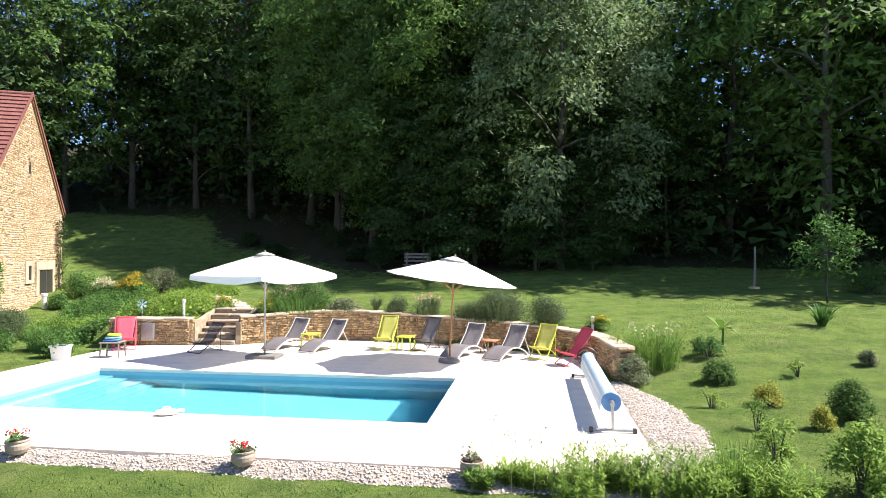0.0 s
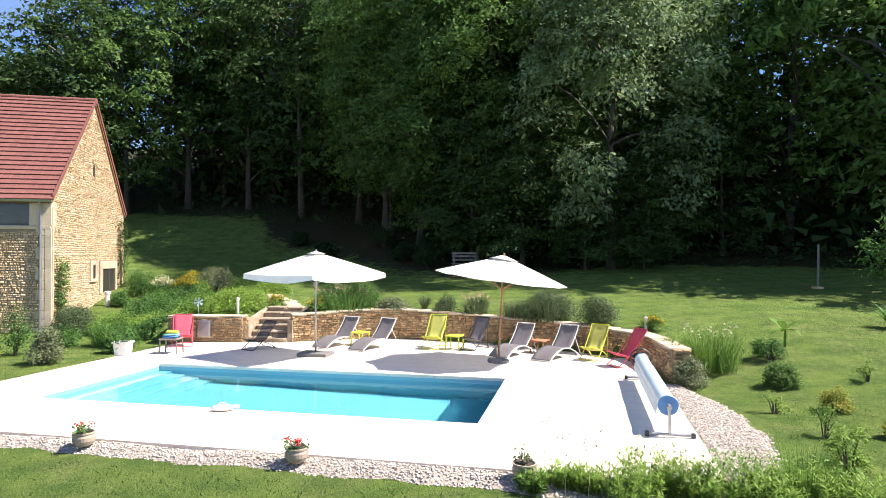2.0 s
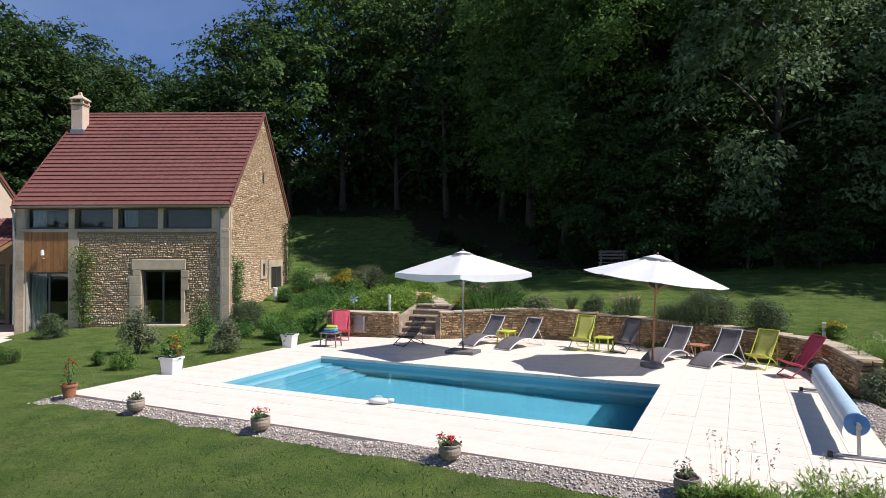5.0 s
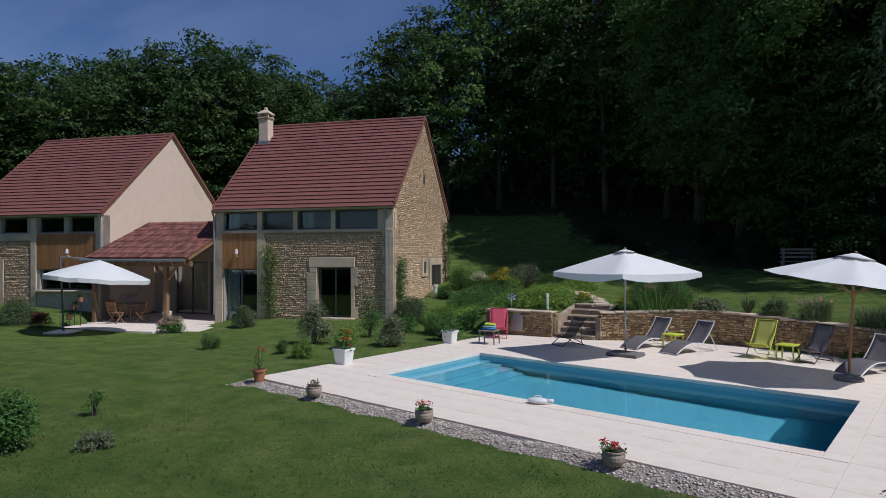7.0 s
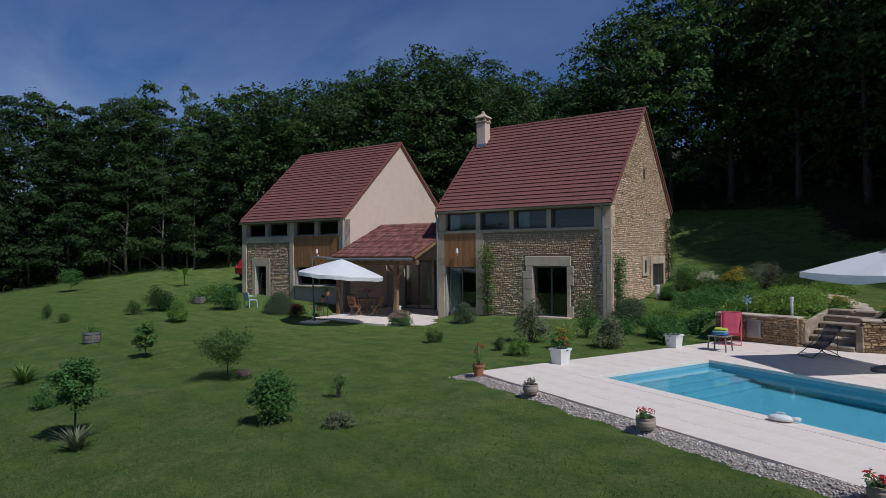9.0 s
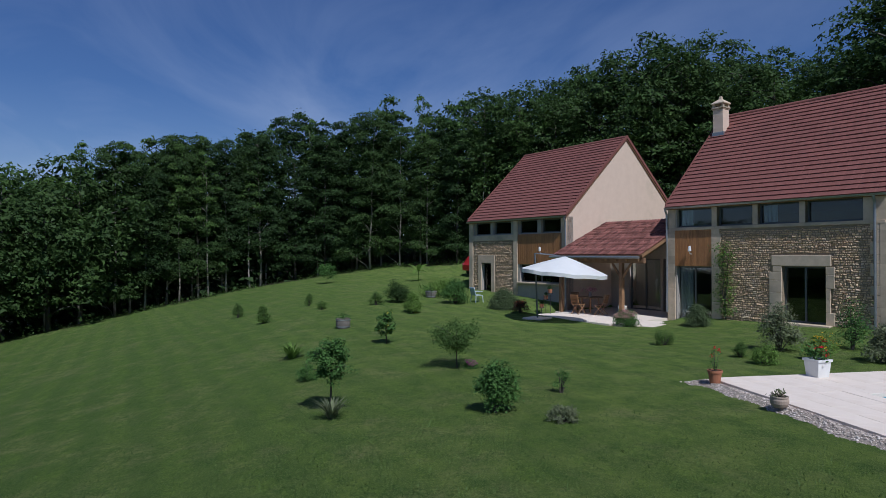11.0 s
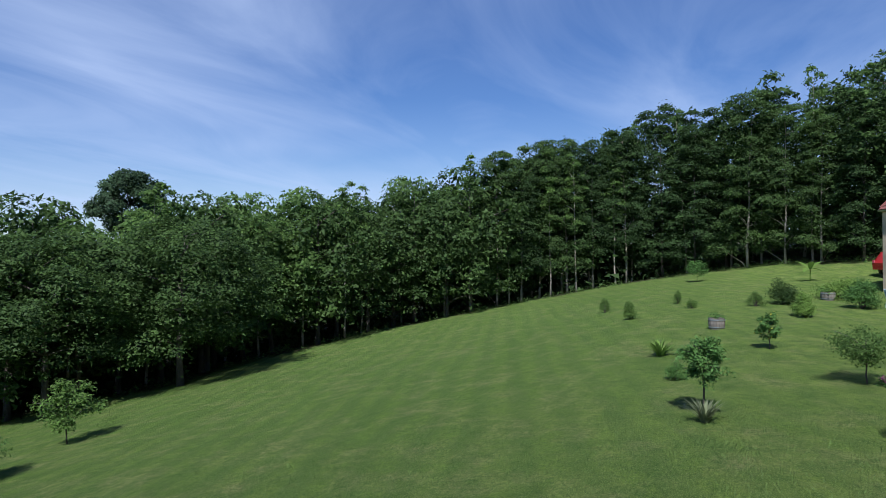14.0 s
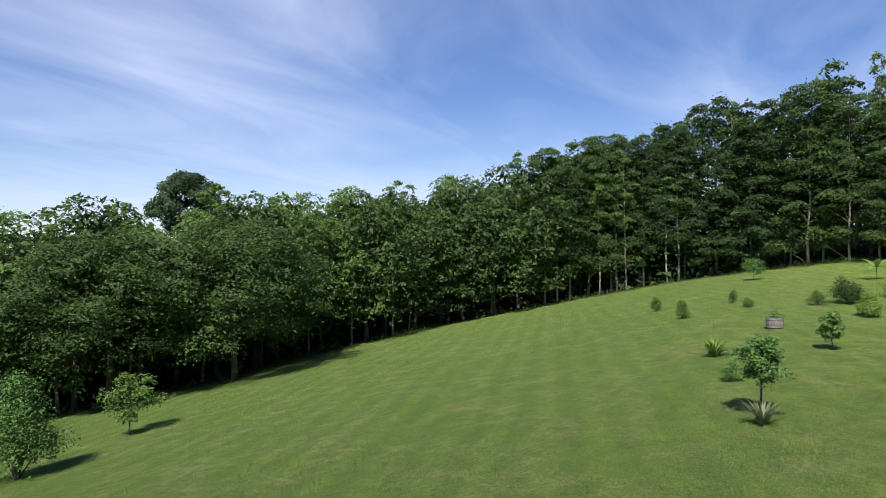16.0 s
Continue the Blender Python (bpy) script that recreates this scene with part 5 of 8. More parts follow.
def woodland():
    r = random.Random(3)
    total = sum(math.hypot(b[0] - a[0], b[1] - a[1]) for a, b in zip(EDGE, EDGE[1:]))
    north_end = sum(math.hypot(b[0] - a[0], b[1] - a[1]) for a, b in zip(EDGE[:9], EDGE[1:9]))
    for row, (inset, gap) in enumerate(((0.8, 3.2), (4.5, 3.8), (9.5, 5.0))):
        OAKS, SLIM, ROUND = FINE if row == 0 else COARSE
        d = 20.0 + r.uniform(0, 3)
        while d < total - 12:
            x, y, ix, iy = along_edge(d)
            k = inset + r.uniform(-1.1, 1.1)
            x, y = x + ix * k, y + iy * k
            g = ground(x, y)
            rise = (skyline(x, y) - g) * r.uniform(0.78, 1.06)
            if x > -18 and y > 20:
                # beyond this the trees are out of view, added to shade the lawn
                if x > 22:
                    OAKS, ROUND = COARSE[0], COARSE[2]
                kind, sc = r.choice(OAKS[2:]), r.uniform(*((0.92, 1.1), (0.95, 1.1), (1.05, 1.2))[row])
                label = "tall broadleaf tree in full dark-green leaf at the wood's edge"
                if x < 13:
                    sc = r.uniform(*((0.78, 0.95), (0.92, 1.06), (1.08, 1.22))[row])
                if row == 0 and -8 < x < 13:
                    kind, sc = r.choice(SKIRT), r.uniform(0.8, 1.08)
                    label = "low-branched tree with leaves down to the grass at the wood's edge"
                stretch = r.uniform(0.92, 1.12)
                if row == 0 and -1.2 < x < 10.5:
                    d += 1.0
                    continue
            else:
                if y > 12:
                    kind, tall = r.choice(OAKS[:3] if x > -38 and y > 25 else OAKS[:2]), 17.0
                    label = "broadleaf tree in full leaf behind the houses"
                elif y > -17:
                    kind, tall = r.choice(SLIM), 14.1
                    label = "slender woodland tree with a pale trunk and layered green leaves"
                else:
                    kind, tall = r.choice(ROUND), 10.5
                    label = "round-crowned broadleaf tree at the foot of the lawn"
                both = rise / tall
                sc = max(0.62, min(1.2, both ** 0.7 * r.uniform(0.92, 1.06)))
                stretch = both / sc
            if row < 2 or d < total - 20:
                plant_tree(kind, x, y, r.uniform(0, 360), sc, label, "trees of the wood", stretch=stretch, tilt=r.uniform(-2, 2))
            d += gap * r.uniform(0.75, 1.25) * ((1.15, 1.0, 0.9)[row] if d < north_end else 0.76)


woodland()
for tx, ty in ((-60, -7), (-63, -2), (-59, -12), (-64, -10), (-67, -5), (-56, -16), (-62, -16)):
    up = (skyline(tx, ty) - ground(tx, ty)) / 14.4
    plant_tree(COARSE[1][(tx + ty) % 4], tx, ty, tx * 31, 0.95, "slender woodland tree deep in the wood's corner", "trees of the wood", stretch=up / 0.95)
for spot in range(26):
    tx, ty, wx, wy = along_edge(120.0 + spot * 3.1 + (spot * 37 % 11) * 0.12)
    k = 0.2 + (spot * 53 % 17) * 0.09
    tx, ty = tx + wx * k, ty + wy * k
    up = (skyline(tx, ty) - ground(tx, ty)) * (0.88 + 0.025 * (spot * 29 % 9)) / 13.4
    plant_tree(BARE, tx, ty, spot * 77, 0.85, "thin pale-stemmed tree with a sparse crown at the wood's edge", "trees of the wood", stretch=up / 0.85, tilt=(spot * 41 % 7) - 3)
for tx, ty, k, sc in ((-21.9, -22.9, 0, 1.0), (-26.4, -25.6, 0, 0.98), (-17.2, -25.4, 0, 0.95)):
    plant_tree(FINE[2][k], tx, ty, tx * 47, sc, "round-crowned broadleaf tree leaning out over the foot of the lawn", "trees of the wood", stretch=0.8)
plant_tree(BROAD, 1.5, 29.4, 70, 1.0, "broad silver-green tree standing out from the wood's edge", "trees of the wood", stretch=1.13)
for tx, ty, k, sc in ((-3.6, 32.4, 2, 1.02), (-6.4, 32.6, 4, 0.98), (-8.8, 34.4, 2, 1.04), (-11.6, 36.4, 3, 1.0), (-5.0, 35.2, 4, 1.1)):
    plant_tree(FINE[0][k], tx, ty, tx * 31, sc, "tall broadleaf tree in full dark-green leaf at the wood's edge", "trees of the wood")
for tx, ty, k, sc in ((-2.6, 29.9, 1, 0.8), (-0.9, 31.2, 0, 0.72), (3.9, 31.6, 3, 0.7), (6.8, 32.2, 2, 0.74), (-5.2, 30.6, 3, 0.85), (0.3, 29.0, 1, 0.52), (2.9, 29.1, 3, 0.48)):
    plant_tree(SKIRT[k], tx, ty, tx * 47, sc, "low-branched tree with leaves down to the grass at the wood's edge", "trees of the wood")
plant_tree(PINE, -57.7, -69.0, 40, 1.06, "tall umbrella-headed pine standing above the wood", "", z=-9.3, name="pine_tree")


# ---- plants ----
def blades(rng, n, w, h, width=0.02, lean=0.6, base=0.35):
    """Grass-like blades that arch outwards from a tuft: vertices and quads."""
    a = rng.uniform(0, 2 * math.pi, n)
    r0 = np.sqrt(rng.uniform(0, 1, n)) * w * 0.5 * base
    r1 = r0 + rng.uniform(0.2, 1.0, n) * w * 0.5 * lean
    hh = h * rng.uniform(0.55, 1.0, n)
    c, s = np.cos(a), np.sin(a)
    k = width * rng.uniform(0.6, 1.3, n)
    rows = []
    for t, wd in ((0.0, 1.0), (0.4, 0.9), (0.75, 0.6), (1.0, 0.08)):
        r = r0 + (r1 - r0) * t ** 1.8
        z = hh * (t if t < 0.9 else 0.95)
        x, y = c * r, s * r
        rows += [np.stack([x - s * k * wd, y + c * k * wd, z], 1), np.stack([x + s * k * wd, y - c * k * wd, z], 1)]
    v = np.stack(rows, 1).reshape(-1, 3)
    b = np.arange(n)[:, None] * 8
    f = np.concatenate([b + np.array([[0, 1, 3, 2]]) + 2 * q for q in range(3)], 0)
    return v, f


def plant(style, x, y, w, h, leaf, label, name="shrub", category="shrub", petal=None, dense=1.0, group="", leaf_size=None, petals=0.25):
    """A garden plant of width w and height h: sprays of leaves on stems, a tuft of blades, upright spikes or a low mat."""
    seed = int(abs(x * 131 + y * 717 + w * 97)) % 100000
    rng = np.random.default_rng(seed)
    z = ground(x, y) - 0.02
    ob = thing(name, label, category, pose(x, y, z, 0, 0, seed % 360), group)
    if style in ("leafy", "open", "mound"):
        stems = Shape()
        cents = []
        n = 26 if style != "open" else 14
        n = int(n * dense)
        low = 0.12 if style == "mound" else 0.25
        bulk, reach = rng.uniform(0.6, 1.3, 7), rng.uniform(0.66, 1.04, 7)     # an uneven outline
        for k in range(n):
            u = rng.uniform(low, 1.0)
            ang = rng.uniform(0, 2 * math.pi)
            bulge = math.sin(math.pi * min(0.97, 0.18 + 0.72 * u)) if style != "mound" else math.sqrt(max(0.05, 1 - u * u))
            rad = w * 0.38 * bulge * math.sqrt(rng.uniform(0.15, 1.0))
            sector = int(ang / 6.2832 * 7) % 7
            if style != "mound":
                rad, u = rad * bulk[sector], u * reach[sector]
            e = (math.cos(ang) * rad, math.sin(ang) * rad, h * u * 0.9)
            cents.append(e)
            if k % 2 == 0:
                stems.tube([(0.02 * math.cos(ang), 0.02 * math.sin(ang), 0.0), (e[0] * 0.45, e[1] * 0.45, e[2] * 0.6), e], [0.006 + 0.008 * h, 0.006 + 0.004 * h, 0.004], 4)
        part("branchwork", stems.mesh("branchwork", BARK), None, ob)
        per = int((58 if style != "open" else 22) * dense)
        size = (leaf_size or max(0.034, min(0.07, 0.056 * max(w, h)))) * 0.9
        v, f = leaves(rng, cents, max(w, h) * (0.09 if style != "open" else 0.065), int(per * 1.7), size, droop=0.1, flat=0.8, three=True)
        v[:, 2] = np.maximum(v[:, 2], 0.01)
        part("foliage", raw("foliage", v, f, leaf), None, ob)
        if petal:
            pick = [c for c in cents if c[2] > h * 0.45] or cents
            tops = [(c[0] * 1.08, c[1] * 1.08, c[2] + h * 0.06) for c in pick]
            v, f = leaves(rng, tops, max(w, h) * 0.07, int(60 * petals), size * 0.85, droop=0.0, flat=0.5)
            part("blossom", raw("blossom", v, f, petal), None, ob)
    elif style == "herbs":
        # upright leafy stems with narrow pointed leaves
        n = int(46 * dense)
        a, rr = rng.uniform(0, 6.283, n), np.sqrt(rng.uniform(0, 1, n)) * w * 0.5
        hs = h * rng.uniform(0.45, 1.0, n)
        lean = rng.normal(size=(n, 2)) * 0.14
        vv = []
        for i in range(n):
            bx, by = math.cos(a[i]) * rr[i], math.sin(a[i]) * rr[i]
            tip = (bx + lean[i, 0] * hs[i], by + lean[i, 1] * hs[i], hs[i])
            vv += [np.array(k_) for k_ in ((bx - 0.004, by, 0), (bx + 0.004, by, 0), (tip[0] + 0.002, tip[1], tip[2]), (tip[0] - 0.002, tip[1], tip[2]))]
            for q in range(24):
                t = rng.uniform(0.15, 1.0)
                c = np.array([bx + lean[i, 0] * hs[i] * t, by + lean[i, 1] * hs[i] * t, hs[i] * t])
                g = rng.uniform(0, 6.283)
                up = rng.uniform(0.1, 0.9)
                d = np.array([math.cos(g), math.sin(g), up]) / math.hypot(1, up)
                s_ = np.array([-math.sin(g), math.cos(g), 0.0])
                l = rng.uniform(0.05, 0.11)
                vv += [c, c + d * l * 0.45 + s_ * 0.009, c + d * l, c + d * l * 0.45 - s_ * 0.009]
        part("foliage", raw("foliage", np.array(vv), np.arange(len(vv)).reshape(-1, 4), leaf), None, ob)
    elif style == "carpet":
        # a low, close cushion of fine upright shoots
        n = int(170 * dense * max(1.0, w))
        a, rr = rng.uniform(0, 6.283, n), np.sqrt(rng.uniform(0, 1, n))
        top = h * (1 - 0.75 * rr ** 3) * rng.uniform(0.72, 1.08, n)
        c = np.stack([np.cos(a) * rr * w * 0.5, np.sin(a) * rr * w * 0.5, top], 1)
        c[:, 2] += [ground(x + p_[0], y + p_[1]) - z for p_ in c]
        ob.matrix_world = pose(x, y, z)
        v, f = leaves(rng, c, 0.06, 28, leaf_size or 0.05, droop=0.6, flat=1.6, three=True)
        part("foliage", raw("foliage", v, f, leaf), None, ob)
        under = c - np.array([0, 0, h * 0.35])
        v, f = leaves(rng, under, 0.09, 6, 0.1, droop=0.0, flat=1.0, three=True)
        part("lower_foliage", raw("lower_foliage", v, f, leaf), None, ob)
        if petal:
            v, f = leaves(rng, c[:int(n * petals * 0.5)] + (0, 0, 0.05), 0.04, 9, 0.06, flat=0.6)
            part("blossom", raw("blossom", v, f, petal), None, ob)
    elif style == "stalks":
        v, f = blades(rng, 14, w, h * 0.85, width=0.0022, lean=0.35, base=0.9)
        part("foliage", raw("foliage", v, f, leaf), None, ob)
        tips = v.reshape(-1, 8, 3)[:, 6]
        v, f = leaves(rng, np.concatenate([tips, tips - (0, 0, 0.06)]), 0.012, 5, 0.035, droop=0, flat=2.0, three=True)
        part("blossom", raw("blossom", v, f, leaf), None, ob)
    elif style == "tuft":
        v, f = blades(rng, int(75 * dense), w, h, width=0.012 + 0.014 * h, lean=1.15, base=0.16)
        part("foliage", raw("foliage", v, f, leaf), None, ob)
        if petal:
            a = rng.uniform(0, 6.283, 16)
            r = rng.uniform(0.05, 0.42, 16) * w
            v, f = leaves(rng, np.stack([np.cos(a) * r, np.sin(a) * r, h * rng.uniform(0.85, 1.08, 16)], 1), 0.025, 8, 0.06, droop=0, flat=0.7)
            part("blossom", raw("blossom", v, f, petal), None, ob)
    elif style == "spikes":
        v, f = blades(rng, int(420 * dense), w, h, width=0.006, lean=0.62, base=0.75)
        part("foliage", raw("foliage", v, f, leaf), None, ob)
        v, f = leaves(rng, [(rng.normal() * w * 0.24, rng.normal() * w * 0.24, h * rng.uniform(0.12, 0.68)) for _ in range(int(30 * dense))], w * 0.09, 24, 0.05, flat=1.2)
        v[:, 2] = np.maximum(v[:, 2], 0.01)
        part("lower_foliage", raw("lower_foliage", v, f, leaf), None, ob)
        if petal:
            n = int(280 * dense * petals)
            a, r = rng.uniform(0, 6.283, n), np.sqrt(rng.uniform(0, 1, n)) * w * 0.5
            top = np.stack([np.cos(a) * r, np.sin(a) * r, h * rng.uniform(0.72, 1.02, n)], 1)
            v, f = leaves(rng, top, 0.02, 7, 0.045, droop=0, flat=2.2)
            part("blossom", raw("blossom", v, f, petal), None, ob)
    return ob


def small_tree(x, y, w, h, stem, leaf, label, name="young_tree", petal=None, clumps=46, per=30, size=0.075, top_flat=False):
    """A young tree: a thin stem, a few limbs, an open crown."""
    seed = int(abs(x * 31 + y * 77)) + 5
    rng = np.random.default_rng(seed)
    ob = thing(name, label, "tree", pose(x, y, ground(x, y) - 0.03, 0, 0, seed % 360))
    s = Shape()
    r = 0.01 + 0.007 * h
    s.tube([(0, 0, 0), (0.02, 0.01, stem * 0.5), (0, 0.02, stem), (0.02, 0, h * 0.8)], [r, r * 0.85, r * 0.75, r * 0.25], 7)
    cents = []
    for k in range(12):
        a = 2.4 * k + rng.uniform(-0.4, 0.4)
        u = k / 11
        rad = w * 0.46 * (math.sin(math.pi * (0.25 + 0.62 * u)) if not top_flat else 0.6 + 0.4 * u) * rng.uniform(0.75, 1.1)
        z0 = stem + (h * 0.78 - stem) * u * (0.7 if top_flat else 1)
        e = (math.cos(a) * rad, math.sin(a) * rad, min(h * 0.95, z0 + (0.25 if not top_flat else 0.35) * w * rng.uniform(0.4, 0.9)))
        s.tube([(0.01, 0.01, z0 * 0.96), (e[0] * 0.5, e[1] * 0.5, (z0 + e[2]) / 2 + 0.03), e], [r * 0.5, r * 0.35, r * 0.15], 5)
        for q in range(clumps // 12 + 1):
            t = rng.uniform(0.35, 1.1)
            cents.append((e[0] * t + rng.normal() * w * 0.05, e[1] * t + rng.normal() * w * 0.05, z0 + (e[2] - z0) * t + rng.normal() * w * 0.05))
    for q in range(4):
        cents.append((rng.normal() * w * 0.08, rng.normal() * w * 0.08, h * rng.uniform(0.82, 0.97)))
    part("trunk", s.mesh("trunk", BARK, True), None, ob)
    v, f = leaves(rng, cents, w * 0.07, int(per * 1.9), size * 0.8, droop=0.15, flat=0.7, three=True)
    part("crown", raw("crown", v, f, leaf), None, ob)
    if petal:
        v, f = leaves(rng, [c for c in cents[::2]], w * 0.07, 6, 0.07, flat=0.8)
        tagged(part("fruit", raw("fruit", v, f, petal), None, ob), kind="stuff")
    return ob


def banana(x, y, h):
    ob = thing("banana_plant", "young banana plant with broad bright leaves on the lawn", "plant", pose(x, y, ground(x, y) - 0.02))
    part("stem", Shape().tube([(0, 0, 0), (0.01, 0, h * 0.3), (0.02, 0.01, h * 0.6)], [0.035, 0.03, 0.022], 8).mesh("stem", LEAF_BRIGHT, True), None, ob)
    for k in range(6):
        a = 2 * math.pi * k / 6 + 0.4 * (k % 2)
        l = h * (0.55 if k % 2 else 0.75)
        up = 0.35 if k % 2 else 0.75
        grid = []
        for t in np.linspace(0, 1, 8):
            r, z = l * t * (1 - 0.2 * up), h * 0.55 + l * up * t - l * 0.75 * t * t * (1.1 - up)
            wd = 0.13 * math.sin(math.pi * (0.08 + 0.88 * t)) * h
            grid.append([(r * math.cos(a) - s_ * wd * math.sin(a), r * math.sin(a) + s_ * wd * math.cos(a), z + 0.3 * abs(s_) * wd) for s_ in (-1, -0.5, 0, 0.5, 1)])
        part("leaf", Shape().sheet(grid).mesh("leaf", LEAF_BRIGHT, True), None, ob)
    return ob


# east lawn
small_tree(9.55, 21.37, 2.35, 3.05, 0.90, LEAF_BUSH, "young fruit tree with a loose green crown on the lawn", "young_tree", clumps=64, per=11, size=0.17)
plant("tuft", 7.73, 17.53, 1.05, 0.67, LEAF_BUSH, "clump of sword-shaped iris leaves under the fruit tree", "iris_clump", "plant", dense=1.6)
banana(4.68, 15.55, 0.72)
plant("leafy", 4.12, 14.66, 0.70, 0.63, LEAF_BUSH, "leafy green shrub on the lawn", "shrub", "shrub")
plant("mound", 3.84, 12.93, 0.79, 0.49, LEAF_OAK, "clipped round dark-green shrub on the lawn", "shrub", "shrub", dense=1.5)
plant("open", 3.24, 11.17, 0.58, 0.48, LEAF_LIME, "thin young shrub on the lawn", "shrub", "shrub")
plant("open", 5.40, 13.14, 0.45, 0.52, LEAF_LIME, "small pale-leaved shrub on the lawn", "shrub", "shrub")
plant("leafy", 4.20, 11.34, 0.55, 0.46, LEAF_GOLD, "shrub with yellowish young leaves on the lawn", "shrub", "shrub")
plant("open", 3.54, 9.88, 0.67, 0.57, LEAF_BRIGHT, "loose light-green shrub on the lawn", "shrub", "shrub")
plant("open", 3.10, 7.91, 0.70, 0.84, LEAF_LIME, "tall loose shrub on the lawn", "shrub", "shrub", dense=1.5)
plant("mound", 4.53, 10.03, 0.44, 0.40, LEAF_GOLD, "low bush with bright yellow leaves", "shrub", "shrub")
plant("mound", 5.19, 10.61, 0.80, 0.65, LEAF_OAK, "clipped round dark-green shrub on the lawn", "shrub", "shrub", dense=1.5)
plant("leafy", 3.77, 7.36, 0.9, 0.98, LEAF_LIME, "loose light-green leafy shrub near the lawn's middle", "shrub", "shrub", dense=1.0, leaf_size=0.062)
plant("leafy", 7.11, 13.91, 0.43, 0.43, LEAF_GREY, "small silvery shrub on the lawn", "shrub", "shrub")
plant("leafy", 11.88, 23.60, 1.69, 1.45, LEAF_OAK, "dark shrub in the shade beyond the fruit tree", "shrub", "shrub", dense=1.4)
plant("herbs", 2.71, 14.41, 1.55, 0.9, LEAF_BRIGHT, "mass of tall bright-green leafy herbs at the wall's end", "perennial", "perennial", dense=5.0)
plant("spikes", 2.85, 14.3, 1.5, 0.95, LEAF_BRIGHT, "tall bright-green stems with white flowers at the wall's end", "perennial", "perennial", petal=PETAL_WHITE, dense=0.9, petals=0.08)
plant("mound", 2.24, 13.07, 0.85, 0.61, LEAF_GREY, "low grey-green cushion beside the wall's end", "cushion_plant", "plant", dense=1.4)
plant("herbs", -0.39, 7.01, 0.33, 0.27, LEAF_BRIGHT, "bright-green leafy herbs before the terrace", "perennial", "perennial", dense=1.2)
plant("herbs", -0.10, 7.18, 0.34, 0.27, LEAF_LIME, "bright-green leafy herbs before the terrace", "perennial", "perennial", dense=1.4)
plant("herbs", 0.11, 7.14, 0.41, 0.34, LEAF_LIME, "bright-green leafy herbs before the terrace", "perennial", "perennial", dense=1.0)
plant("herbs", 0.28, 7.19, 0.46, 0.27, LEAF_LIME, "bright-green leafy herbs before the terrace", "perennial", "perennial", dense=1.0)
plant("herbs", 0.64, 6.77, 0.62, 0.49, LEAF_LIME, "bright-green leafy herbs before the terrace", "perennial", "perennial", dense=1.1)
plant("herbs", 0.84, 7.16, 0.68, 0.58, LEAF_LIME, "bright-green leafy herbs before the terrace", "perennial", "perennial", dense=1.3)
plant("herbs", 1.04, 7.20, 0.53, 0.44, LEAF_LIME, "bright-green leafy herbs before the terrace", "perennial", "perennial", dense=1.0)
plant("herbs", 1.21, 7.20, 0.61, 0.50, LEAF_LIME, "bright-green leafy herbs before the terrace", "perennial", "perennial", dense=1.1)
plant("herbs", 1.54, 7.02, 0.63, 0.45, LEAF_LIME, "bright-green leafy herbs before the terrace", "perennial", "perennial", dense=1.4)
plant("herbs", 1.75, 7.19, 0.71, 0.60, LEAF_BRIGHT, "bright-green leafy herbs before the terrace", "perennial", "perennial", dense=1.2)
plant("herbs", 1.98, 6.90, 0.64, 0.49, LEAF_LIME, "bright-green leafy herbs before the terrace", "perennial", "perennial", dense=1.3)
plant("herbs", 2.13, 7.14, 0.64, 0.41, LEAF_LIME, "bright-green leafy herbs before the terrace", "perennial", "perennial", dense=1.1)
plant("herbs", 2.43, 6.98, 0.59, 0.36, LEAF_LIME, "bright-green leafy herbs before the terrace", "perennial", "perennial", dense=0.9)
plant("herbs", 2.63, 6.95, 0.53, 0.50, LEAF_LIME, "bright-green leafy herbs before the terrace", "perennial", "perennial", dense=1.1)
plant("herbs", 2.88, 7.01, 0.73, 0.41, LEAF_LIME, "bright-green leafy herbs before the terrace", "perennial", "perennial", dense=1.4)
plant("stalks", -0.05, 7.15, 0.9, 0.95, STRAW, "thin dry grass stalks standing before the terrace", "grass_clump", "plant")
plant("stalks", 0.75, 7.0, 0.8, 0.85, STRAW, "thin dry grass stalks standing before the terrace", "grass_clump", "plant")
plant("spikes", 2.45, 7.3, 0.9, 0.6, LEAF_BRIGHT, "tall loose grass beside the herbs", "grass_clump", "plant", dense=0.9)
# bed above the retaining wall
plant("leafy", -7.75, 18.75, 1.3, 0.85, LEAF_BUSH, "leafy clump of pink-flowered perennials above the wall", "perennial", "perennial", petal=PETAL_PINK, dense=2.0, petals=0.12, leaf_size=0.05)
plant("leafy", -6.75, 18.85, 1.5, 0.95, LEAF_BUSH, "leafy clump of pink-flowered perennials above the wall", "perennial", "perennial", petal=PETAL_PINK, dense=2.2, petals=0.14, leaf_size=0.05)
plant("spikes", -7.11, 18.55, 2.40, 0.8, LEAF_BUSH, "tall stems of faded pink flowers above the wall", "perennial", "perennial", petal=PETAL_PINK, dense=0.8, petals=0.12)
plant("mound", -5.65, 18.72, 1.26, 0.32, LEAF_GREY, "low ochre-green cushion hanging over the wall", "cushion_plant", "plant", dense=1.5)
plant("tuft", -4.64, 18.70, 0.62, 0.57, LEAF_SAGE, "tuft of upright grey-green spikes above the wall", "perennial", "perennial", dense=1.3)
plant("leafy", -3.90, 18.62, 0.79, 0.66, LEAF_SAGE, "grey-green shrub above the wall", "shrub", "shrub", dense=1.3)
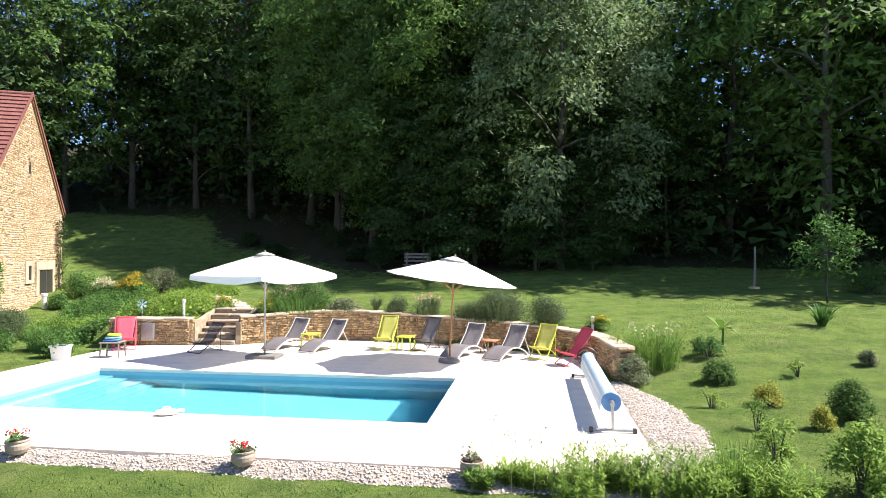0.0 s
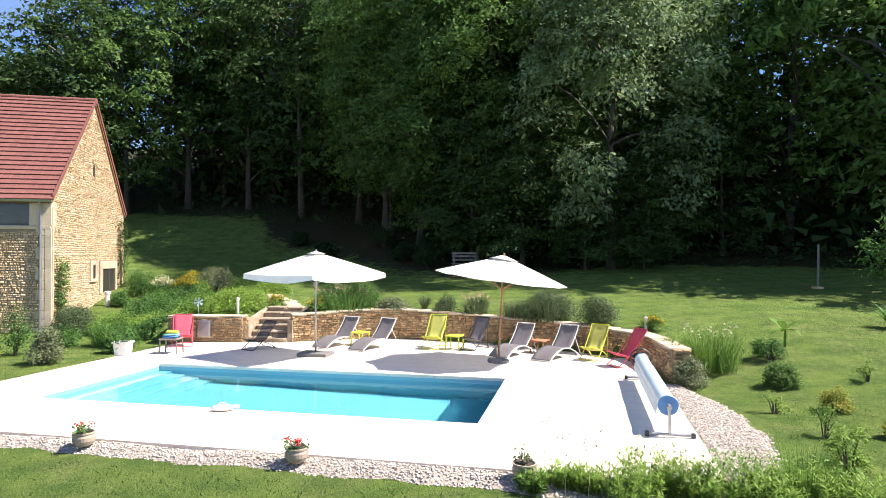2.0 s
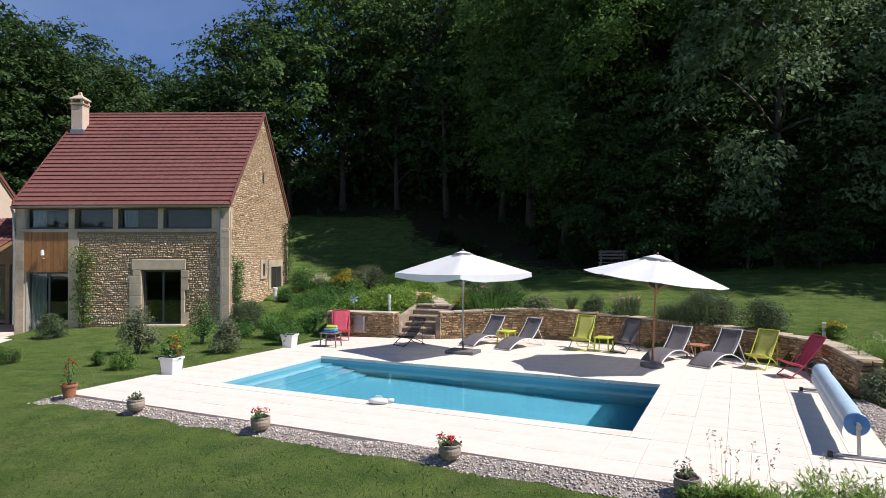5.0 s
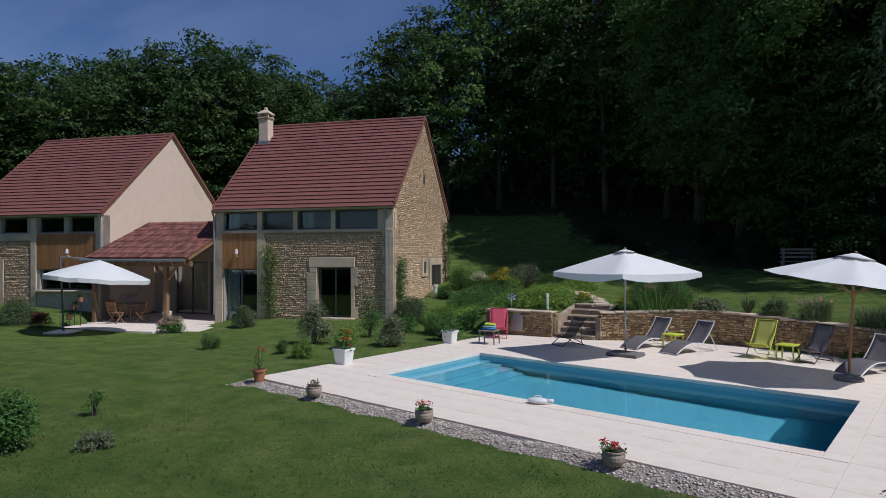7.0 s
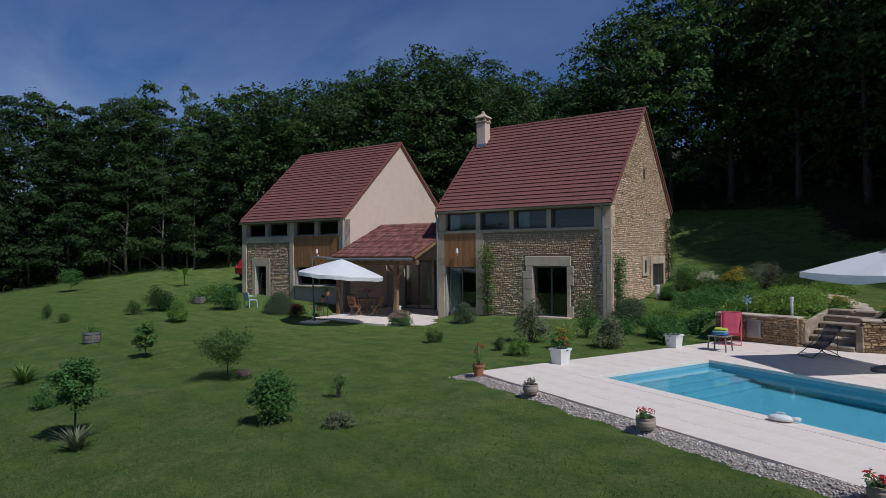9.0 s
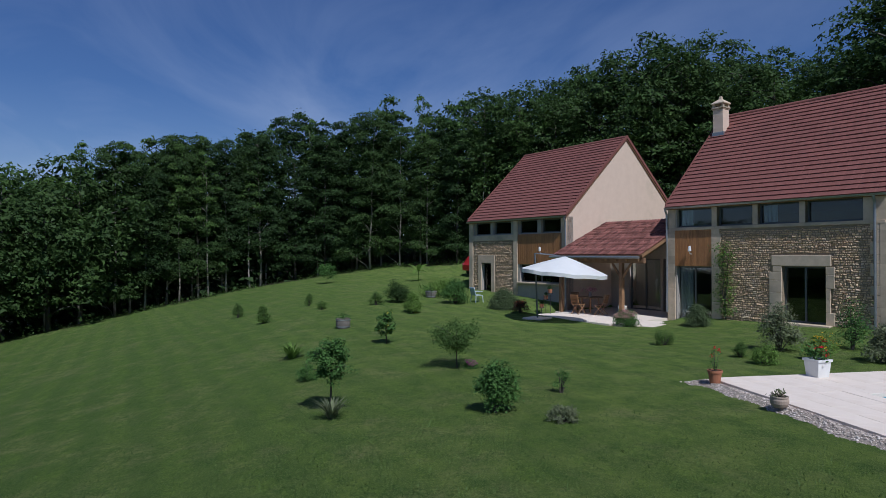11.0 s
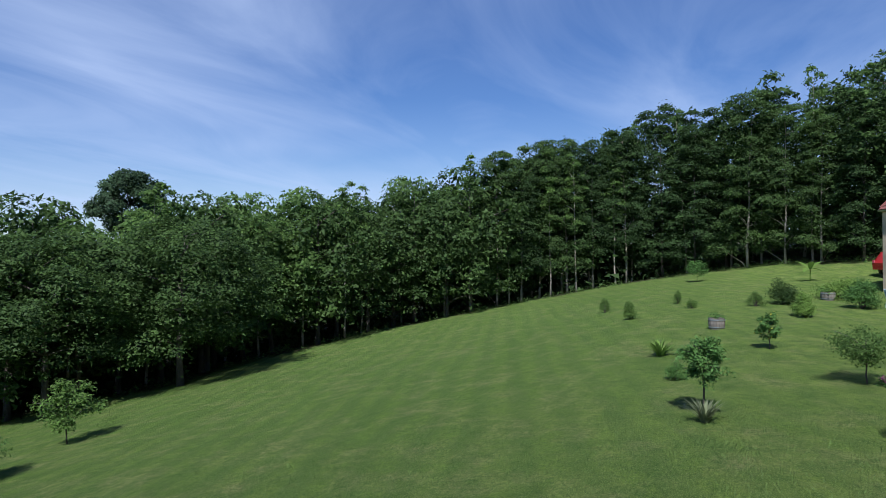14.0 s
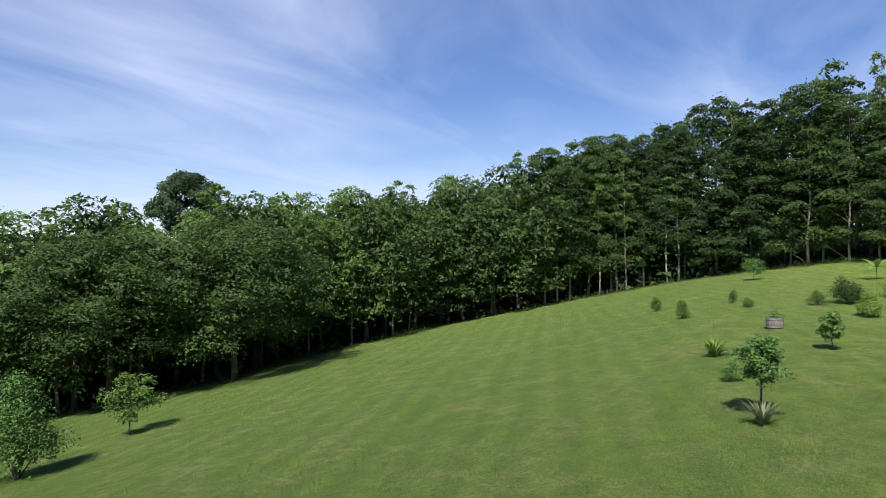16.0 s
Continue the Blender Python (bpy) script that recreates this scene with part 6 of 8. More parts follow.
plant("spikes", -2.95, 18.45, 0.94, 0.65, LEAF_SAGE, "pinkish perennial clump above the wall", "perennial", "perennial", petal=PETAL_PINK, dense=1.2, petals=0.08)
plant("spikes", -1.65, 18.02, 1.00, 0.58, LEAF_SAGE, "grey-green clump above the wall", "perennial", "perennial", dense=1.4)
plant("mound", -0.81, 17.75, 1.8, 0.72, LEAF_SAGE, "wide rounded lavender bush above the wall", "lavender", "lavender", dense=2.8, leaf_size=0.05)
plant("spikes", -0.81, 17.69, 1.7, 0.85, LEAF_SAGE, "thin lavender stems above the wall", "lavender", "lavender", dense=0.8)
plant("leafy", 0.61, 16.95, 1.3, 0.85, LEAF_SAGE, "loose grey-green shrub near the wall's end", "shrub", "shrub", dense=1.9, leaf_size=0.05)
plant("leafy", 1.92, 16.73, 0.77, 0.38, LEAF_BRIGHT, "clump of yellow daisies at the wall's end", "daisy_clump", "flowers", petal=PETAL_YELLOW, petals=0.7)
# bed between the steps and the house
plant("leafy", -9.75, 18.9, 0.9, 0.45, LEAF_BRIGHT, "yellow daisies beside the garden steps", "daisy_clump", "flowers", petal=PETAL_YELLOW, petals=0.8)
plant("leafy", -8.0, 18.4, 0.9, 0.5, LEAF_BRIGHT, "yellow daisies beside the garden steps", "daisy_clump", "flowers", petal=PETAL_YELLOW, petals=0.6)
plant("carpet", -10.75, 18.00, 2.10, 0.62, LEAF_LIME, "close green cushion of ground cover in the flower bed", "ground_cover", "plant")
plant("carpet", -12.40, 18.20, 2.20, 0.50, LEAF_BRIGHT, "close green cushion of ground cover in the flower bed", "ground_cover", "plant")
plant("carpet", -13.90, 18.60, 2.60, 0.50, LEAF_LIME, "close green cushion of ground cover in the flower bed", "ground_cover", "plant")
plant("carpet", -13.30, 17.00, 1.90, 0.42, LEAF_BUSH, "close green cushion of ground cover in the flower bed", "ground_cover", "plant")
plant("carpet", -15.30, 20.10, 2.60, 0.75, LEAF_BUSH, "close green cushion of ground cover in the flower bed", "ground_cover", "plant")
plant("carpet", -12.90, 19.90, 2.60, 0.50, LEAF_LIME, "close green cushion of ground cover in the flower bed", "ground_cover", "plant")
plant("carpet", -15.00, 17.90, 1.90, 0.55, LEAF_BRIGHT, "close green cushion of ground cover in the flower bed", "ground_cover", "plant")
plant("carpet", -14.30, 22.00, 2.80, 0.50, LEAF_BUSH, "close green cushion of ground cover in the flower bed", "ground_cover", "plant")
plant("carpet", -11.60, 21.90, 1.60, 0.40, LEAF_LIME, "close green cushion of ground cover in the flower bed", "ground_cover", "plant")
plant("carpet", -16.30, 22.60, 2.20, 0.55, LEAF_BUSH, "close green cushion of ground cover in the flower bed", "ground_cover", "plant")
plant("carpet", -16.60, 24.20, 1.80, 0.60, LEAF_BRIGHT, "close green cushion of ground cover in the flower bed", "ground_cover", "plant")
plant("carpet", -11.20, 19.40, 1.50, 0.45, LEAF_LIME, "close green cushion of ground cover in the flower bed", "ground_cover", "plant")
plant("leafy", -16.2, 20.6, 1.6, 0.85, LEAF_BUSH, "spreading green shrub in the flower bed", "shrub", "shrub", dense=1.6, leaf_size=0.06)
plant("spikes", -13.5, 15.7, 1.1, 0.8, LEAF_BUSH, "feathery green grass clump in the flower bed", "grass_clump", "plant", dense=1.3)
plant("tuft", -13.0, 15.3, 0.8, 0.6, LEAF_BRIGHT, "arching bright-green clump in the flower bed", "grass_clump", "plant", dense=1.3)
plant("leafy", -17.5, 23.45, 1.9, 1.05, LEAF_BUSH, "hydrangea with cream flower heads", "hydrangea", "shrub", petal=PETAL_WHITE, petals=2.2, dense=1.4, leaf_size=0.07)
plant("leafy", -16.45, 23.7, 1.8, 1.2, LEAF_BUSH, "shrub covered with orange-yellow flowers", "shrub", "shrub", petal=PETAL_YELLOW, petals=1.2, dense=1.4, leaf_size=0.07)
plant("leafy", -16.2, 25.4, 2.1, 1.3, LEAF_GREY, "silvery grey shrub in the flower bed", "shrub", "shrub", dense=1.5)
plant("leafy", -14.6, 24.9, 1.7, 1.1, LEAF_OAK, "dark-green shrub in the flower bed", "shrub", "shrub", dense=1.5)
plant("leafy", -18.7, 23.6, 1.7, 1.2, LEAF_BUSH, "dark-green shrub at the foot of the gable", "shrub", "shrub", dense=1.6, leaf_size=0.06)
plant("leafy", -18.0, 21.6, 0.95, 0.6, LEAF_BUSH, "spreading green shrub at the foot of the gable", "shrub", "shrub", dense=1.5, leaf_size=0.06)
plant("leafy", -14.9, 27.6, 2.0, 1.1, LEAF_OAK, "wide dark-green shrub at the back of the flower bed", "shrub", "shrub", dense=1.7, leaf_size=0.07)
plant("leafy", -12.7, 26.2, 1.7, 0.9, LEAF_OAK, "wide dark-green shrub at the back of the flower bed", "shrub", "shrub", dense=1.6, leaf_size=0.07)
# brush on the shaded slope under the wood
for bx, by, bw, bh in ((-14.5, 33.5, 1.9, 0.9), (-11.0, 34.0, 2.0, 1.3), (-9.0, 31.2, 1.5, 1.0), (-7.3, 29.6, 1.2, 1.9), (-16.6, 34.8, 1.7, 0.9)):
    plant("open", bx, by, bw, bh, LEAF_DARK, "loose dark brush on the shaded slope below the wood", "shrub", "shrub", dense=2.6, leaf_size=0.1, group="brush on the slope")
# along the stone house
plant("leafy", -14.97, 11.76, 1.18, 1.48, LEAF_GREY, "tall grey-green shrub before the stone house", "shrub", "shrub", dense=1.2)
plant("leafy", -14.68, 13.72, 0.72, 1.62, LEAF_BUSH, "slender green shrub with red young leaves before the stone house", "shrub", "shrub", dense=0.9, petal=LEAF_RED, leaf_size=0.06)
plant("leafy", -12.81, 12.78, 1.13, 0.99, LEAF_GREY, "rounded silvery shrub at the terrace's corner", "shrub", "shrub", dense=1.4)
plant("mound", -16.54, 17.73, 1.55, 0.85, LEAF_SAGE, "grey-green lavender at the house corner", "lavender", "lavender", dense=2.4, leaf_size=0.05)
plant("leafy", -13.43, 11.74, 0.98, 0.74, LEAF_BRIGHT, "bright-green shrub beside the white planter", "shrub", "shrub", petal=PETAL_YELLOW)
plant("mound", -13.14, 9.95, 0.72, 0.53, LEAF_BRIGHT, "low rounded bright-green shrub on the lawn", "shrub", "shrub", dense=1.3)
plant("leafy", -14.6, 15.2, 1.1, 0.6, LEAF_BUSH, "green shrub in the bed beside the house", "shrub", "shrub", dense=1.4)
plant("leafy", -12.3, 14.6, 0.9, 0.7, LEAF_BUSH, "green shrub beside the terrace", "shrub", "shrub", dense=1.2)
plant("leafy", -16.70, 9.37, 0.70, 0.66, LEAF_OAK, "small dark shrub on the lawn", "shrub", "shrub")
plant("leafy", -14.21, 10.05, 0.48, 0.44, LEAF_OAK, "small dark shrub on the lawn", "shrub", "shrub")
plant("mound", -21.31, 13.27, 1.1, 0.82, LEAF_SAGE, "rounded lavender bush before the glass door", "lavender", "lavender", dense=2.4, leaf_size=0.045)
plant("mound", -27.54, 7.52, 1.6, 0.92, LEAF_SAGE, "rounded lavender bush before the far house", "lavender", "lavender", dense=2.6, leaf_size=0.05)
plant("leafy", -22.22, 10.92, 1.15, 0.72, LEAF_BUSH, "rose bush with pink and white flowers by the patio", "rose_bush", "shrub", petal=PETAL_PINK, petals=1.5, dense=1.3)
plant("leafy", -26.24, 7.89, 1.00, 0.63, LEAF_RED, "dark-leaved rose bush by the parasol", "rose_bush", "shrub", petal=PETAL_RED, petals=0.2)
# west lawn
plant("leafy", -10.17, 2.62, 0.73, 1.05, LEAF_BUSH, "dense upright green shrub on the lawn", "shrub", "shrub", dense=1.7, leaf_size=0.05)
plant("open", -9.31, 3.52, 0.63, 0.32, LEAF_GREY, "low dark-leaved spreading shrub", "shrub", "shrub", dense=2.2)
plant("open", -11.16, 4.15, 0.33, 0.70, LEAF_BUSH, "thin wispy young shrub on the lawn", "shrub", "shrub")
small_tree(-14.19, 2.75, 1.45, 1.12, 0.39, LEAF_OAK, "spreading low ornamental maple on the lawn", "maple_shrub", clumps=60, per=30, size=0.06, top_flat=True)
plant("mound", -14.07, 3.05, 0.5, 0.2, LEAF_BUSH, "cushion of magenta flowers under the maple", "flower_cushion", "flowers", petal=PETAL_MAGENTA, petals=1.2)
small_tree(-11.44, -0.13, 0.83, 1.48, 0.63, LEAF_BUSH, "young fruit tree with a round dark crown", "young_tree", clumps=60, per=26, size=0.07)
plant("tuft", -10.89, -0.10, 0.69, 0.40, LEAF_GREY, "clump of grey sword-shaped leaves at the young tree's foot", "iris_clump", "plant")
small_tree(-18.38, 1.42, 0.67, 1.01, 0.30, LEAF_BUSH, "young lemon tree with yellow fruit", "lemon_tree", petal=LEAF_GOLD, clumps=40, per=24, size=0.08)
plant("tuft", -17.35, -1.22, 1.11, 0.51, LEAF_BRIGHT, "arching clump of bright day-lily leaves", "day_lily", "plant", dense=1.4)
plant("leafy", -14.37, -0.69, 0.52, 0.46, LEAF_BUSH, "small leafy shrub on the lawn", "shrub", "shrub")
plant("leafy", -30.69, -4.67, 0.68, 0.79, LEAF_OAK, "small dark shrub on the far lawn", "shrub", "shrub")
plant("leafy", -26.52, -3.03, 0.54, 0.97, LEAF_LIGHT, "slim young shrub on the far lawn", "shrub", "shrub")
plant("leafy", -31.41, -1.40, 0.57, 0.63, LEAF_OAK, "small shrub on the far lawn", "shrub", "shrub")
plant("leafy", -29.03, -0.70, 0.66, 0.53, LEAF_LIGHT, "low shrub on the far lawn", "shrub", "shrub")
small_tree(-46.48, -0.79, 1.70, 1.43, 0.48, LEAF_BUSH, "young spreading tree near the wood", "young_tree", clumps=40, per=26, size=0.12)
plant("leafy", -29.03, 1.76, 0.80, 0.66, LEAF_OAK, "dark shrub in the bed by the far house", "shrub", "shrub")
plant("leafy", -25.99, 3.16, 0.96, 1.01, LEAF_BRIGHT, "bright-green shrub in the bed by the far house", "shrub", "shrub", dense=1.4)
plant("leafy", -30.05, 2.88, 1.65, 1.10, LEAF_WOOD, "dark-green shrub in the bed by the far house", "shrub", "shrub", dense=1.4)
plant("leafy", -32.54, 5.38, 2.41, 0.90, LEAF_BRIGHT, "wide low bright-green planting by the far house", "shrub", "shrub", dense=1.8)
plant("leafy", -29.25, 5.57, 1.63, 1.22, LEAF_BUSH, "rounded green shrub beside the far house", "shrub", "shrub", dense=1.6)
banana(-42.72, 5.54, 1.30)
small_tree(-12.06, -16.85, 1.70, 1.89, 0.47, LEAF_LIGHT, "young sapling with sparse light-green leaves", "young_tree", clumps=44, per=24, size=0.12)
plant("leafy", -7.99, -15.08, 2.02, 2.51, LEAF_BUSH, "large dense shrub low on the sloping lawn", "shrub", "shrub", dense=2.2)


def climber(x, y, z0, z1, w, out, label, leaf):
    """A climbing plant trained up a house wall: twisting stems and leaves that hug the stone."""
    rng = np.random.default_rng(int(abs(x * 10 + y * 7)) + 3)
    ob = thing("climbing_plant", label, "climbing plant", pose(HX, HY, 0, 0, 0, HTURN))
    s = Shape()
    cents = []
    side = Vector((1, 0, 0)) if abs(out[1]) > 0 else Vector((0, 1, 0))
    for k in range(4):
        pts = []
        for t in np.linspace(0, 1, 9):
            o = Vector((x, y, z0 + (z1 - z0) * t)) + side * (w * 0.25 * math.sin(3 * t + k * 1.7) * t + rng.normal() * 0.03) + Vector((out[0], out[1], 0)) * 0.07
            pts.append(tuple(o))
            for q in range(3):
                if t > 0.12:
                    c = o + side * rng.normal() * w * 0.3 + Vector((out[0], out[1], 0)) * rng.uniform(0.0, 0.12)
                    cents.append((c.x, c.y, c.z + rng.normal() * 0.1))
        s.tube(pts, [0.02 * (1 - 0.8 * i / 8) for i in range(9)], 5)
    part("stem", s.mesh("stem", BARK), None, ob)
    v, f = leaves(rng, cents, 0.09, 14, 0.08, droop=0.1, flat=1.0, three=True)
    part("foliage", raw("foliage", v, f, leaf), None, ob)


climber(-5.45, -0.02, -0.1, 2.75, 0.7, (0, -1), "climbing rose trained up the stone front of the house", LEAF_BRIGHT)
climber(0.04, 0.55, 0.1, 2.3, 0.5, (1, 0), "climbing shrub on the sunlit corner of the gable", LEAF_BUSH)
climber(0.04, 7.75, 0.4, 4.0, 0.9, (1, 0), "dark climbing plant at the far corner of the gable", LEAF_DARK)


# ---- undergrowth and the wood's depth ----
def wood_fill():
    """Brush along the wood's edge and the foliage deep inside it, which nobody could count."""
    rng = np.random.default_rng(9)
    total = sum(math.hypot(b[0] - a[0], b[1] - a[1]) for a, b in zip(EDGE, EDGE[1:]))
    brush, deep = [], []
    d = 15.0
    while d < total - 5:
        x, y, ix, iy = along_edge(d)
        fx, fy = x + ix * rng.uniform(-0.3, 0.9), y + iy * rng.uniform(-0.3, 0.9)
        brush.append((fx, fy, ground(fx, fy) + rng.uniform(0.0, 0.22)))
        for _ in range(2):
            k = rng.uniform(0.3, 5.0) if y > 20 else rng.uniform(1.8, 7.0)
            px, py = x + ix * k + rng.normal() * 0.6, y + iy * k + rng.normal() * 0.6
            g = ground(px, py)
            top = rng.uniform(0.2, 0.8) if k < 2.5 else rng.uniform(0.4, 1.6)
            brush += [(px + rng.normal() * 0.3, py + rng.normal() * 0.3, g + top * u) for u in (0.3, 0.75)]
        tall = 13.0 if y > 20 and x > -18 else (0.82 if y > -10 else 0.55) * (skyline(x + ix * 12, y + iy * 12) - ground(x + ix * 12, y + iy * 12))
        for _ in range(6):
            k = rng.uniform(3.5, 9.0)
            px, py = x + ix * k + rng.normal(), y + iy * k + rng.normal()
            deep.append((px, py, ground(px, py) + rng.uniform(0.3, (0.4 if y > 20 and x > -18 else 0.55) * tall)))
        for _ in range(11 if x < -8 and y > -10 else 8):
            k = rng.uniform(9.0, 24.0)
            px, py = x + ix * k + rng.normal() * 2, y + iy * k + rng.normal() * 2
            deep.append((px, py, ground(px, py) + rng.uniform(0.1, 1.0) * tall))
        d += 0.5
    for _ in range(260):                             # the wedge behind the wood's western corner
        px, py = -63 + rng.normal() * 4, -7 + rng.normal() * 5
        if edge_at(px, py) > 1.5:
            deep.append((px, py, ground(px, py) + rng.uniform(0.2, 7.5)))
    for _ in range(420):                             # the close stand behind the gable
        px, py = -19 + rng.uniform(-13, 13), 47 + rng.uniform(-5, 5)
        deep.append((px, py, ground(px, py) + rng.uniform(0.5, 9.5)))
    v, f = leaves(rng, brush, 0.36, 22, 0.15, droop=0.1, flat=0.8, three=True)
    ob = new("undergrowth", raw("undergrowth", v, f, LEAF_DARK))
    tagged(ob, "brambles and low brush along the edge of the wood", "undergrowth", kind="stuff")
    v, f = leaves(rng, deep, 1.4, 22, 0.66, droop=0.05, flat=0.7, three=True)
    fringe = []
    d = 100.0
    while d < total - 5:
        x, y, ix, iy = along_edge(d)
        if noise.noise((d * 0.23, 0, 7.0)) > -0.12:
            for _ in range(3):
                k = rng.uniform(-1.0, 0.5)
                px, py = x + ix * k + rng.normal() * 0.2, y + iy * k + rng.normal() * 0.2
                fringe.append((px, py, ground(px, py) + rng.uniform(0.02, 0.35) * (0.5 + max(0.0, noise.noise((d * 0.4, 3, 7.0))))))
        d += 0.45
    vf, ff = leaves(rng, fringe, 0.22, 14, 0.13, droop=0.1, flat=0.7, three=True)
    ob = new("edge_grass", raw("edge_grass", vf, ff, LEAF_OAK))
    tagged(ob, "unmown grass and weeds along the edge of the wood", "grass", kind="stuff")
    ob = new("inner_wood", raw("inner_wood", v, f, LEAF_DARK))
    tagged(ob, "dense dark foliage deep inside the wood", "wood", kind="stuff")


wood_fill()


# ---- paving and gravel ----
def paving():
    xs = list(np.linspace(TX0, PX0 - 0.3, 4)) + list(np.linspace(PX0 - 0.3, PX1 + 0.3, 19))[1:] + list(np.linspace(PX1 + 0.3, TX1, 7))[1:]
    ys = list(np.linspace(TY0, PY0 - 0.3, 4)) + list(np.linspace(PY0 - 0.3, PY1 + 0.3, 9))[1:] + list(np.arange(PY1 + 0.8, 18.7, 0.5))
    unit = Shape().box(-0.5, -0.5, -0.04, 0.5, 0.5, 0.0, bevel=0.002).mesh("paving_tile", TILE)
    fix_normals(unit)
    rest, made = Shape(), 0
    r = random.Random(12)
    vs, fs = [v.co.copy() for v in unit.vertices], [tuple(p.vertices) for p in unit.polygons]
    for j in range(len(ys) - 1):
        for i in range(len(xs) - 1):
            cx, cy = (xs[i] + xs[i + 1]) / 2, (ys[j] + ys[j + 1]) / 2
            if PX0 - 0.31 < cx < PX1 + 0.31 and PY0 - 0.31 < cy < PY1 + 0.31 or ys[j] > wall_y(cx) + 0.02:
                continue
            m = pose(cx, cy, 0.012 + r.uniform(-0.0015, 0.0015), r.uniform(-0.12, 0.12), r.uniform(-0.12, 0.12), 0) @ Matrix.Diagonal((xs[i + 1] - xs[i] - 0.0035, ys[j + 1] - ys[j] - 0.0035, 1, 1))
            if made < 300:
                part("paving_tile", unit, None, TERRACE, m=m)
                made += 1
            else:
                rest.add(vs, fs, m)
    me = rest.mesh("paving", TILE)
    tagged(part("paving", me, None, TERRACE), kind="stuff")


def gravel_depth(x, y):
    """How far a place lies inside the pebble strip round the terrace."""
    near = min(y - 7.1 + 0.016 * (x + 11.4) - 0.12 * noise.noise((x * 1.6, 0, 0)) - 0.05 * noise.noise((x * 6, 4, 0)), x - TX0 + 0.3, TX1 + 0.3 - x, TY0 + 0.1 - y)
    left = min(x - TX0 + 0.27 + 0.08 * noise.noise((y * 2, 5, 0)), TX0 + 0.1 - x, y - 6.95, 15.9 - y)
    out = TX1 + 0.15 + 0.8 * math.sin(math.pi * min(1, max(0, (13.2 - y) / 6.5))) ** 0.7 + 0.08 * noise.noise((y * 1.5, 9, 0))
    east = min(out - x, x - TX1 + 0.1, y - 6.9, 13.2 - y)
    return max(near, left, east)


def gravel():
    rng = np.random.default_rng(4)
    base = np.array([(1, 0, 0), (0, 1, 0), (-1, 0, 0), (0, -1, 0), (0, 0, 1), (0, 0, -1)], float)
    tri = np.array([(0, 1, 4), (1, 2, 4), (2, 3, 4), (3, 0, 4), (1, 0, 5), (2, 1, 5), (3, 2, 5), (0, 3, 5)])
    step = 0.1
    spots, faces = {}, []

    def spot(i, j):
        if (i, j) not in spots:
            x, y = TX0 - 0.7 + i * step, 6.5 + j * step
            spots[i, j] = len(spots), (x, y, ground(x, y) + max(-0.05, min(0.06, gravel_depth(x, y) * 0.35)))
        return spots[i, j][0]
    for i in range(int((TX1 - TX0 + 2.6) / step)):
        for j in range(int(9.8 / step)):
            if gravel_depth(TX0 - 0.7 + (i + 0.5) * step, 6.5 + (j + 0.5) * step) > -0.14:
                faces.append((spot(i, j), spot(i + 1, j), spot(i + 1, j + 1), spot(i, j + 1)))
    bed = Shape()
    bed.v, bed.f = [p for _, p in spots.values()], faces
    v, f, n = [], [], 0
    while n < 15000:
        x, y = rng.uniform(TX0 - 0.45, TX1 + 1.4), rng.uniform(6.65, 16.0)
        deep = gravel_depth(x, y)
        if deep < -0.05 + 0.12 * rng.uniform() ** 2:
            continue
        s = rng.uniform(0.009, 0.024)
        p = base * (s * rng.uniform(0.8, 1.6), s * rng.uniform(0.7, 1.2), s * rng.uniform(0.5, 0.8)) * rng.uniform(0.75, 1.2, (6, 1))
        a = rng.uniform(0, 6.28)
        p = p @ np.array([[math.cos(a), math.sin(a), 0], [-math.sin(a), math.cos(a), 0], [0, 0, 1]])
        z = ground(x, y) + max(0.0, min(0.06, deep * 0.35))
        v.append(p + (x, y, z + s * 0.3))
        f.append(tri + 6 * n)
        n += 1
    ob = new("gravel", raw("gravel", np.concatenate(v), np.concatenate(f), PEBBLE))
    tagged(ob, "pale mixed pebbles bordering the paving", "gravel", kind="stuff")
    single("gravel_bed", bed, GRIT, "pale pebble strip round the terrace", "gravel", kind="structure")


# ---- terrace furniture ----
def arc_points(pts, n=6):
    out = []
    p = [pts[0]] + list(pts) + [pts[-1]]
    for a, b, c, d in zip(p, p[1:], p[2:], p[3:]):
        for k in range(n):
            t = k / n
            out.append(tuple(0.5 * (2 * b[i] + (c[i] - a[i]) * t + (2 * a[i] - 5 * b[i] + 4 * c[i] - d[i]) * t * t + (3 * b[i] - a[i] - 3 * c[i] + d[i]) * t ** 3) for i in range(3)))
    return out + [tuple(pts[-1])]


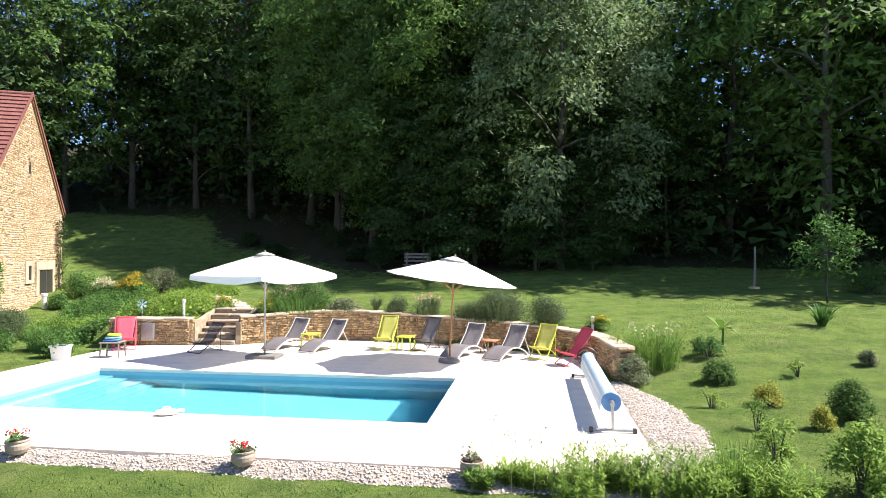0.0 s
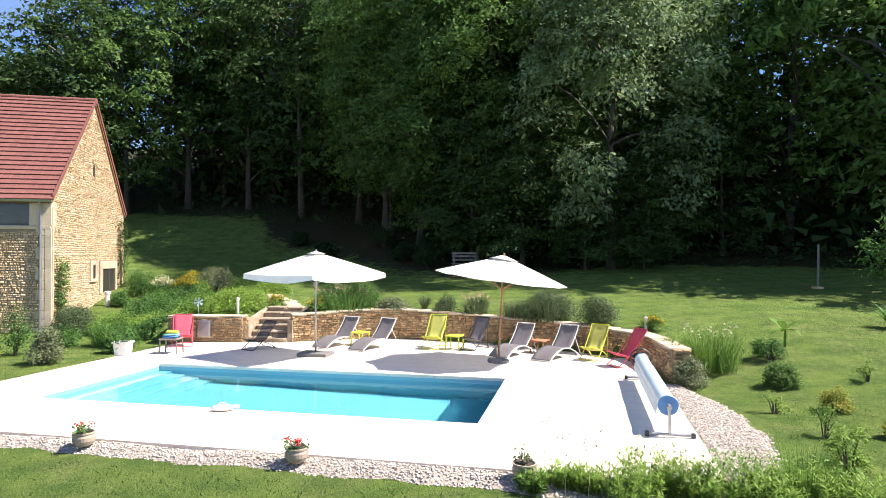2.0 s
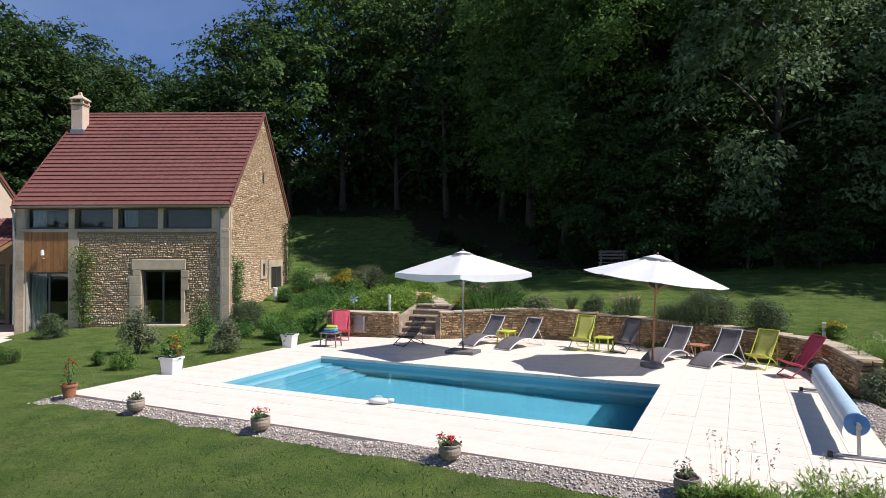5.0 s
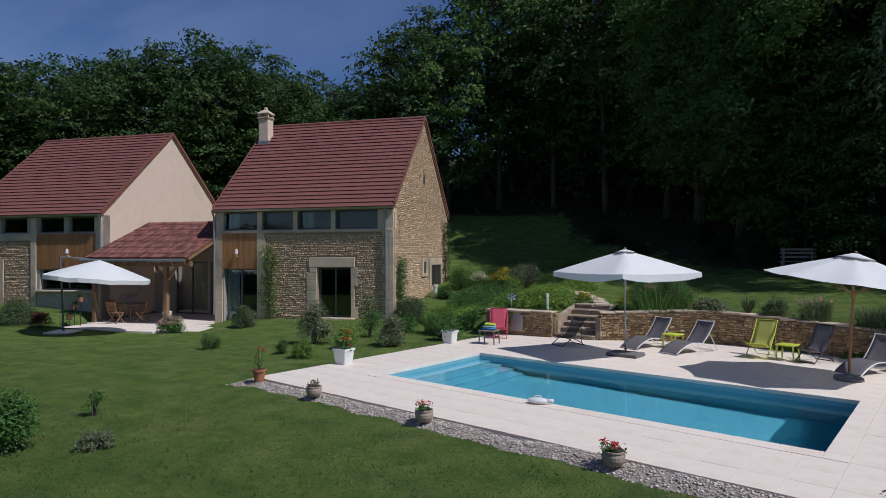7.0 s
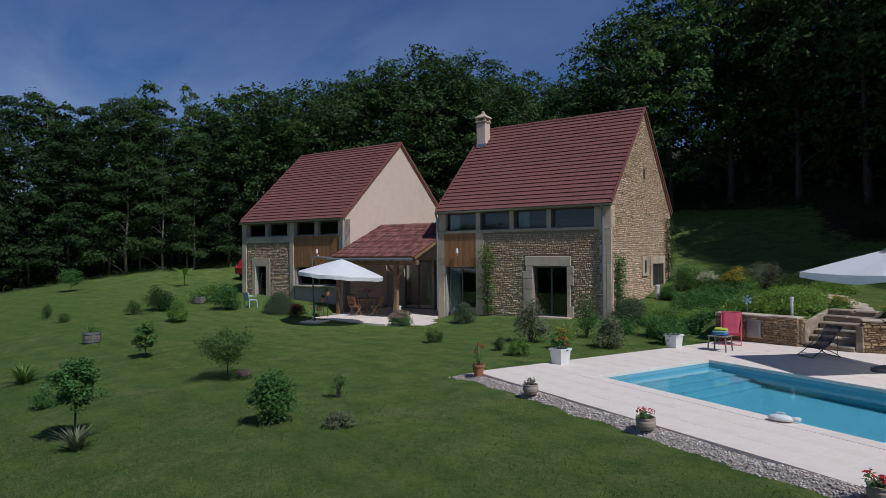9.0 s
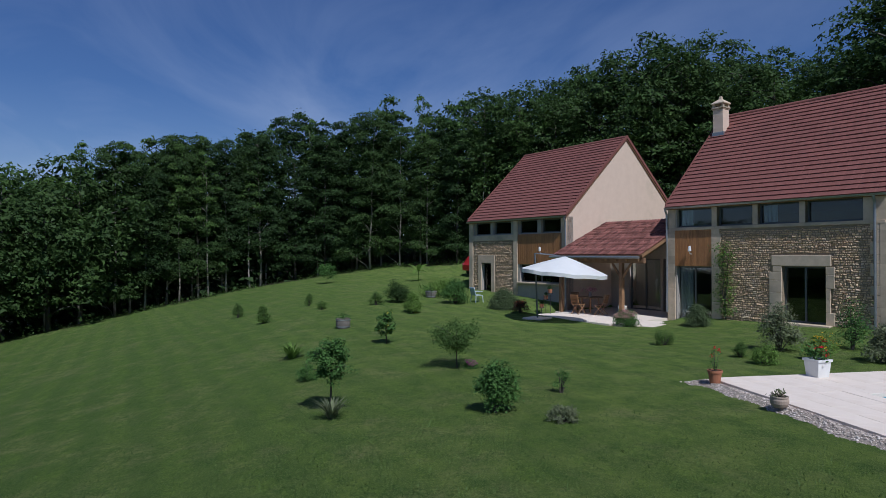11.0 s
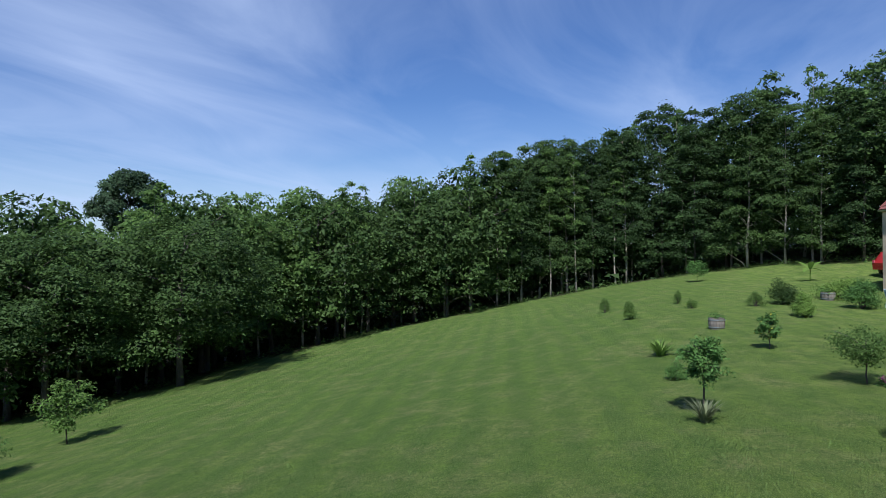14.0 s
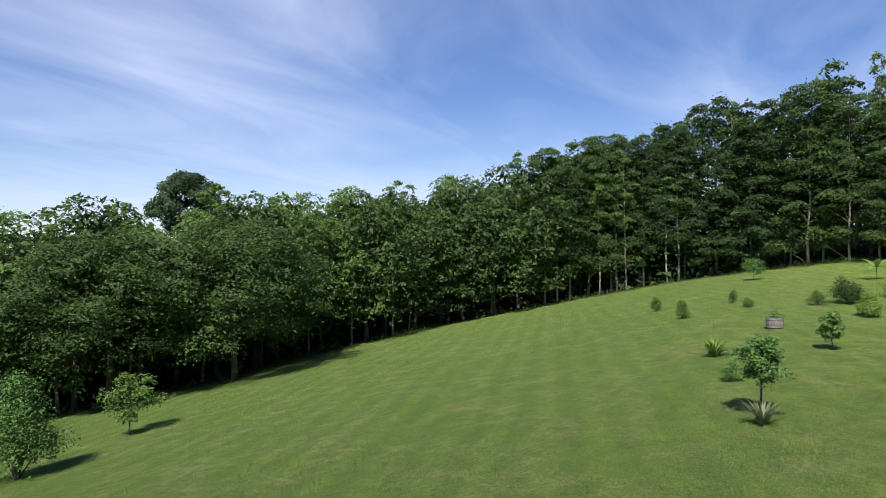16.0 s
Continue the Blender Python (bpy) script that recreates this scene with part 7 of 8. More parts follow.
def sun_lounger(m, label):
    ob = thing("sun_lounger", label, "sun lounger", m, "loungers along the wall")
    line = [(0.0, 0.06), (0.25, 0.2), (0.6, 0.31), (0.95, 0.31), (1.15, 0.27)]
    back = [(1.15, 0.27), (1.35, 0.45), (1.55, 0.68), (1.68, 0.88)]
    for x in (-0.31, 0.31):
        part("side_rail", Shape().tube(arc_points([(x, y, z - 0.02) for y, z in line] + [(x, 1.45, 0.14), (x, 1.66, 0.015)]), 0.017, 7), WHITE_METAL, ob, smooth=True)
        part("back_rail", Shape().tube(arc_points([(x * 0.95, y, z) for y, z in back]), 0.015, 7), WHITE_METAL, ob, smooth=True)
        part("back_strut", Shape().tube([(x * 0.95, 1.45, 0.56), (x * 0.97, 1.62, 0.3), (x, 1.78, 0.015)], 0.012, 6), WHITE_METAL, ob)
    for y, z in ((0.0, 0.03), (1.66, 0.02), (1.68, 0.88)):
        part("cross_bar", Shape().tube([(-0.31, y, z), (0.31, y, z)], 0.014, 6), WHITE_METAL, ob)
    pts = arc_points([(0, y, z + 0.012) for y, z in line], 5)
    g = [[(x, y, z - 0.015 * (1 - (x / 0.3) ** 2)) for x in np.linspace(-0.3, 0.3, 7)] for _, y, z in pts]
    part("seat", Shape().sheet(g, 0.012), GREY_MESH, ob, "grey woven mesh seat", smooth=True)
    pts = arc_points([(0, y, z + 0.012) for y, z in back], 5)
    g = [[(x, y + 0.02 * (1 - (x / 0.28) ** 2), z - 0.02 * (1 - (x / 0.28) ** 2)) for x in np.linspace(-0.28, 0.28, 7)] for _, y, z in pts]
    part("backrest", Shape().sheet(g, 0.012), GREY_MESH, ob, "grey woven mesh backrest", smooth=True)
    return ob


def deck_chair(m, cloth, frame_mat, label, group="deck chairs"):
    """A folding chair with a cloth slung between two crossed frames; it faces -y."""
    ob = thing("deck_chair", label, "deck chair", m, group)
    w = 0.27
    for x in (-w, w):
        part("back_frame", Shape().tube(arc_points([(x, -0.42, 0.02), (x, -0.1, 0.28), (x, 0.28, 0.72), (x, 0.46, 0.98)]), 0.014, 7), frame_mat, ob, smooth=True)
        part("seat_frame", Shape().tube(arc_points([(x * 0.92, 0.42, 0.02), (x * 0.92, 0.15, 0.2), (x * 0.92, -0.2, 0.33), (x * 0.92, -0.45, 0.4)]), 0.013, 7), frame_mat, ob, smooth=True)
        part("stay", Shape().tube([(x * 1.02, 0.3, 0.1), (x * 1.02, 0.3, 0.74)], 0.009, 6), frame_mat, ob)
    for y, z, k in ((-0.42, 0.02, 1), (0.46, 0.98, 1), (0.42, 0.02, 0.92), (-0.45, 0.4, 0.92)):
        part("cross_bar", Shape().tube([(-w * k, y, z), (w * k, y, z)], 0.013, 7), frame_mat, ob)
    pts = arc_points([(0, 0.46, 0.985), (0, 0.3, 0.72), (0, 0.12, 0.42), (0, -0.08, 0.29), (0, -0.3, 0.33), (0, -0.45, 0.41)], 5)
    g = [[(x, y, z - 0.02 * (1 - (x / 0.25) ** 2)) for x in np.linspace(-0.25, 0.25, 6)] for _, y, z in pts]
    part("sling", Shape().sheet(g, 0.006), cloth, ob, smooth=True)
    return ob


def side_table(m, material, label, w=0.42, d=0.42, h=0.38):
    ob = thing("side_table", label, "side table", m, "side tables")
    part("tabletop", Shape().box(-w / 2, -d / 2, h - 0.035, w / 2, d / 2, h, bevel=0.012), material, ob)
    for x in (-1, 1):
        for y in (-1, 1):
            part("leg", Shape().tube([(x * (w / 2 - 0.04), y * (d / 2 - 0.04), h - 0.035), (x * (w / 2 - 0.015), y * (d / 2 - 0.015), 0.0)], 0.02, 7), material, ob)
    return ob


def parasol(m, label, corners, radius, rim, apex, pole_mat, valance, turn, base_round, tilt=0.0, cap=0.32):
    """A garden parasol: ribs under a canopy whose cloth sags a little between them."""
    ob = thing("parasol", label, "parasol", m, "parasols by the pool")
    if base_round:
        part("base", Shape().lathe([(0.26, 0.0), (0.27, 0.02), (0.26, 0.07), (0.07, 0.085), (0.04, 0.16)], 24), CONCRETE, ob, "round concrete base")
    else:
        part("base", Shape().box(-0.4, -0.28, 0, 0.4, 0.28, 0.09, bevel=0.015), CONCRETE, ob, "grey concrete base slab")
    part("pole", Shape().tube([(0, 0, 0.05), (0, 0, 1.2), (0, 0, apex - 0.05)], [0.026, 0.024, 0.022], 10), pole_mat, ob, smooth=True)
    part("collar", Shape().lathe([(0.04, rim - 0.35), (0.04, rim - 0.25)], 10), pole_mat, ob)
    top = pose(0, 0, apex, 0, tilt, turn)
    rows, n = [], 8
    per = 6
    for k in range(1, n + 1):
        t = k / n
        ring = []
        for c in range(corners):
            a0, a1 = 2 * math.pi * c / corners, 2 * math.pi * (c + 1) / corners
            for q in range(per):
                u = q / per
                x = math.cos(a0) * (1 - u) + math.cos(a1) * u
                y = math.sin(a0) * (1 - u) + math.sin(a1) * u
                sag = 0.05 * radius * math.sin(math.pi * u) * t
                r = radius * t
                ring.append((x * r * (1 - 0.04 * math.sin(math.pi * u)), y * r * (1 - 0.04 * math.sin(math.pi * u)), -(apex - rim) * t ** 1.06 - sag * 0.35))
        rows.append(ring)
    s = Shape()
    s.rings(rows, top, caps=False)
    s.add([top @ Vector(p) for p in rows[0]] + [top @ Vector((0, 0, 0))], [(i, (i + 1) % len(rows[0]), len(rows[0])) for i in range(len(rows[0]))])
    canopy = part("canopy", s.mesh("canopy", CANVAS, True), None, ob, "cream canvas canopy")
    if valance:
        low = [(x * 1.005, y * 1.005, z - valance * (1.1 - 0.4 * (i % per == 0) - 0.15 * (i % per in (1, per - 1)) + 0.06 * math.sin(i * 1.7))) for i, (x, y, z) in enumerate(rows[-1])]
        part("valance", Shape().rings([rows[-1], low], top, caps=False).mesh("valance", CANVAS), None, canopy)
    if cap:
        crown = [[(math.cos(2 * math.pi * i / 24) * cap * q, math.sin(2 * math.pi * i / 24) * cap * q, 0.055 - (apex - rim) / radius * cap * q - 0.02) for i in range(24)] for q in (1.0, 0.6, 0.15)]
        part("vent_cap", Shape().rings(crown, top, caps=True).mesh("vent_cap", CANVAS, True), None, canopy)
    part("finial", Shape().lathe([(0.03, 0.03), (0.032, 0.05), (0.02, 0.065), (0.004, 0.072)], 10, top), pole_mat, ob)
    for c in range(corners):
        a = 2 * math.pi * c / corners
        e = (math.cos(a) * radius * 0.985, math.sin(a) * radius * 0.985, -(apex - rim) - 0.03)
        part("rib", Shape().tube([top @ Vector((0, 0, -0.06)), top @ Vector(e)], 0.01, 5), pole_mat, canopy)
        part("strut", Shape().tube([(0, 0, rim - 0.28), top @ Vector((e[0] * 0.5, e[1] * 0.5, e[2] * 0.5 - 0.03))], 0.008, 5), pole_mat, ob)
    return ob


def flower_pot(x, y, label, material=None, petal=None, leaf=None, r=0.135, h=0.185, plant_h=0.1, name="flower_pot", dry=False, taper=0.72):
    z = ground(x, y) + 0.07 if y < TY0 else 0.012
    rng = np.random.default_rng(int(abs(x * 91) + 3))
    ob = thing(name, label, "plant pot", pose(x, y, z, 0, 0, rng.uniform(0, 360)), "pots along the terrace")
    if taper == 0.72:
        prof = [(r * 0.6, 0), (r * 0.86, h * 0.12), (r * 1.03, h * 0.38), (r * 1.06, h * 0.66), (r * 0.97, h * 0.87), (r * 1.05, h * 0.9), (r * 1.05, h), (r * 0.9, h), (r * 0.85, h * 0.85)]
    else:
        prof = [(r * taper, 0), (r * 0.94, h * 0.8), (r * 1.06, h * 0.82), (r * 1.06, h), (r * 0.92, h), (r * 0.88, h * 0.85)]
    part("pot", Shape().lathe(prof, 22), material or BEIGE_POT, ob, smooth=False)
    part("soil", Shape().lathe([(r * 0.88, h * 0.84), (r * 0.86, h * 0.9), (0.01, h * 0.93)], 16), SOIL, ob)
    c = [(rng.normal() * r * 0.42, rng.normal() * r * 0.42, h + plant_h * rng.uniform(0.05, 0.9)) for _ in range(10)]
    v, f = leaves(rng, c, r * 0.26, 9 if not dry else 7, 0.05, flat=0.8)
    part("foliage", raw("foliage", v, f, leaf or LEAF_BUSH), None, ob)
    s = Shape()
    for e in c[:8]:
        s.tube([(e[0] * 0.2, e[1] * 0.2, h * 0.9), e], 0.004, 4)
    part("branchwork", s.mesh("branchwork", BARK), None, ob)
    if petal:
        tops = [(e[0] * 1.1, e[1] * 1.1, e[2] + 0.06) for e in c[:3]]
        v, f = leaves(rng, tops, 0.026, 18, 0.04, droop=0, flat=0.8)
        part("blossom", raw("blossom", v, f, petal), None, ob)
    return ob


def square_planter(x, y, label, petal=None):
    rng = np.random.default_rng(int(abs(y * 57)))
    ob = thing("planter", label, "planter", pose(x, y, 0.012 if x > TX0 else max(0.0, ground(x, y) + 0.03), 0, 0, 8), "white planters")
    h, a, b = 0.36, 0.14, 0.19
    sq = lambda r, z: [(-r, -r, z), (r, -r, z), (r, r, z), (-r, r, z)]
    part("box", Shape().rings([sq(a, 0), sq(b - 0.02, h * 0.86), sq(b, h * 0.87), sq(b, h), sq(b - 0.03, h), sq(b - 0.05, h * 0.9)]), WHITE_PLASTIC, ob)
    part("soil", Shape().box(-b + 0.06, -b + 0.06, h * 0.84, b - 0.06, b - 0.06, h * 0.93), SOIL, ob)
    c = [(rng.normal() * 0.11, rng.normal() * 0.11, h + rng.uniform(0.02, 0.3)) for _ in range(20)]
    v, f = leaves(rng, c, 0.07, 14, 0.07, flat=0.8)
    part("foliage", raw("foliage", v, f, LEAF_BUSH), None, ob)
    if petal:
        v, f = leaves(rng, [(e[0], e[1], e[2] + 0.05) for e in c[:7]], 0.03, 10, 0.05, droop=0)
        part("blossom", raw("blossom", v, f, petal), None, ob)
    return ob


def cover_roller():
    x, y0, y1, z = 1.34, 9.2, 13.35, 0.42
    ob = thing("pool_cover_roller", "pool cover rolled up on a tube between two steel stands", "pool cover", pose(0, 0, 0.012))
    s = Shape()
    rings = []
    rng = random.Random(2)
    for k, y in enumerate(np.linspace(y0 + 0.12, y1 - 0.15, 26)):
        rr = 0.128 + rng.uniform(-0.003, 0.004)
        rings.append([(x + rr * math.cos(a) * (1 + 0.015 * math.sin(3 * a + k)), y, z + rr * math.sin(a)) for a in np.linspace(0, 2 * math.pi, 29)[:-1]])
    part("rolled_cover", s.rings(rings), COVER_PALE, ob, "pale bubble foil rolled on a tube", smooth=False)
    for ya in (y0 + 0.09, y1 - 0.149):
        part("cover_end", Shape().lathe([(0.136, 0.0), (0.145, 0.01), (0.142, 0.029)], 28, pose(x, ya, z, -90, 0, 0)), COVER_BLUE, ob, "blue spiral end of the foil")
    part("loose_edge", Shape().sheet([[(x - 0.125 - 0.03 * math.sin(u * 3), y, z - 0.02 - 0.2 * u) for y in np.linspace(y0 + 0.15, y1 - 0.2, 20)] for u in np.linspace(0, 1, 5)], 0.006), COVER_PALE, ob)
    part("axle", Shape().tube([(x, y0 - 0.05, z), (x, y1 + 0.05, z)], 0.035, 12), ZINC, ob)
    for y in (y0, y1):
        st = part("stand", Shape().tube([(x, y, z), (x + 0.01, y, 0.04)], 0.022, 10).tube([(x - 0.3, y, 0.04), (x + 0.32, y, 0.04)], 0.022, 10), ZINC, ob, "steel stand")
        for e in (-0.3, 0.32):
            part("foot", Shape().box(x + e - 0.03, y - 0.03, 0, x + e + 0.03, y + 0.03, 0.075, bevel=0.01), BLACK_METAL, st)
    wheel = [(x + 0.2 * math.cos(a), y1 + 0.08, z + 0.2 * math.sin(a)) for a in np.linspace(0, 2 * math.pi, 25)]
    hw = part("hand_wheel", Shape().tube(wheel, 0.016, 6), BLACK_METAL, ob, "black hand wheel")
    for k in range(3):
        a = 2 * math.pi * k / 3
        part("spoke", Shape().tube([(x, y1 + 0.08, z), (x + 0.2 * math.cos(a), y1 + 0.08, z + 0.2 * math.sin(a))], 0.01, 5), BLACK_METAL, hw)


def towels(x, y):
    ob = thing("folded_towels", "pile of folded green, yellow and blue towels on a small table", "towels", pose(x, y, 0.412, 0, 0, 10))
    for k, c in enumerate(((0.08, 0.25, 0.55), (0.25, 0.5, 0.5), (0.5, 0.55, 0.05))):
        cloth = mat("towel", c, None, scale=30, rough=0.95, bump=0.4, fine=120, vary=0.05)
        s = Shape().box(-0.2 + 0.03 * k, -0.14 + 0.01 * k, 0.065 * k, 0.19 - 0.01 * k, 0.14, 0.065 * k + 0.062, bevel=0.028)
        part("towel", s, cloth, ob, m=pose(0, 0, 0, 0, 4 * k - 3, 9 * k))


def pool_robot():
    ob = thing("pool_skimmer_float", "white plastic float lying on the pool's edge", "pool float", pose(-5.6, 9.14, 0.03, 0, 0, 20) @ Matrix.Scale(0.72, 4))
    prof = [(0.02, 0.0), (0.12, 0.01), (0.15, 0.05), (0.13, 0.1), (0.07, 0.125), (0.01, 0.13)]
    s = Shape().lathe(prof, 20, Matrix.Diagonal((1.7, 1.0, 1, 1)))
    part("body", s, WHITE_PLASTIC, ob, smooth=True)
    part("hose_end", Shape().tube([(0.2, 0, 0.07), (0.3, 0.02, 0.08), (0.36, 0.05, 0.06)], 0.04, 10), WHITE_PLASTIC, ob, smooth=True)
    part("handle", Shape().tube([(-0.1, 0, 0.12), (-0.06, 0, 0.17), (0.06, 0, 0.17), (0.1, 0, 0.12)], 0.015, 7), WHITE_PLASTIC, ob)


def terrace_things():
    for x, y, t in ((-6.88, 15.85, -17), (-5.75, 15.65, -20), (-1.88, 15.25, -24), (-0.82, 15.1, -27)):
        sun_lounger(pose(x, y, 0.012, 0, 0, t) @ Matrix.Scale(0.87, 4), "sun lounger with grey mesh and white curved frame by the wall")
    deck_chair(pose(-3.85, 16.75, 0.012, 0, 0, -6) @ Matrix.Scale(0.9, 4), YELLOW_CLOTH, LIME_PLASTIC, "lime yellow canvas deck chair beside a lime table")
    deck_chair(pose(0.45, 15.75, 0.012, 0, 0, -25) @ Matrix.Scale(0.84, 4), YELLOW_CLOTH, LIME_PLASTIC, "lime yellow canvas deck chair at the end of the row")
    deck_chair(pose(-2.7, 16.75, 0.012, 0, 0, -25) @ Matrix.Scale(0.87, 4), GREY_MESH, BLACK_METAL, "dark grey sling deck chair on a black steel frame")
    deck_chair(pose(-8.5, 15.5, 0.012, 0, 0, -24) @ Matrix.Diagonal((0.95, 0.9, 0.76, 1)), SHEER_MESH, BLACK_METAL, "dark sling deck chair with black steel frame before the steps")
    deck_chair(pose(1.15, 14.9, 0.012, 0, 0, -62) @ Matrix.Scale(0.87, 4), RED_CLOTH, RED_CLOTH, "red canvas deck chair with red frame beside the cover roller")
    deck_chair(pose(-10.98, 15.66, 0.012, 0, 0, 33) @ Matrix.Diagonal((0.97, 0.95, 0.86, 1)), RED_CLOTH, RED_CLOTH, "red canvas deck chair standing beside the low wall")
    side_table(pose(-6.05, 16.85, 0.012, 0, 0, -15), LIME_PLASTIC, "small lime green plastic table between two loungers")
    side_table(pose(-3.25, 16.65, 0.012, 0, 0, -8), LIME_PLASTIC, "small lime green plastic table beside a yellow chair")
    side_table(pose(-0.92, 16.5, 0.012, 0, 0, -25), TERRACOTTA, "small terracotta-coloured table between two loungers", h=0.34)
    side_table(pose(-10.35, 14.3, 0.012, 0, 0, 12), WEATHERED, "small grey wooden table with towels on it", w=0.5, d=0.42, h=0.4)
    towels(-10.35, 14.3)
    parasol(pose(-6.5, 14.78, 0.012), "square cream canvas parasol with a scalloped valance", 4, 1.78, 2.1, 2.64, ZINC, 0.16, 22, False, cap=0.26)
    parasol(pose(-1.8, 14.8, 0.012, 0, 3.0, 0), "round cream canvas parasol with a tilted wooden pole", 8, 1.6, 2.0, 2.54, TEAK, 0.0, 10, True, tilt=4.5, cap=0.36)
    flower_pot(-3.3, 7.12, "beige pot with red and white geraniums on the gravel", petal=PETAL_RED)
    flower_pot(-6.4, 7.12, "beige pot with red geraniums on the gravel", petal=PETAL_RED)
    flower_pot(-9.1, 7.12, "beige pot with a small green plant on the gravel", leaf=LEAF_GREY)
    flower_pot(-0.5, 7.18, "beige pot with a dried-up plant on the gravel", leaf=LEAF_GREY, dry=True, plant_h=0.16)
    flower_pot(-11.12, 7.3, "terracotta pot with a leafy plant at the paving's corner", material=TERRACOTTA, r=0.135, h=0.25, plant_h=0.42, taper=0.7, petal=PETAL_RED)
    square_planter(-11.15, 9.6, "tall white square planter with red flowers", PETAL_RED)
    square_planter(-11.35, 13.75, "tall white square planter with a green plant")
    cover_roller()
    pool_robot()


# ---- the houses' patio and the lawn's things ----
def at_house(x, y, z=0.0, turn=0.0):
    return pose(HX, HY, 0, 0, 0, HTURN) @ pose(x, y, z, 0, 0, turn)


def teak_chair(m):
    ob = thing("garden_chair", "slatted teak folding chair at the patio table", "chair", m, "chairs round the patio table")
    for k in range(6):
        part("seat_slat", Shape().box(-0.21, -0.2 + 0.07 * k, 0.42, 0.21, -0.2 + 0.07 * k + 0.055, 0.44), TEAK, ob)
    for x in (-0.22, 0.22):
        part("leg", Shape().tube([(x, -0.22, 0), (x, 0.2, 0.5), (x, 0.3, 0.9)], 0.018, 6), TEAK, ob)
        part("leg", Shape().tube([(x * 0.9, 0.25, 0), (x * 0.9, -0.2, 0.43)], 0.018, 6), TEAK, ob)
    for k in range(5):
        part("back_slat", Shape().box(-0.2, 0.215 + 0.024 * k, 0.53 + 0.075 * k, 0.2, 0.23 + 0.024 * k, 0.59 + 0.075 * k), TEAK, ob)
    return ob


def patio():
    z = -0.27
    r = random.Random(6)
    slab = thing("patio", "pale stone patio before the covered place", "patio", at_house(0, 0, z), kind="structure")
    for i in range(12):
        for j in range(4):
            x, y = -12.6 + 0.56 * i, -3.75 + 0.52 * j + max(0, (i - 7)) * 0.14
            part("paving_tile", Shape().box(x, y, -0.12, x + 0.55, y + 0.51, 0.0 + r.uniform(-0.004, 0.004), bevel=0.01), TILE, slab)
    tb = thing("garden_table", "round teak garden table on the patio", "table", at_house(-11.55, -1.0, z + 0.01))
    part("tabletop", Shape().lathe([(0.58, 0.70), (0.6, 0.71), (0.6, 0.735), (0.58, 0.745)], 28), TEAK, tb)
    for k in range(4):
        a = math.pi / 4 + k * math.pi / 2
        part("leg", Shape().tube([(0.42 * math.cos(a), 0.42 * math.sin(a), 0), (0.36 * math.cos(a), 0.36 * math.sin(a), 0.7)], 0.03, 7), TEAK, tb)
    teak_chair(at_house(-10.7, -1.25, z + 0.01, -75))
    teak_chair(at_house(-11.5, -1.85, z + 0.01, 180))
    teak_chair(at_house(-12.35, -0.9, z + 0.01, 80))
    vase = thing("flower_vase", "vase of pink and white flowers on the garden table", "vase", at_house(-11.55, -1.0, z + 0.755))
    part("vase", Shape().lathe([(0.06, 0), (0.09, 0.08), (0.05, 0.18), (0.065, 0.22)], 14), GREY_WALL, vase)
    rng = np.random.default_rng(6)
    c = [(rng.normal() * 0.12, rng.normal() * 0.12, 0.32 + rng.uniform(0, 0.16)) for _ in range(14)]
    v, f = leaves(rng, c, 0.07, 18, 0.07)
    part("bouquet", raw("bouquet", v, f, PETAL_PINK), None, vase)
    pot = thing("flower_pot", "white pot standing by the glass door", "plant pot", at_house(-9.7, -1.0, z))
    part("pot", Shape().lathe([(0.14, 0), (0.18, 0.4), (0.2, 0.42), (0.2, 0.46), (0.17, 0.46)], 18), WHITE_PLASTIC, pot)
    # the cantilever parasol and its slab
    ob = thing("cantilever_parasol", "white canvas cantilever parasol leaning over the patio", "parasol", pose(-24.45, 8.1, ground(-24.45, 8.1), 0, 0, 40))
    part("base", Shape().box(-0.45, -0.45, 0, 0.45, 0.45, 0.07, bevel=0.02), TILE, ob, "pale stone base slabs")
    part("mast", Shape().tube([(0, 0, 0.05), (-0.05, 0, 1.3), (-0.12, 0, 2.72)], 0.035, 10), DARK_FRAME, ob)
    part("arm", Shape().tube([(-0.12, 0, 2.7), (0.6, 0, 2.66), (1.25, 0, 2.56)], 0.024, 8), ZINC, ob)
    top = pose(1.3, 0, 2.58, 0, 5, 20)
    rows = []
    for k in range(1, 7):
        t = k / 6
        rows.append([(math.cos(2 * math.pi * i / 32) * 1.68 * t * (1 - 0.035 * (i % 4 == 2)), math.sin(2 * math.pi * i / 32) * 1.68 * t * (1 - 0.035 * (i % 4 == 2)), -0.6 * t ** 1.1 - 0.03 * t * (i % 4 == 2)) for i in range(32)])
    sh = Shape().rings(rows, top, caps=False)
    sh.add([top @ Vector(p) for p in rows[0]] + [top @ Vector((0, 0, 0.0))], [(i, (i + 1) % 32, 32) for i in range(32)])
    canopy = part("canopy", sh.mesh("canopy", CANVAS, True), None, ob, "white canvas canopy")
    low = [(x, y, z_ - 0.14) for x, y, z_ in rows[-1]]
    part("valance", Shape().rings([rows[-1], low], top, caps=False).mesh("valance", CANVAS), None, canopy)
    for i in range(0, 32, 4):
        part("rib", Shape().tube([top @ Vector((0, 0, -0.05)), top @ Vector((rows[-1][i][0], rows[-1][i][1], rows[-1][i][2] - 0.02))], 0.01, 5), ZINC, canopy)
    # a plant stand against the plastered wall
    st = thing("plant_stand", "dark iron stand with potted plants against the wall", "plant stand", pose(-27.4, 9.5, ground(-27.4, 9.5), 0, 0, 25))
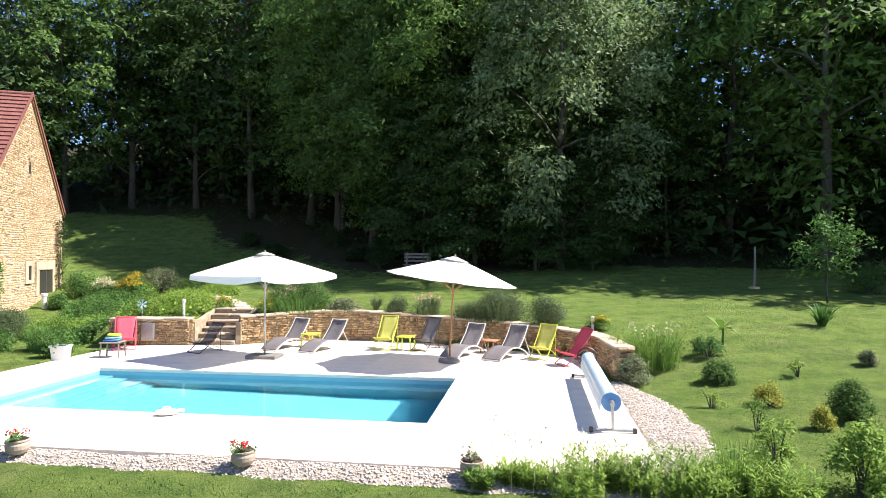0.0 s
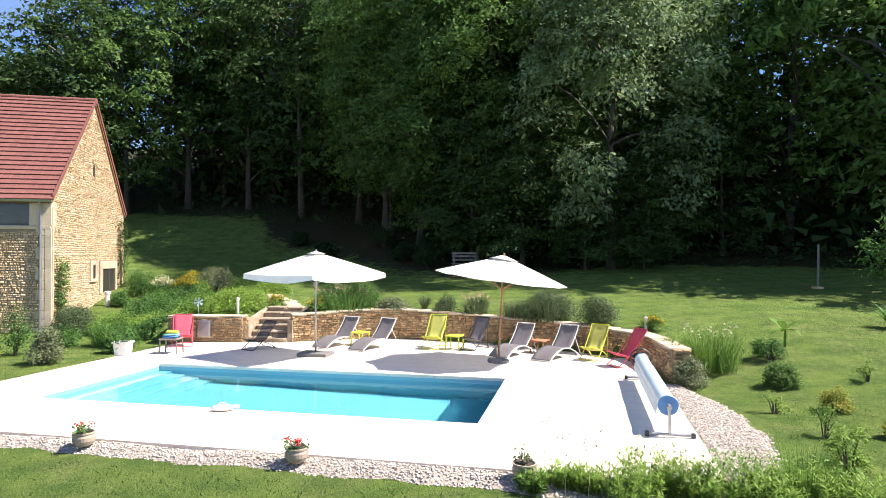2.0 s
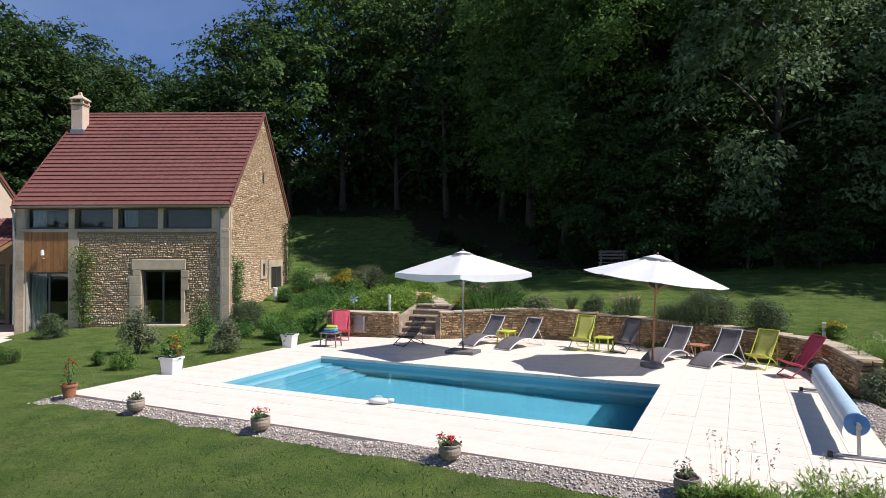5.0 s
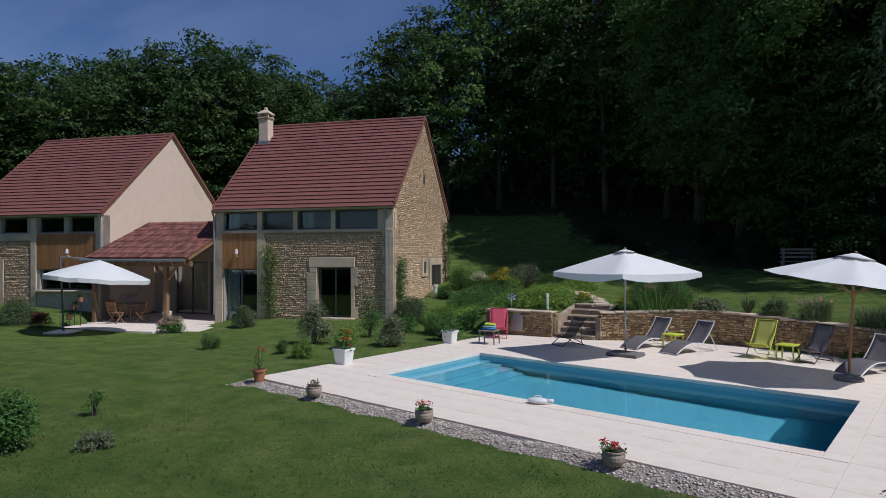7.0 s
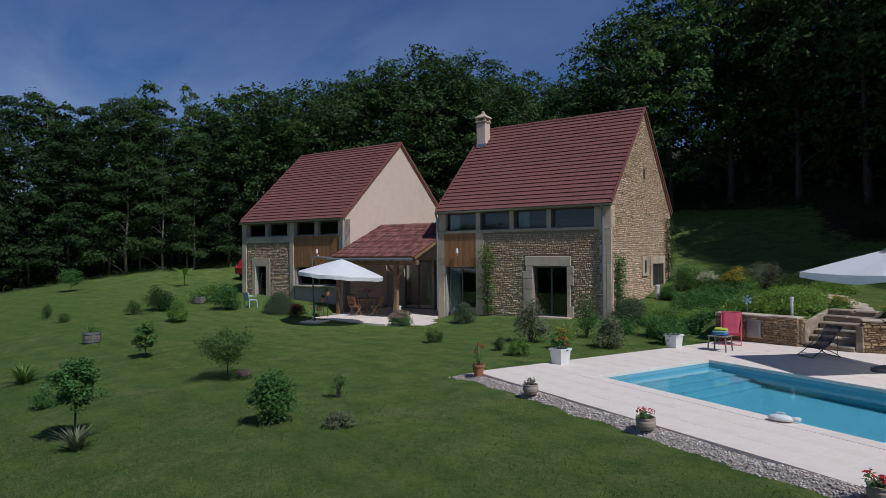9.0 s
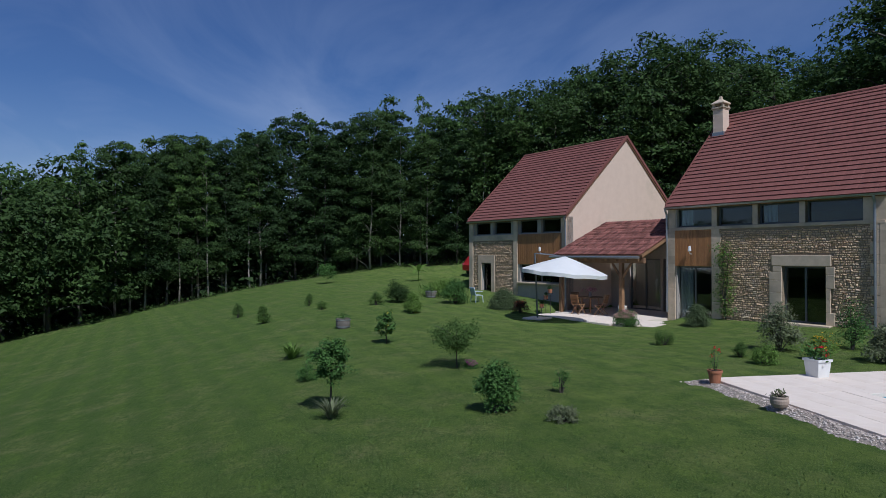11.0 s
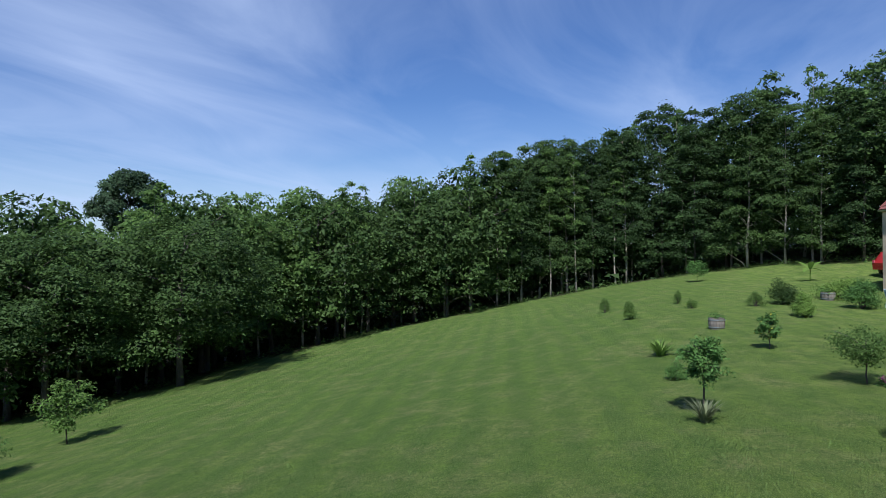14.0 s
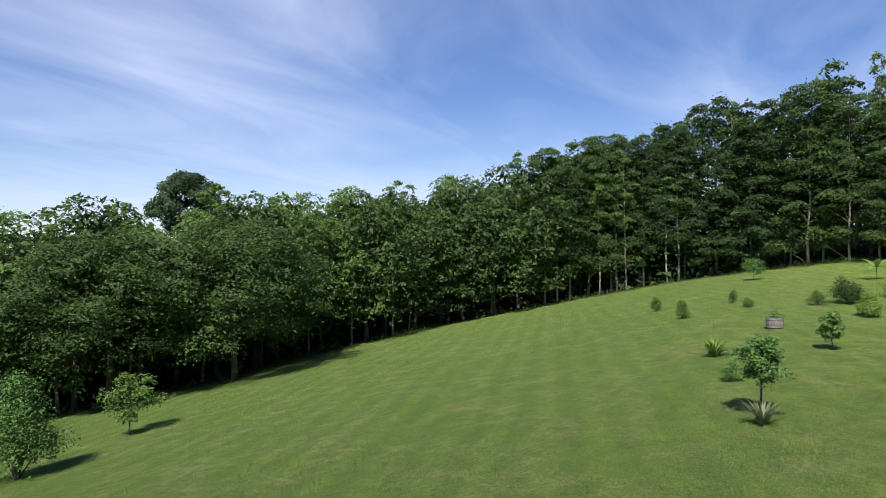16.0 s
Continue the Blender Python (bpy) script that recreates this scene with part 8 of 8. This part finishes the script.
    for k, h in enumerate((0.35, 0.75, 1.05)):
        x = -0.3 + 0.28 * k
        part("pole", Shape().tube([(x, 0, 0), (x, 0, h)], 0.015, 6), BLACK_METAL, st)
        part("ring", Shape().lathe([(0.12, h), (0.13, h + 0.02), (0.12, h + 0.03)], 14, pose(x, 0, 0)), BLACK_METAL, st)
        part("pot", Shape().lathe([(0.08, h + 0.03), (0.11, h + 0.18), (0.12, h + 0.2)], 14, pose(x, 0, 0)), TERRACOTTA, st)
        rng = np.random.default_rng(k)
        v, f = leaves(rng, [(x + rng.normal() * 0.06, rng.normal() * 0.06, h + 0.25 + rng.uniform(0, 0.1)) for _ in range(8)], 0.05, 10, 0.07)
        part("foliage", raw("foliage", v, f, LEAF_DARK), None, st)
    # pale plastic chair by the far door
    ch = thing("plastic_chair", "pale blue-white plastic garden chair by the door", "chair", pose(-29.7, 6.75, ground(-29.7, 6.75), 0, 0, 200) @ Matrix.Scale(0.85, 4))
    pl = mat("pale_blue_plastic", (0.62, 0.72, 0.76), (0.56, 0.66, 0.7), scale=3, rough=0.45, bump=0.03, vary=0.02)
    part("seat", Shape().box(-0.26, -0.25, 0.4, 0.26, 0.25, 0.43, bevel=0.012), pl, ch)
    part("backrest", Shape().box(-0.26, 0.0, 0.0, 0.26, 0.03, 0.48, bevel=0.012), pl, ch, m=pose(0, 0.22, 0.42, -14))
    for x in (-0.24, 0.24):
        for y in (-0.22, 0.22):
            part("leg", Shape().tube([(x, y, 0.41), (x * 1.12, y * 1.15, 0)], 0.022, 6), pl, ch)
        part("armrest", Shape().box(x - 0.03, -0.25, 0.62, x + 0.03, 0.28, 0.645, bevel=0.008), pl, ch)


def barrel(x, y, label, petal=None, r=0.3, h=0.42):
    ob = thing("barrel_planter", label, "planter", pose(x, y, ground(x, y) - 0.01), "cut-down barrels")
    n = 18
    for k in range(n):
        a0, a1 = 2 * math.pi * (k + 0.03) / n, 2 * math.pi * (k + 0.97) / n
        rings = []
        for z, rr in ((0, 0.86), (h * 0.5, 1.0), (h, 0.97)):
            rings.append([(math.cos(a0) * r * rr, math.sin(a0) * r * rr, z), (math.cos(a1) * r * rr, math.sin(a1) * r * rr, z), (math.cos(a1) * (r * rr - 0.025), math.sin(a1) * (r * rr - 0.025), z), (math.cos(a0) * (r * rr - 0.025), math.sin(a0) * (r * rr - 0.025), z)])
        part("stave", Shape().rings(rings), WEATHERED, ob)
    for z, rr in ((h * 0.15, 0.925), (h * 0.8, 1.0)):
        part("hoop", Shape().lathe([(r * rr + 0.004, z), (r * rr + 0.01, z + 0.002), (r * rr + 0.01, z + 0.038), (r * rr + 0.004, z + 0.04)], 24, caps=False), ZINC, ob)
    part("soil", Shape().lathe([(r * 0.93, h * 0.86), (0.01, h * 0.92)], 16), SOIL, ob)
    rng = np.random.default_rng(int(abs(x * 7)))
    v, f = leaves(rng, [(rng.normal() * r * 0.5, rng.normal() * r * 0.5, h + rng.uniform(0.0, 0.16)) for _ in range(14)], 0.07, 12, 0.07)
    part("foliage", raw("foliage", v, f, LEAF_BUSH), None, ob)
    if petal:
        v, f = leaves(rng, [(rng.normal() * r * 0.5, rng.normal() * r * 0.5, h + 0.16) for _ in range(6)], 0.04, 8, 0.06)
        part("blossom", raw("blossom", v, f, petal), None, ob)


def red_car():
    """A small red hatchback half hidden behind the far house."""
    x, y = -45.2, 11.2
    ob = thing("car", "small red hatchback parked at the edge of the wood", "car", pose(x, y, ground(x, y), 0, 0, 115))
    red = mat("red_car_paint", (0.36, 0.02, 0.022), (0.31, 0.017, 0.018), scale=2, rough=0.25, bump=0.0, vary=0.0)
    side = [(-1.85, 0.35), (-1.88, 0.75), (-1.7, 0.95), (-1.45, 1.4), (-1.1, 1.5), (0.1, 1.48), (0.85, 1.0), (1.7, 0.85), (1.88, 0.6), (1.85, 0.32)]
    rings = []
    for yy, k in ((-0.82, 0.9), (-0.8, 1.0), (-0.6, 1.02), (0.6, 1.02), (0.8, 1.0), (0.82, 0.9)):
        rings.append([(a * (1 if b < 0.9 else k), yy * (1.0 if b < 1.0 else 0.86), 0.3 + (b - 0.3) * (k if b > 0.9 else 1)) for a, b in side])
    part("body", Shape().rings(rings), red, ob, smooth=False)
    for sx in (-1, 1):
        part("side_window", Shape().rings([[(-1.35, sx * 0.735, 1.0), (0.6, sx * 0.735, 1.0), (0.1, sx * 0.7, 1.38), (-1.15, sx * 0.7, 1.38)], [(-1.35, sx * 0.76, 1.0), (0.6, sx * 0.76, 1.0), (0.1, sx * 0.725, 1.38), (-1.15, sx * 0.725, 1.38)]]), DARK_FRAME, ob)
        for xx in (-1.2, 1.2):
            w = part("wheel", Shape().lathe([(0.2, -0.09), (0.3, -0.09), (0.31, -0.05), (0.31, 0.05), (0.3, 0.09), (0.2, 0.09)], 20, pose(xx, sx * 0.76, 0.31, 90)), BLACK_METAL, ob)
            part("rim", Shape().lathe([(0.05, -0.095), (0.19, -0.092), (0.19, 0.092), (0.05, 0.095)], 16, pose(xx, sx * 0.76, 0.31, 90)), ZINC, w)
        part("tail_light", Shape().box(-1.89, sx * 0.72 - 0.09, 0.75, -1.82, sx * 0.72 + 0.09, 0.92, bevel=0.01), RED_CLOTH, ob)


def garden_bench():
    x, y = -5.1, 28.0
    ob = thing("picnic_bench", "weathered grey wooden bench in the shade of the wood", "bench", pose(x, y, ground(x, y), 0, 0, 4))
    for k in range(3):
        part("seat_slat", Shape().box(-0.62, -0.2 + 0.13 * k, 0.42, 0.62, -0.09 + 0.13 * k, 0.455, bevel=0.006), WEATHERED, ob)
    for z in (0.62, 0.78, 0.92):
        part("back_slat", Shape().box(-0.62, 0.22, z - 0.05, 0.62, 0.25, z + 0.04, bevel=0.006), WEATHERED, ob)
    for sx in (-0.5, 0.5):
        part("leg", Shape().box(sx - 0.04, 0.18, 0, sx + 0.04, 0.26, 0.98, bevel=0.006), WEATHERED, ob)
        part("leg", Shape().box(sx - 0.04, -0.2, 0, sx + 0.04, -0.12, 0.42, bevel=0.006), WEATHERED, ob)


def posts():
    x, y = 8.45, 24.7
    ob = thing("wooden_post", "pale wooden post standing on the lawn", "post", pose(x, y, ground(x, y) - 0.05, 1, 1, 0))
    part("shaft", Shape().tube([(0, 0, 0), (0.01, 0, 0.8), (0, 0.01, 1.62)], [0.045, 0.042, 0.038], 9), WEATHERED, ob)
    part("stone_ring", Shape().lathe([(0.22, 0.03), (0.2, 0.1), (0.1, 0.12)], 9), STONE, ob)
    for x, y, h in ((-10.1, 17.1, 0.6), (-18.5, 21.4, 0.62), (1.75, 16.6, 0.34)):
        ob = thing("garden_light", "slim white bollard light among the plants", "garden light", pose(x, y, ground(x, y) - 0.03), "garden lights")
        r = 0.036 if h < 0.61 else 0.09
        part("shaft", Shape().lathe([(r, 0), (r, h * 0.8), (r * 1.25, h * 0.82), (r * 1.25, h * 0.97), (r * 0.8, h)], 14), WHITE_METAL, ob)
    ob = thing("pinwheel", "pale blue toy pinwheel on a stick in the flower bed", "pinwheel", pose(-11.45, 17.1, ground(-11.45, 17.1) - 0.3, 0, 0, 25))
    part("stick", Shape().tube([(0, 0, 0), (0, 0, 0.72)], 0.008, 6), WHITE_METAL, ob)
    for k in range(6):
        a = k * math.pi / 3
        part("vane", Shape().rings([[(0, -0.02, 0), (0.14, -0.045, 0.02), (0.11, -0.02, 0.09)], [(0, -0.012, 0), (0.14, -0.037, 0.02), (0.11, -0.012, 0.09)]], pose(0, 0, 0.72, 0, math.degrees(a), 0)), COVER_PALE, ob)
    # a meter box set in the low wall
    ob = thing("wall_hatch", "grey metal hatch set in the low stone wall", "hatch", pose(-10.75, 16.33, 0.18, 0, 0, 8))
    part("door", Shape().box(-0.17, -0.03, 0, 0.17, 0.06, 0.46, bevel=0.008), ZINC, ob)
    part("frame", Shape().box(-0.19, 0.0, -0.02, 0.19, 0.06, 0.48), ZINC, ob)


def garden_path():
    """Flat stones that lead from the top of the steps up into the garden."""
    ob = thing("garden_path", "winding path of flat pale stones above the steps", "path", pose(0, 0, 0), kind="structure")
    r = random.Random(21)
    pts = curve([(-9.3, 18.65), (-10.2, 19.8), (-11.6, 21.2), (-13.4, 23.2), (-15.2, 26.4)], 0.42)
    for x, y, dx, dy in pts:
        for off in (-0.3, 0.3):
            cx, cy = x - dy * off + r.uniform(-0.06, 0.06), y + dx * off + r.uniform(-0.06, 0.06)
            n, rr = 7, r.uniform(0.24, 0.32)
            ring = lambda k, z: [(cx + rr * k * math.cos(2 * math.pi * i / n) * (1 + 0.2 * math.sin(i * 2.3 + cx)), cy + rr * k * math.sin(2 * math.pi * i / n), ground(cx, cy) + z) for i in range(n)]
            part("path_stone", Shape().rings([ring(1, -0.05), ring(1, 0.035), ring(0.9, 0.05)]), DRESSED, ob)


def grass_tufts():
    """Longer blades standing out of the mown lawn near the camera."""
    rng = np.random.default_rng(15)
    n = 28000
    r = 3.5 + 9.0 * rng.uniform(0, 1, n) ** 1.25
    a = np.radians(rng.uniform(-38, 160, n))
    x, y = -np.sin(a) * r, np.cos(a) * r
    keep = ~((x > TX0 - 0.45) & (x < TX1 + 0.2) & (y > 6.7) & (y < 18)) & ~((x > TX1) & (x < TX1 + 1.6) & (y > 6.9) & (y < 13.2))
    x, y = x[keep], y[keep]
    n = len(x)
    z = np.array([ground(p, q) for p, q in zip(x, y)])
    h = rng.uniform(0.02, 0.05, n)
    t = rng.uniform(0, 6.28, n)
    lx, ly = rng.normal(size=n) * 0.03, rng.normal(size=n) * 0.03
    w = 0.006 + 0.006 * rng.uniform(0, 1, n)
    p0 = np.stack([x - np.cos(t) * w, y - np.sin(t) * w, z - 0.01], 1)
    p1 = np.stack([x + np.cos(t) * w, y + np.sin(t) * w, z - 0.01], 1)
    p2 = np.stack([x + lx, y + ly, z + h], 1)
    v = np.stack([p0, p1, p2], 1).reshape(-1, 3)
    ob = new("grass", raw("grass", v, np.arange(n * 3).reshape(-1, 3), GRASS))
    tagged(ob, "longer blades of grass in the mown lawn", "grass", kind="stuff")


GRASS = leaf_mat("grass_blade", (0.1, 0.155, 0.04), (0.075, 0.125, 0.03), vary=0.25)
terrace_things()
patio()
barrel(-22.4, 0.2, "cut-down grey wooden barrel planted with low greenery on the lawn", None, 0.26, 0.37)
barrel(-31.9, 4.8, "cut-down wooden barrel planter beside the shrubs", None, 0.29, 0.36)
red_car()
garden_bench()
posts()
garden_path()
gravel()
grass_tufts()
paving()
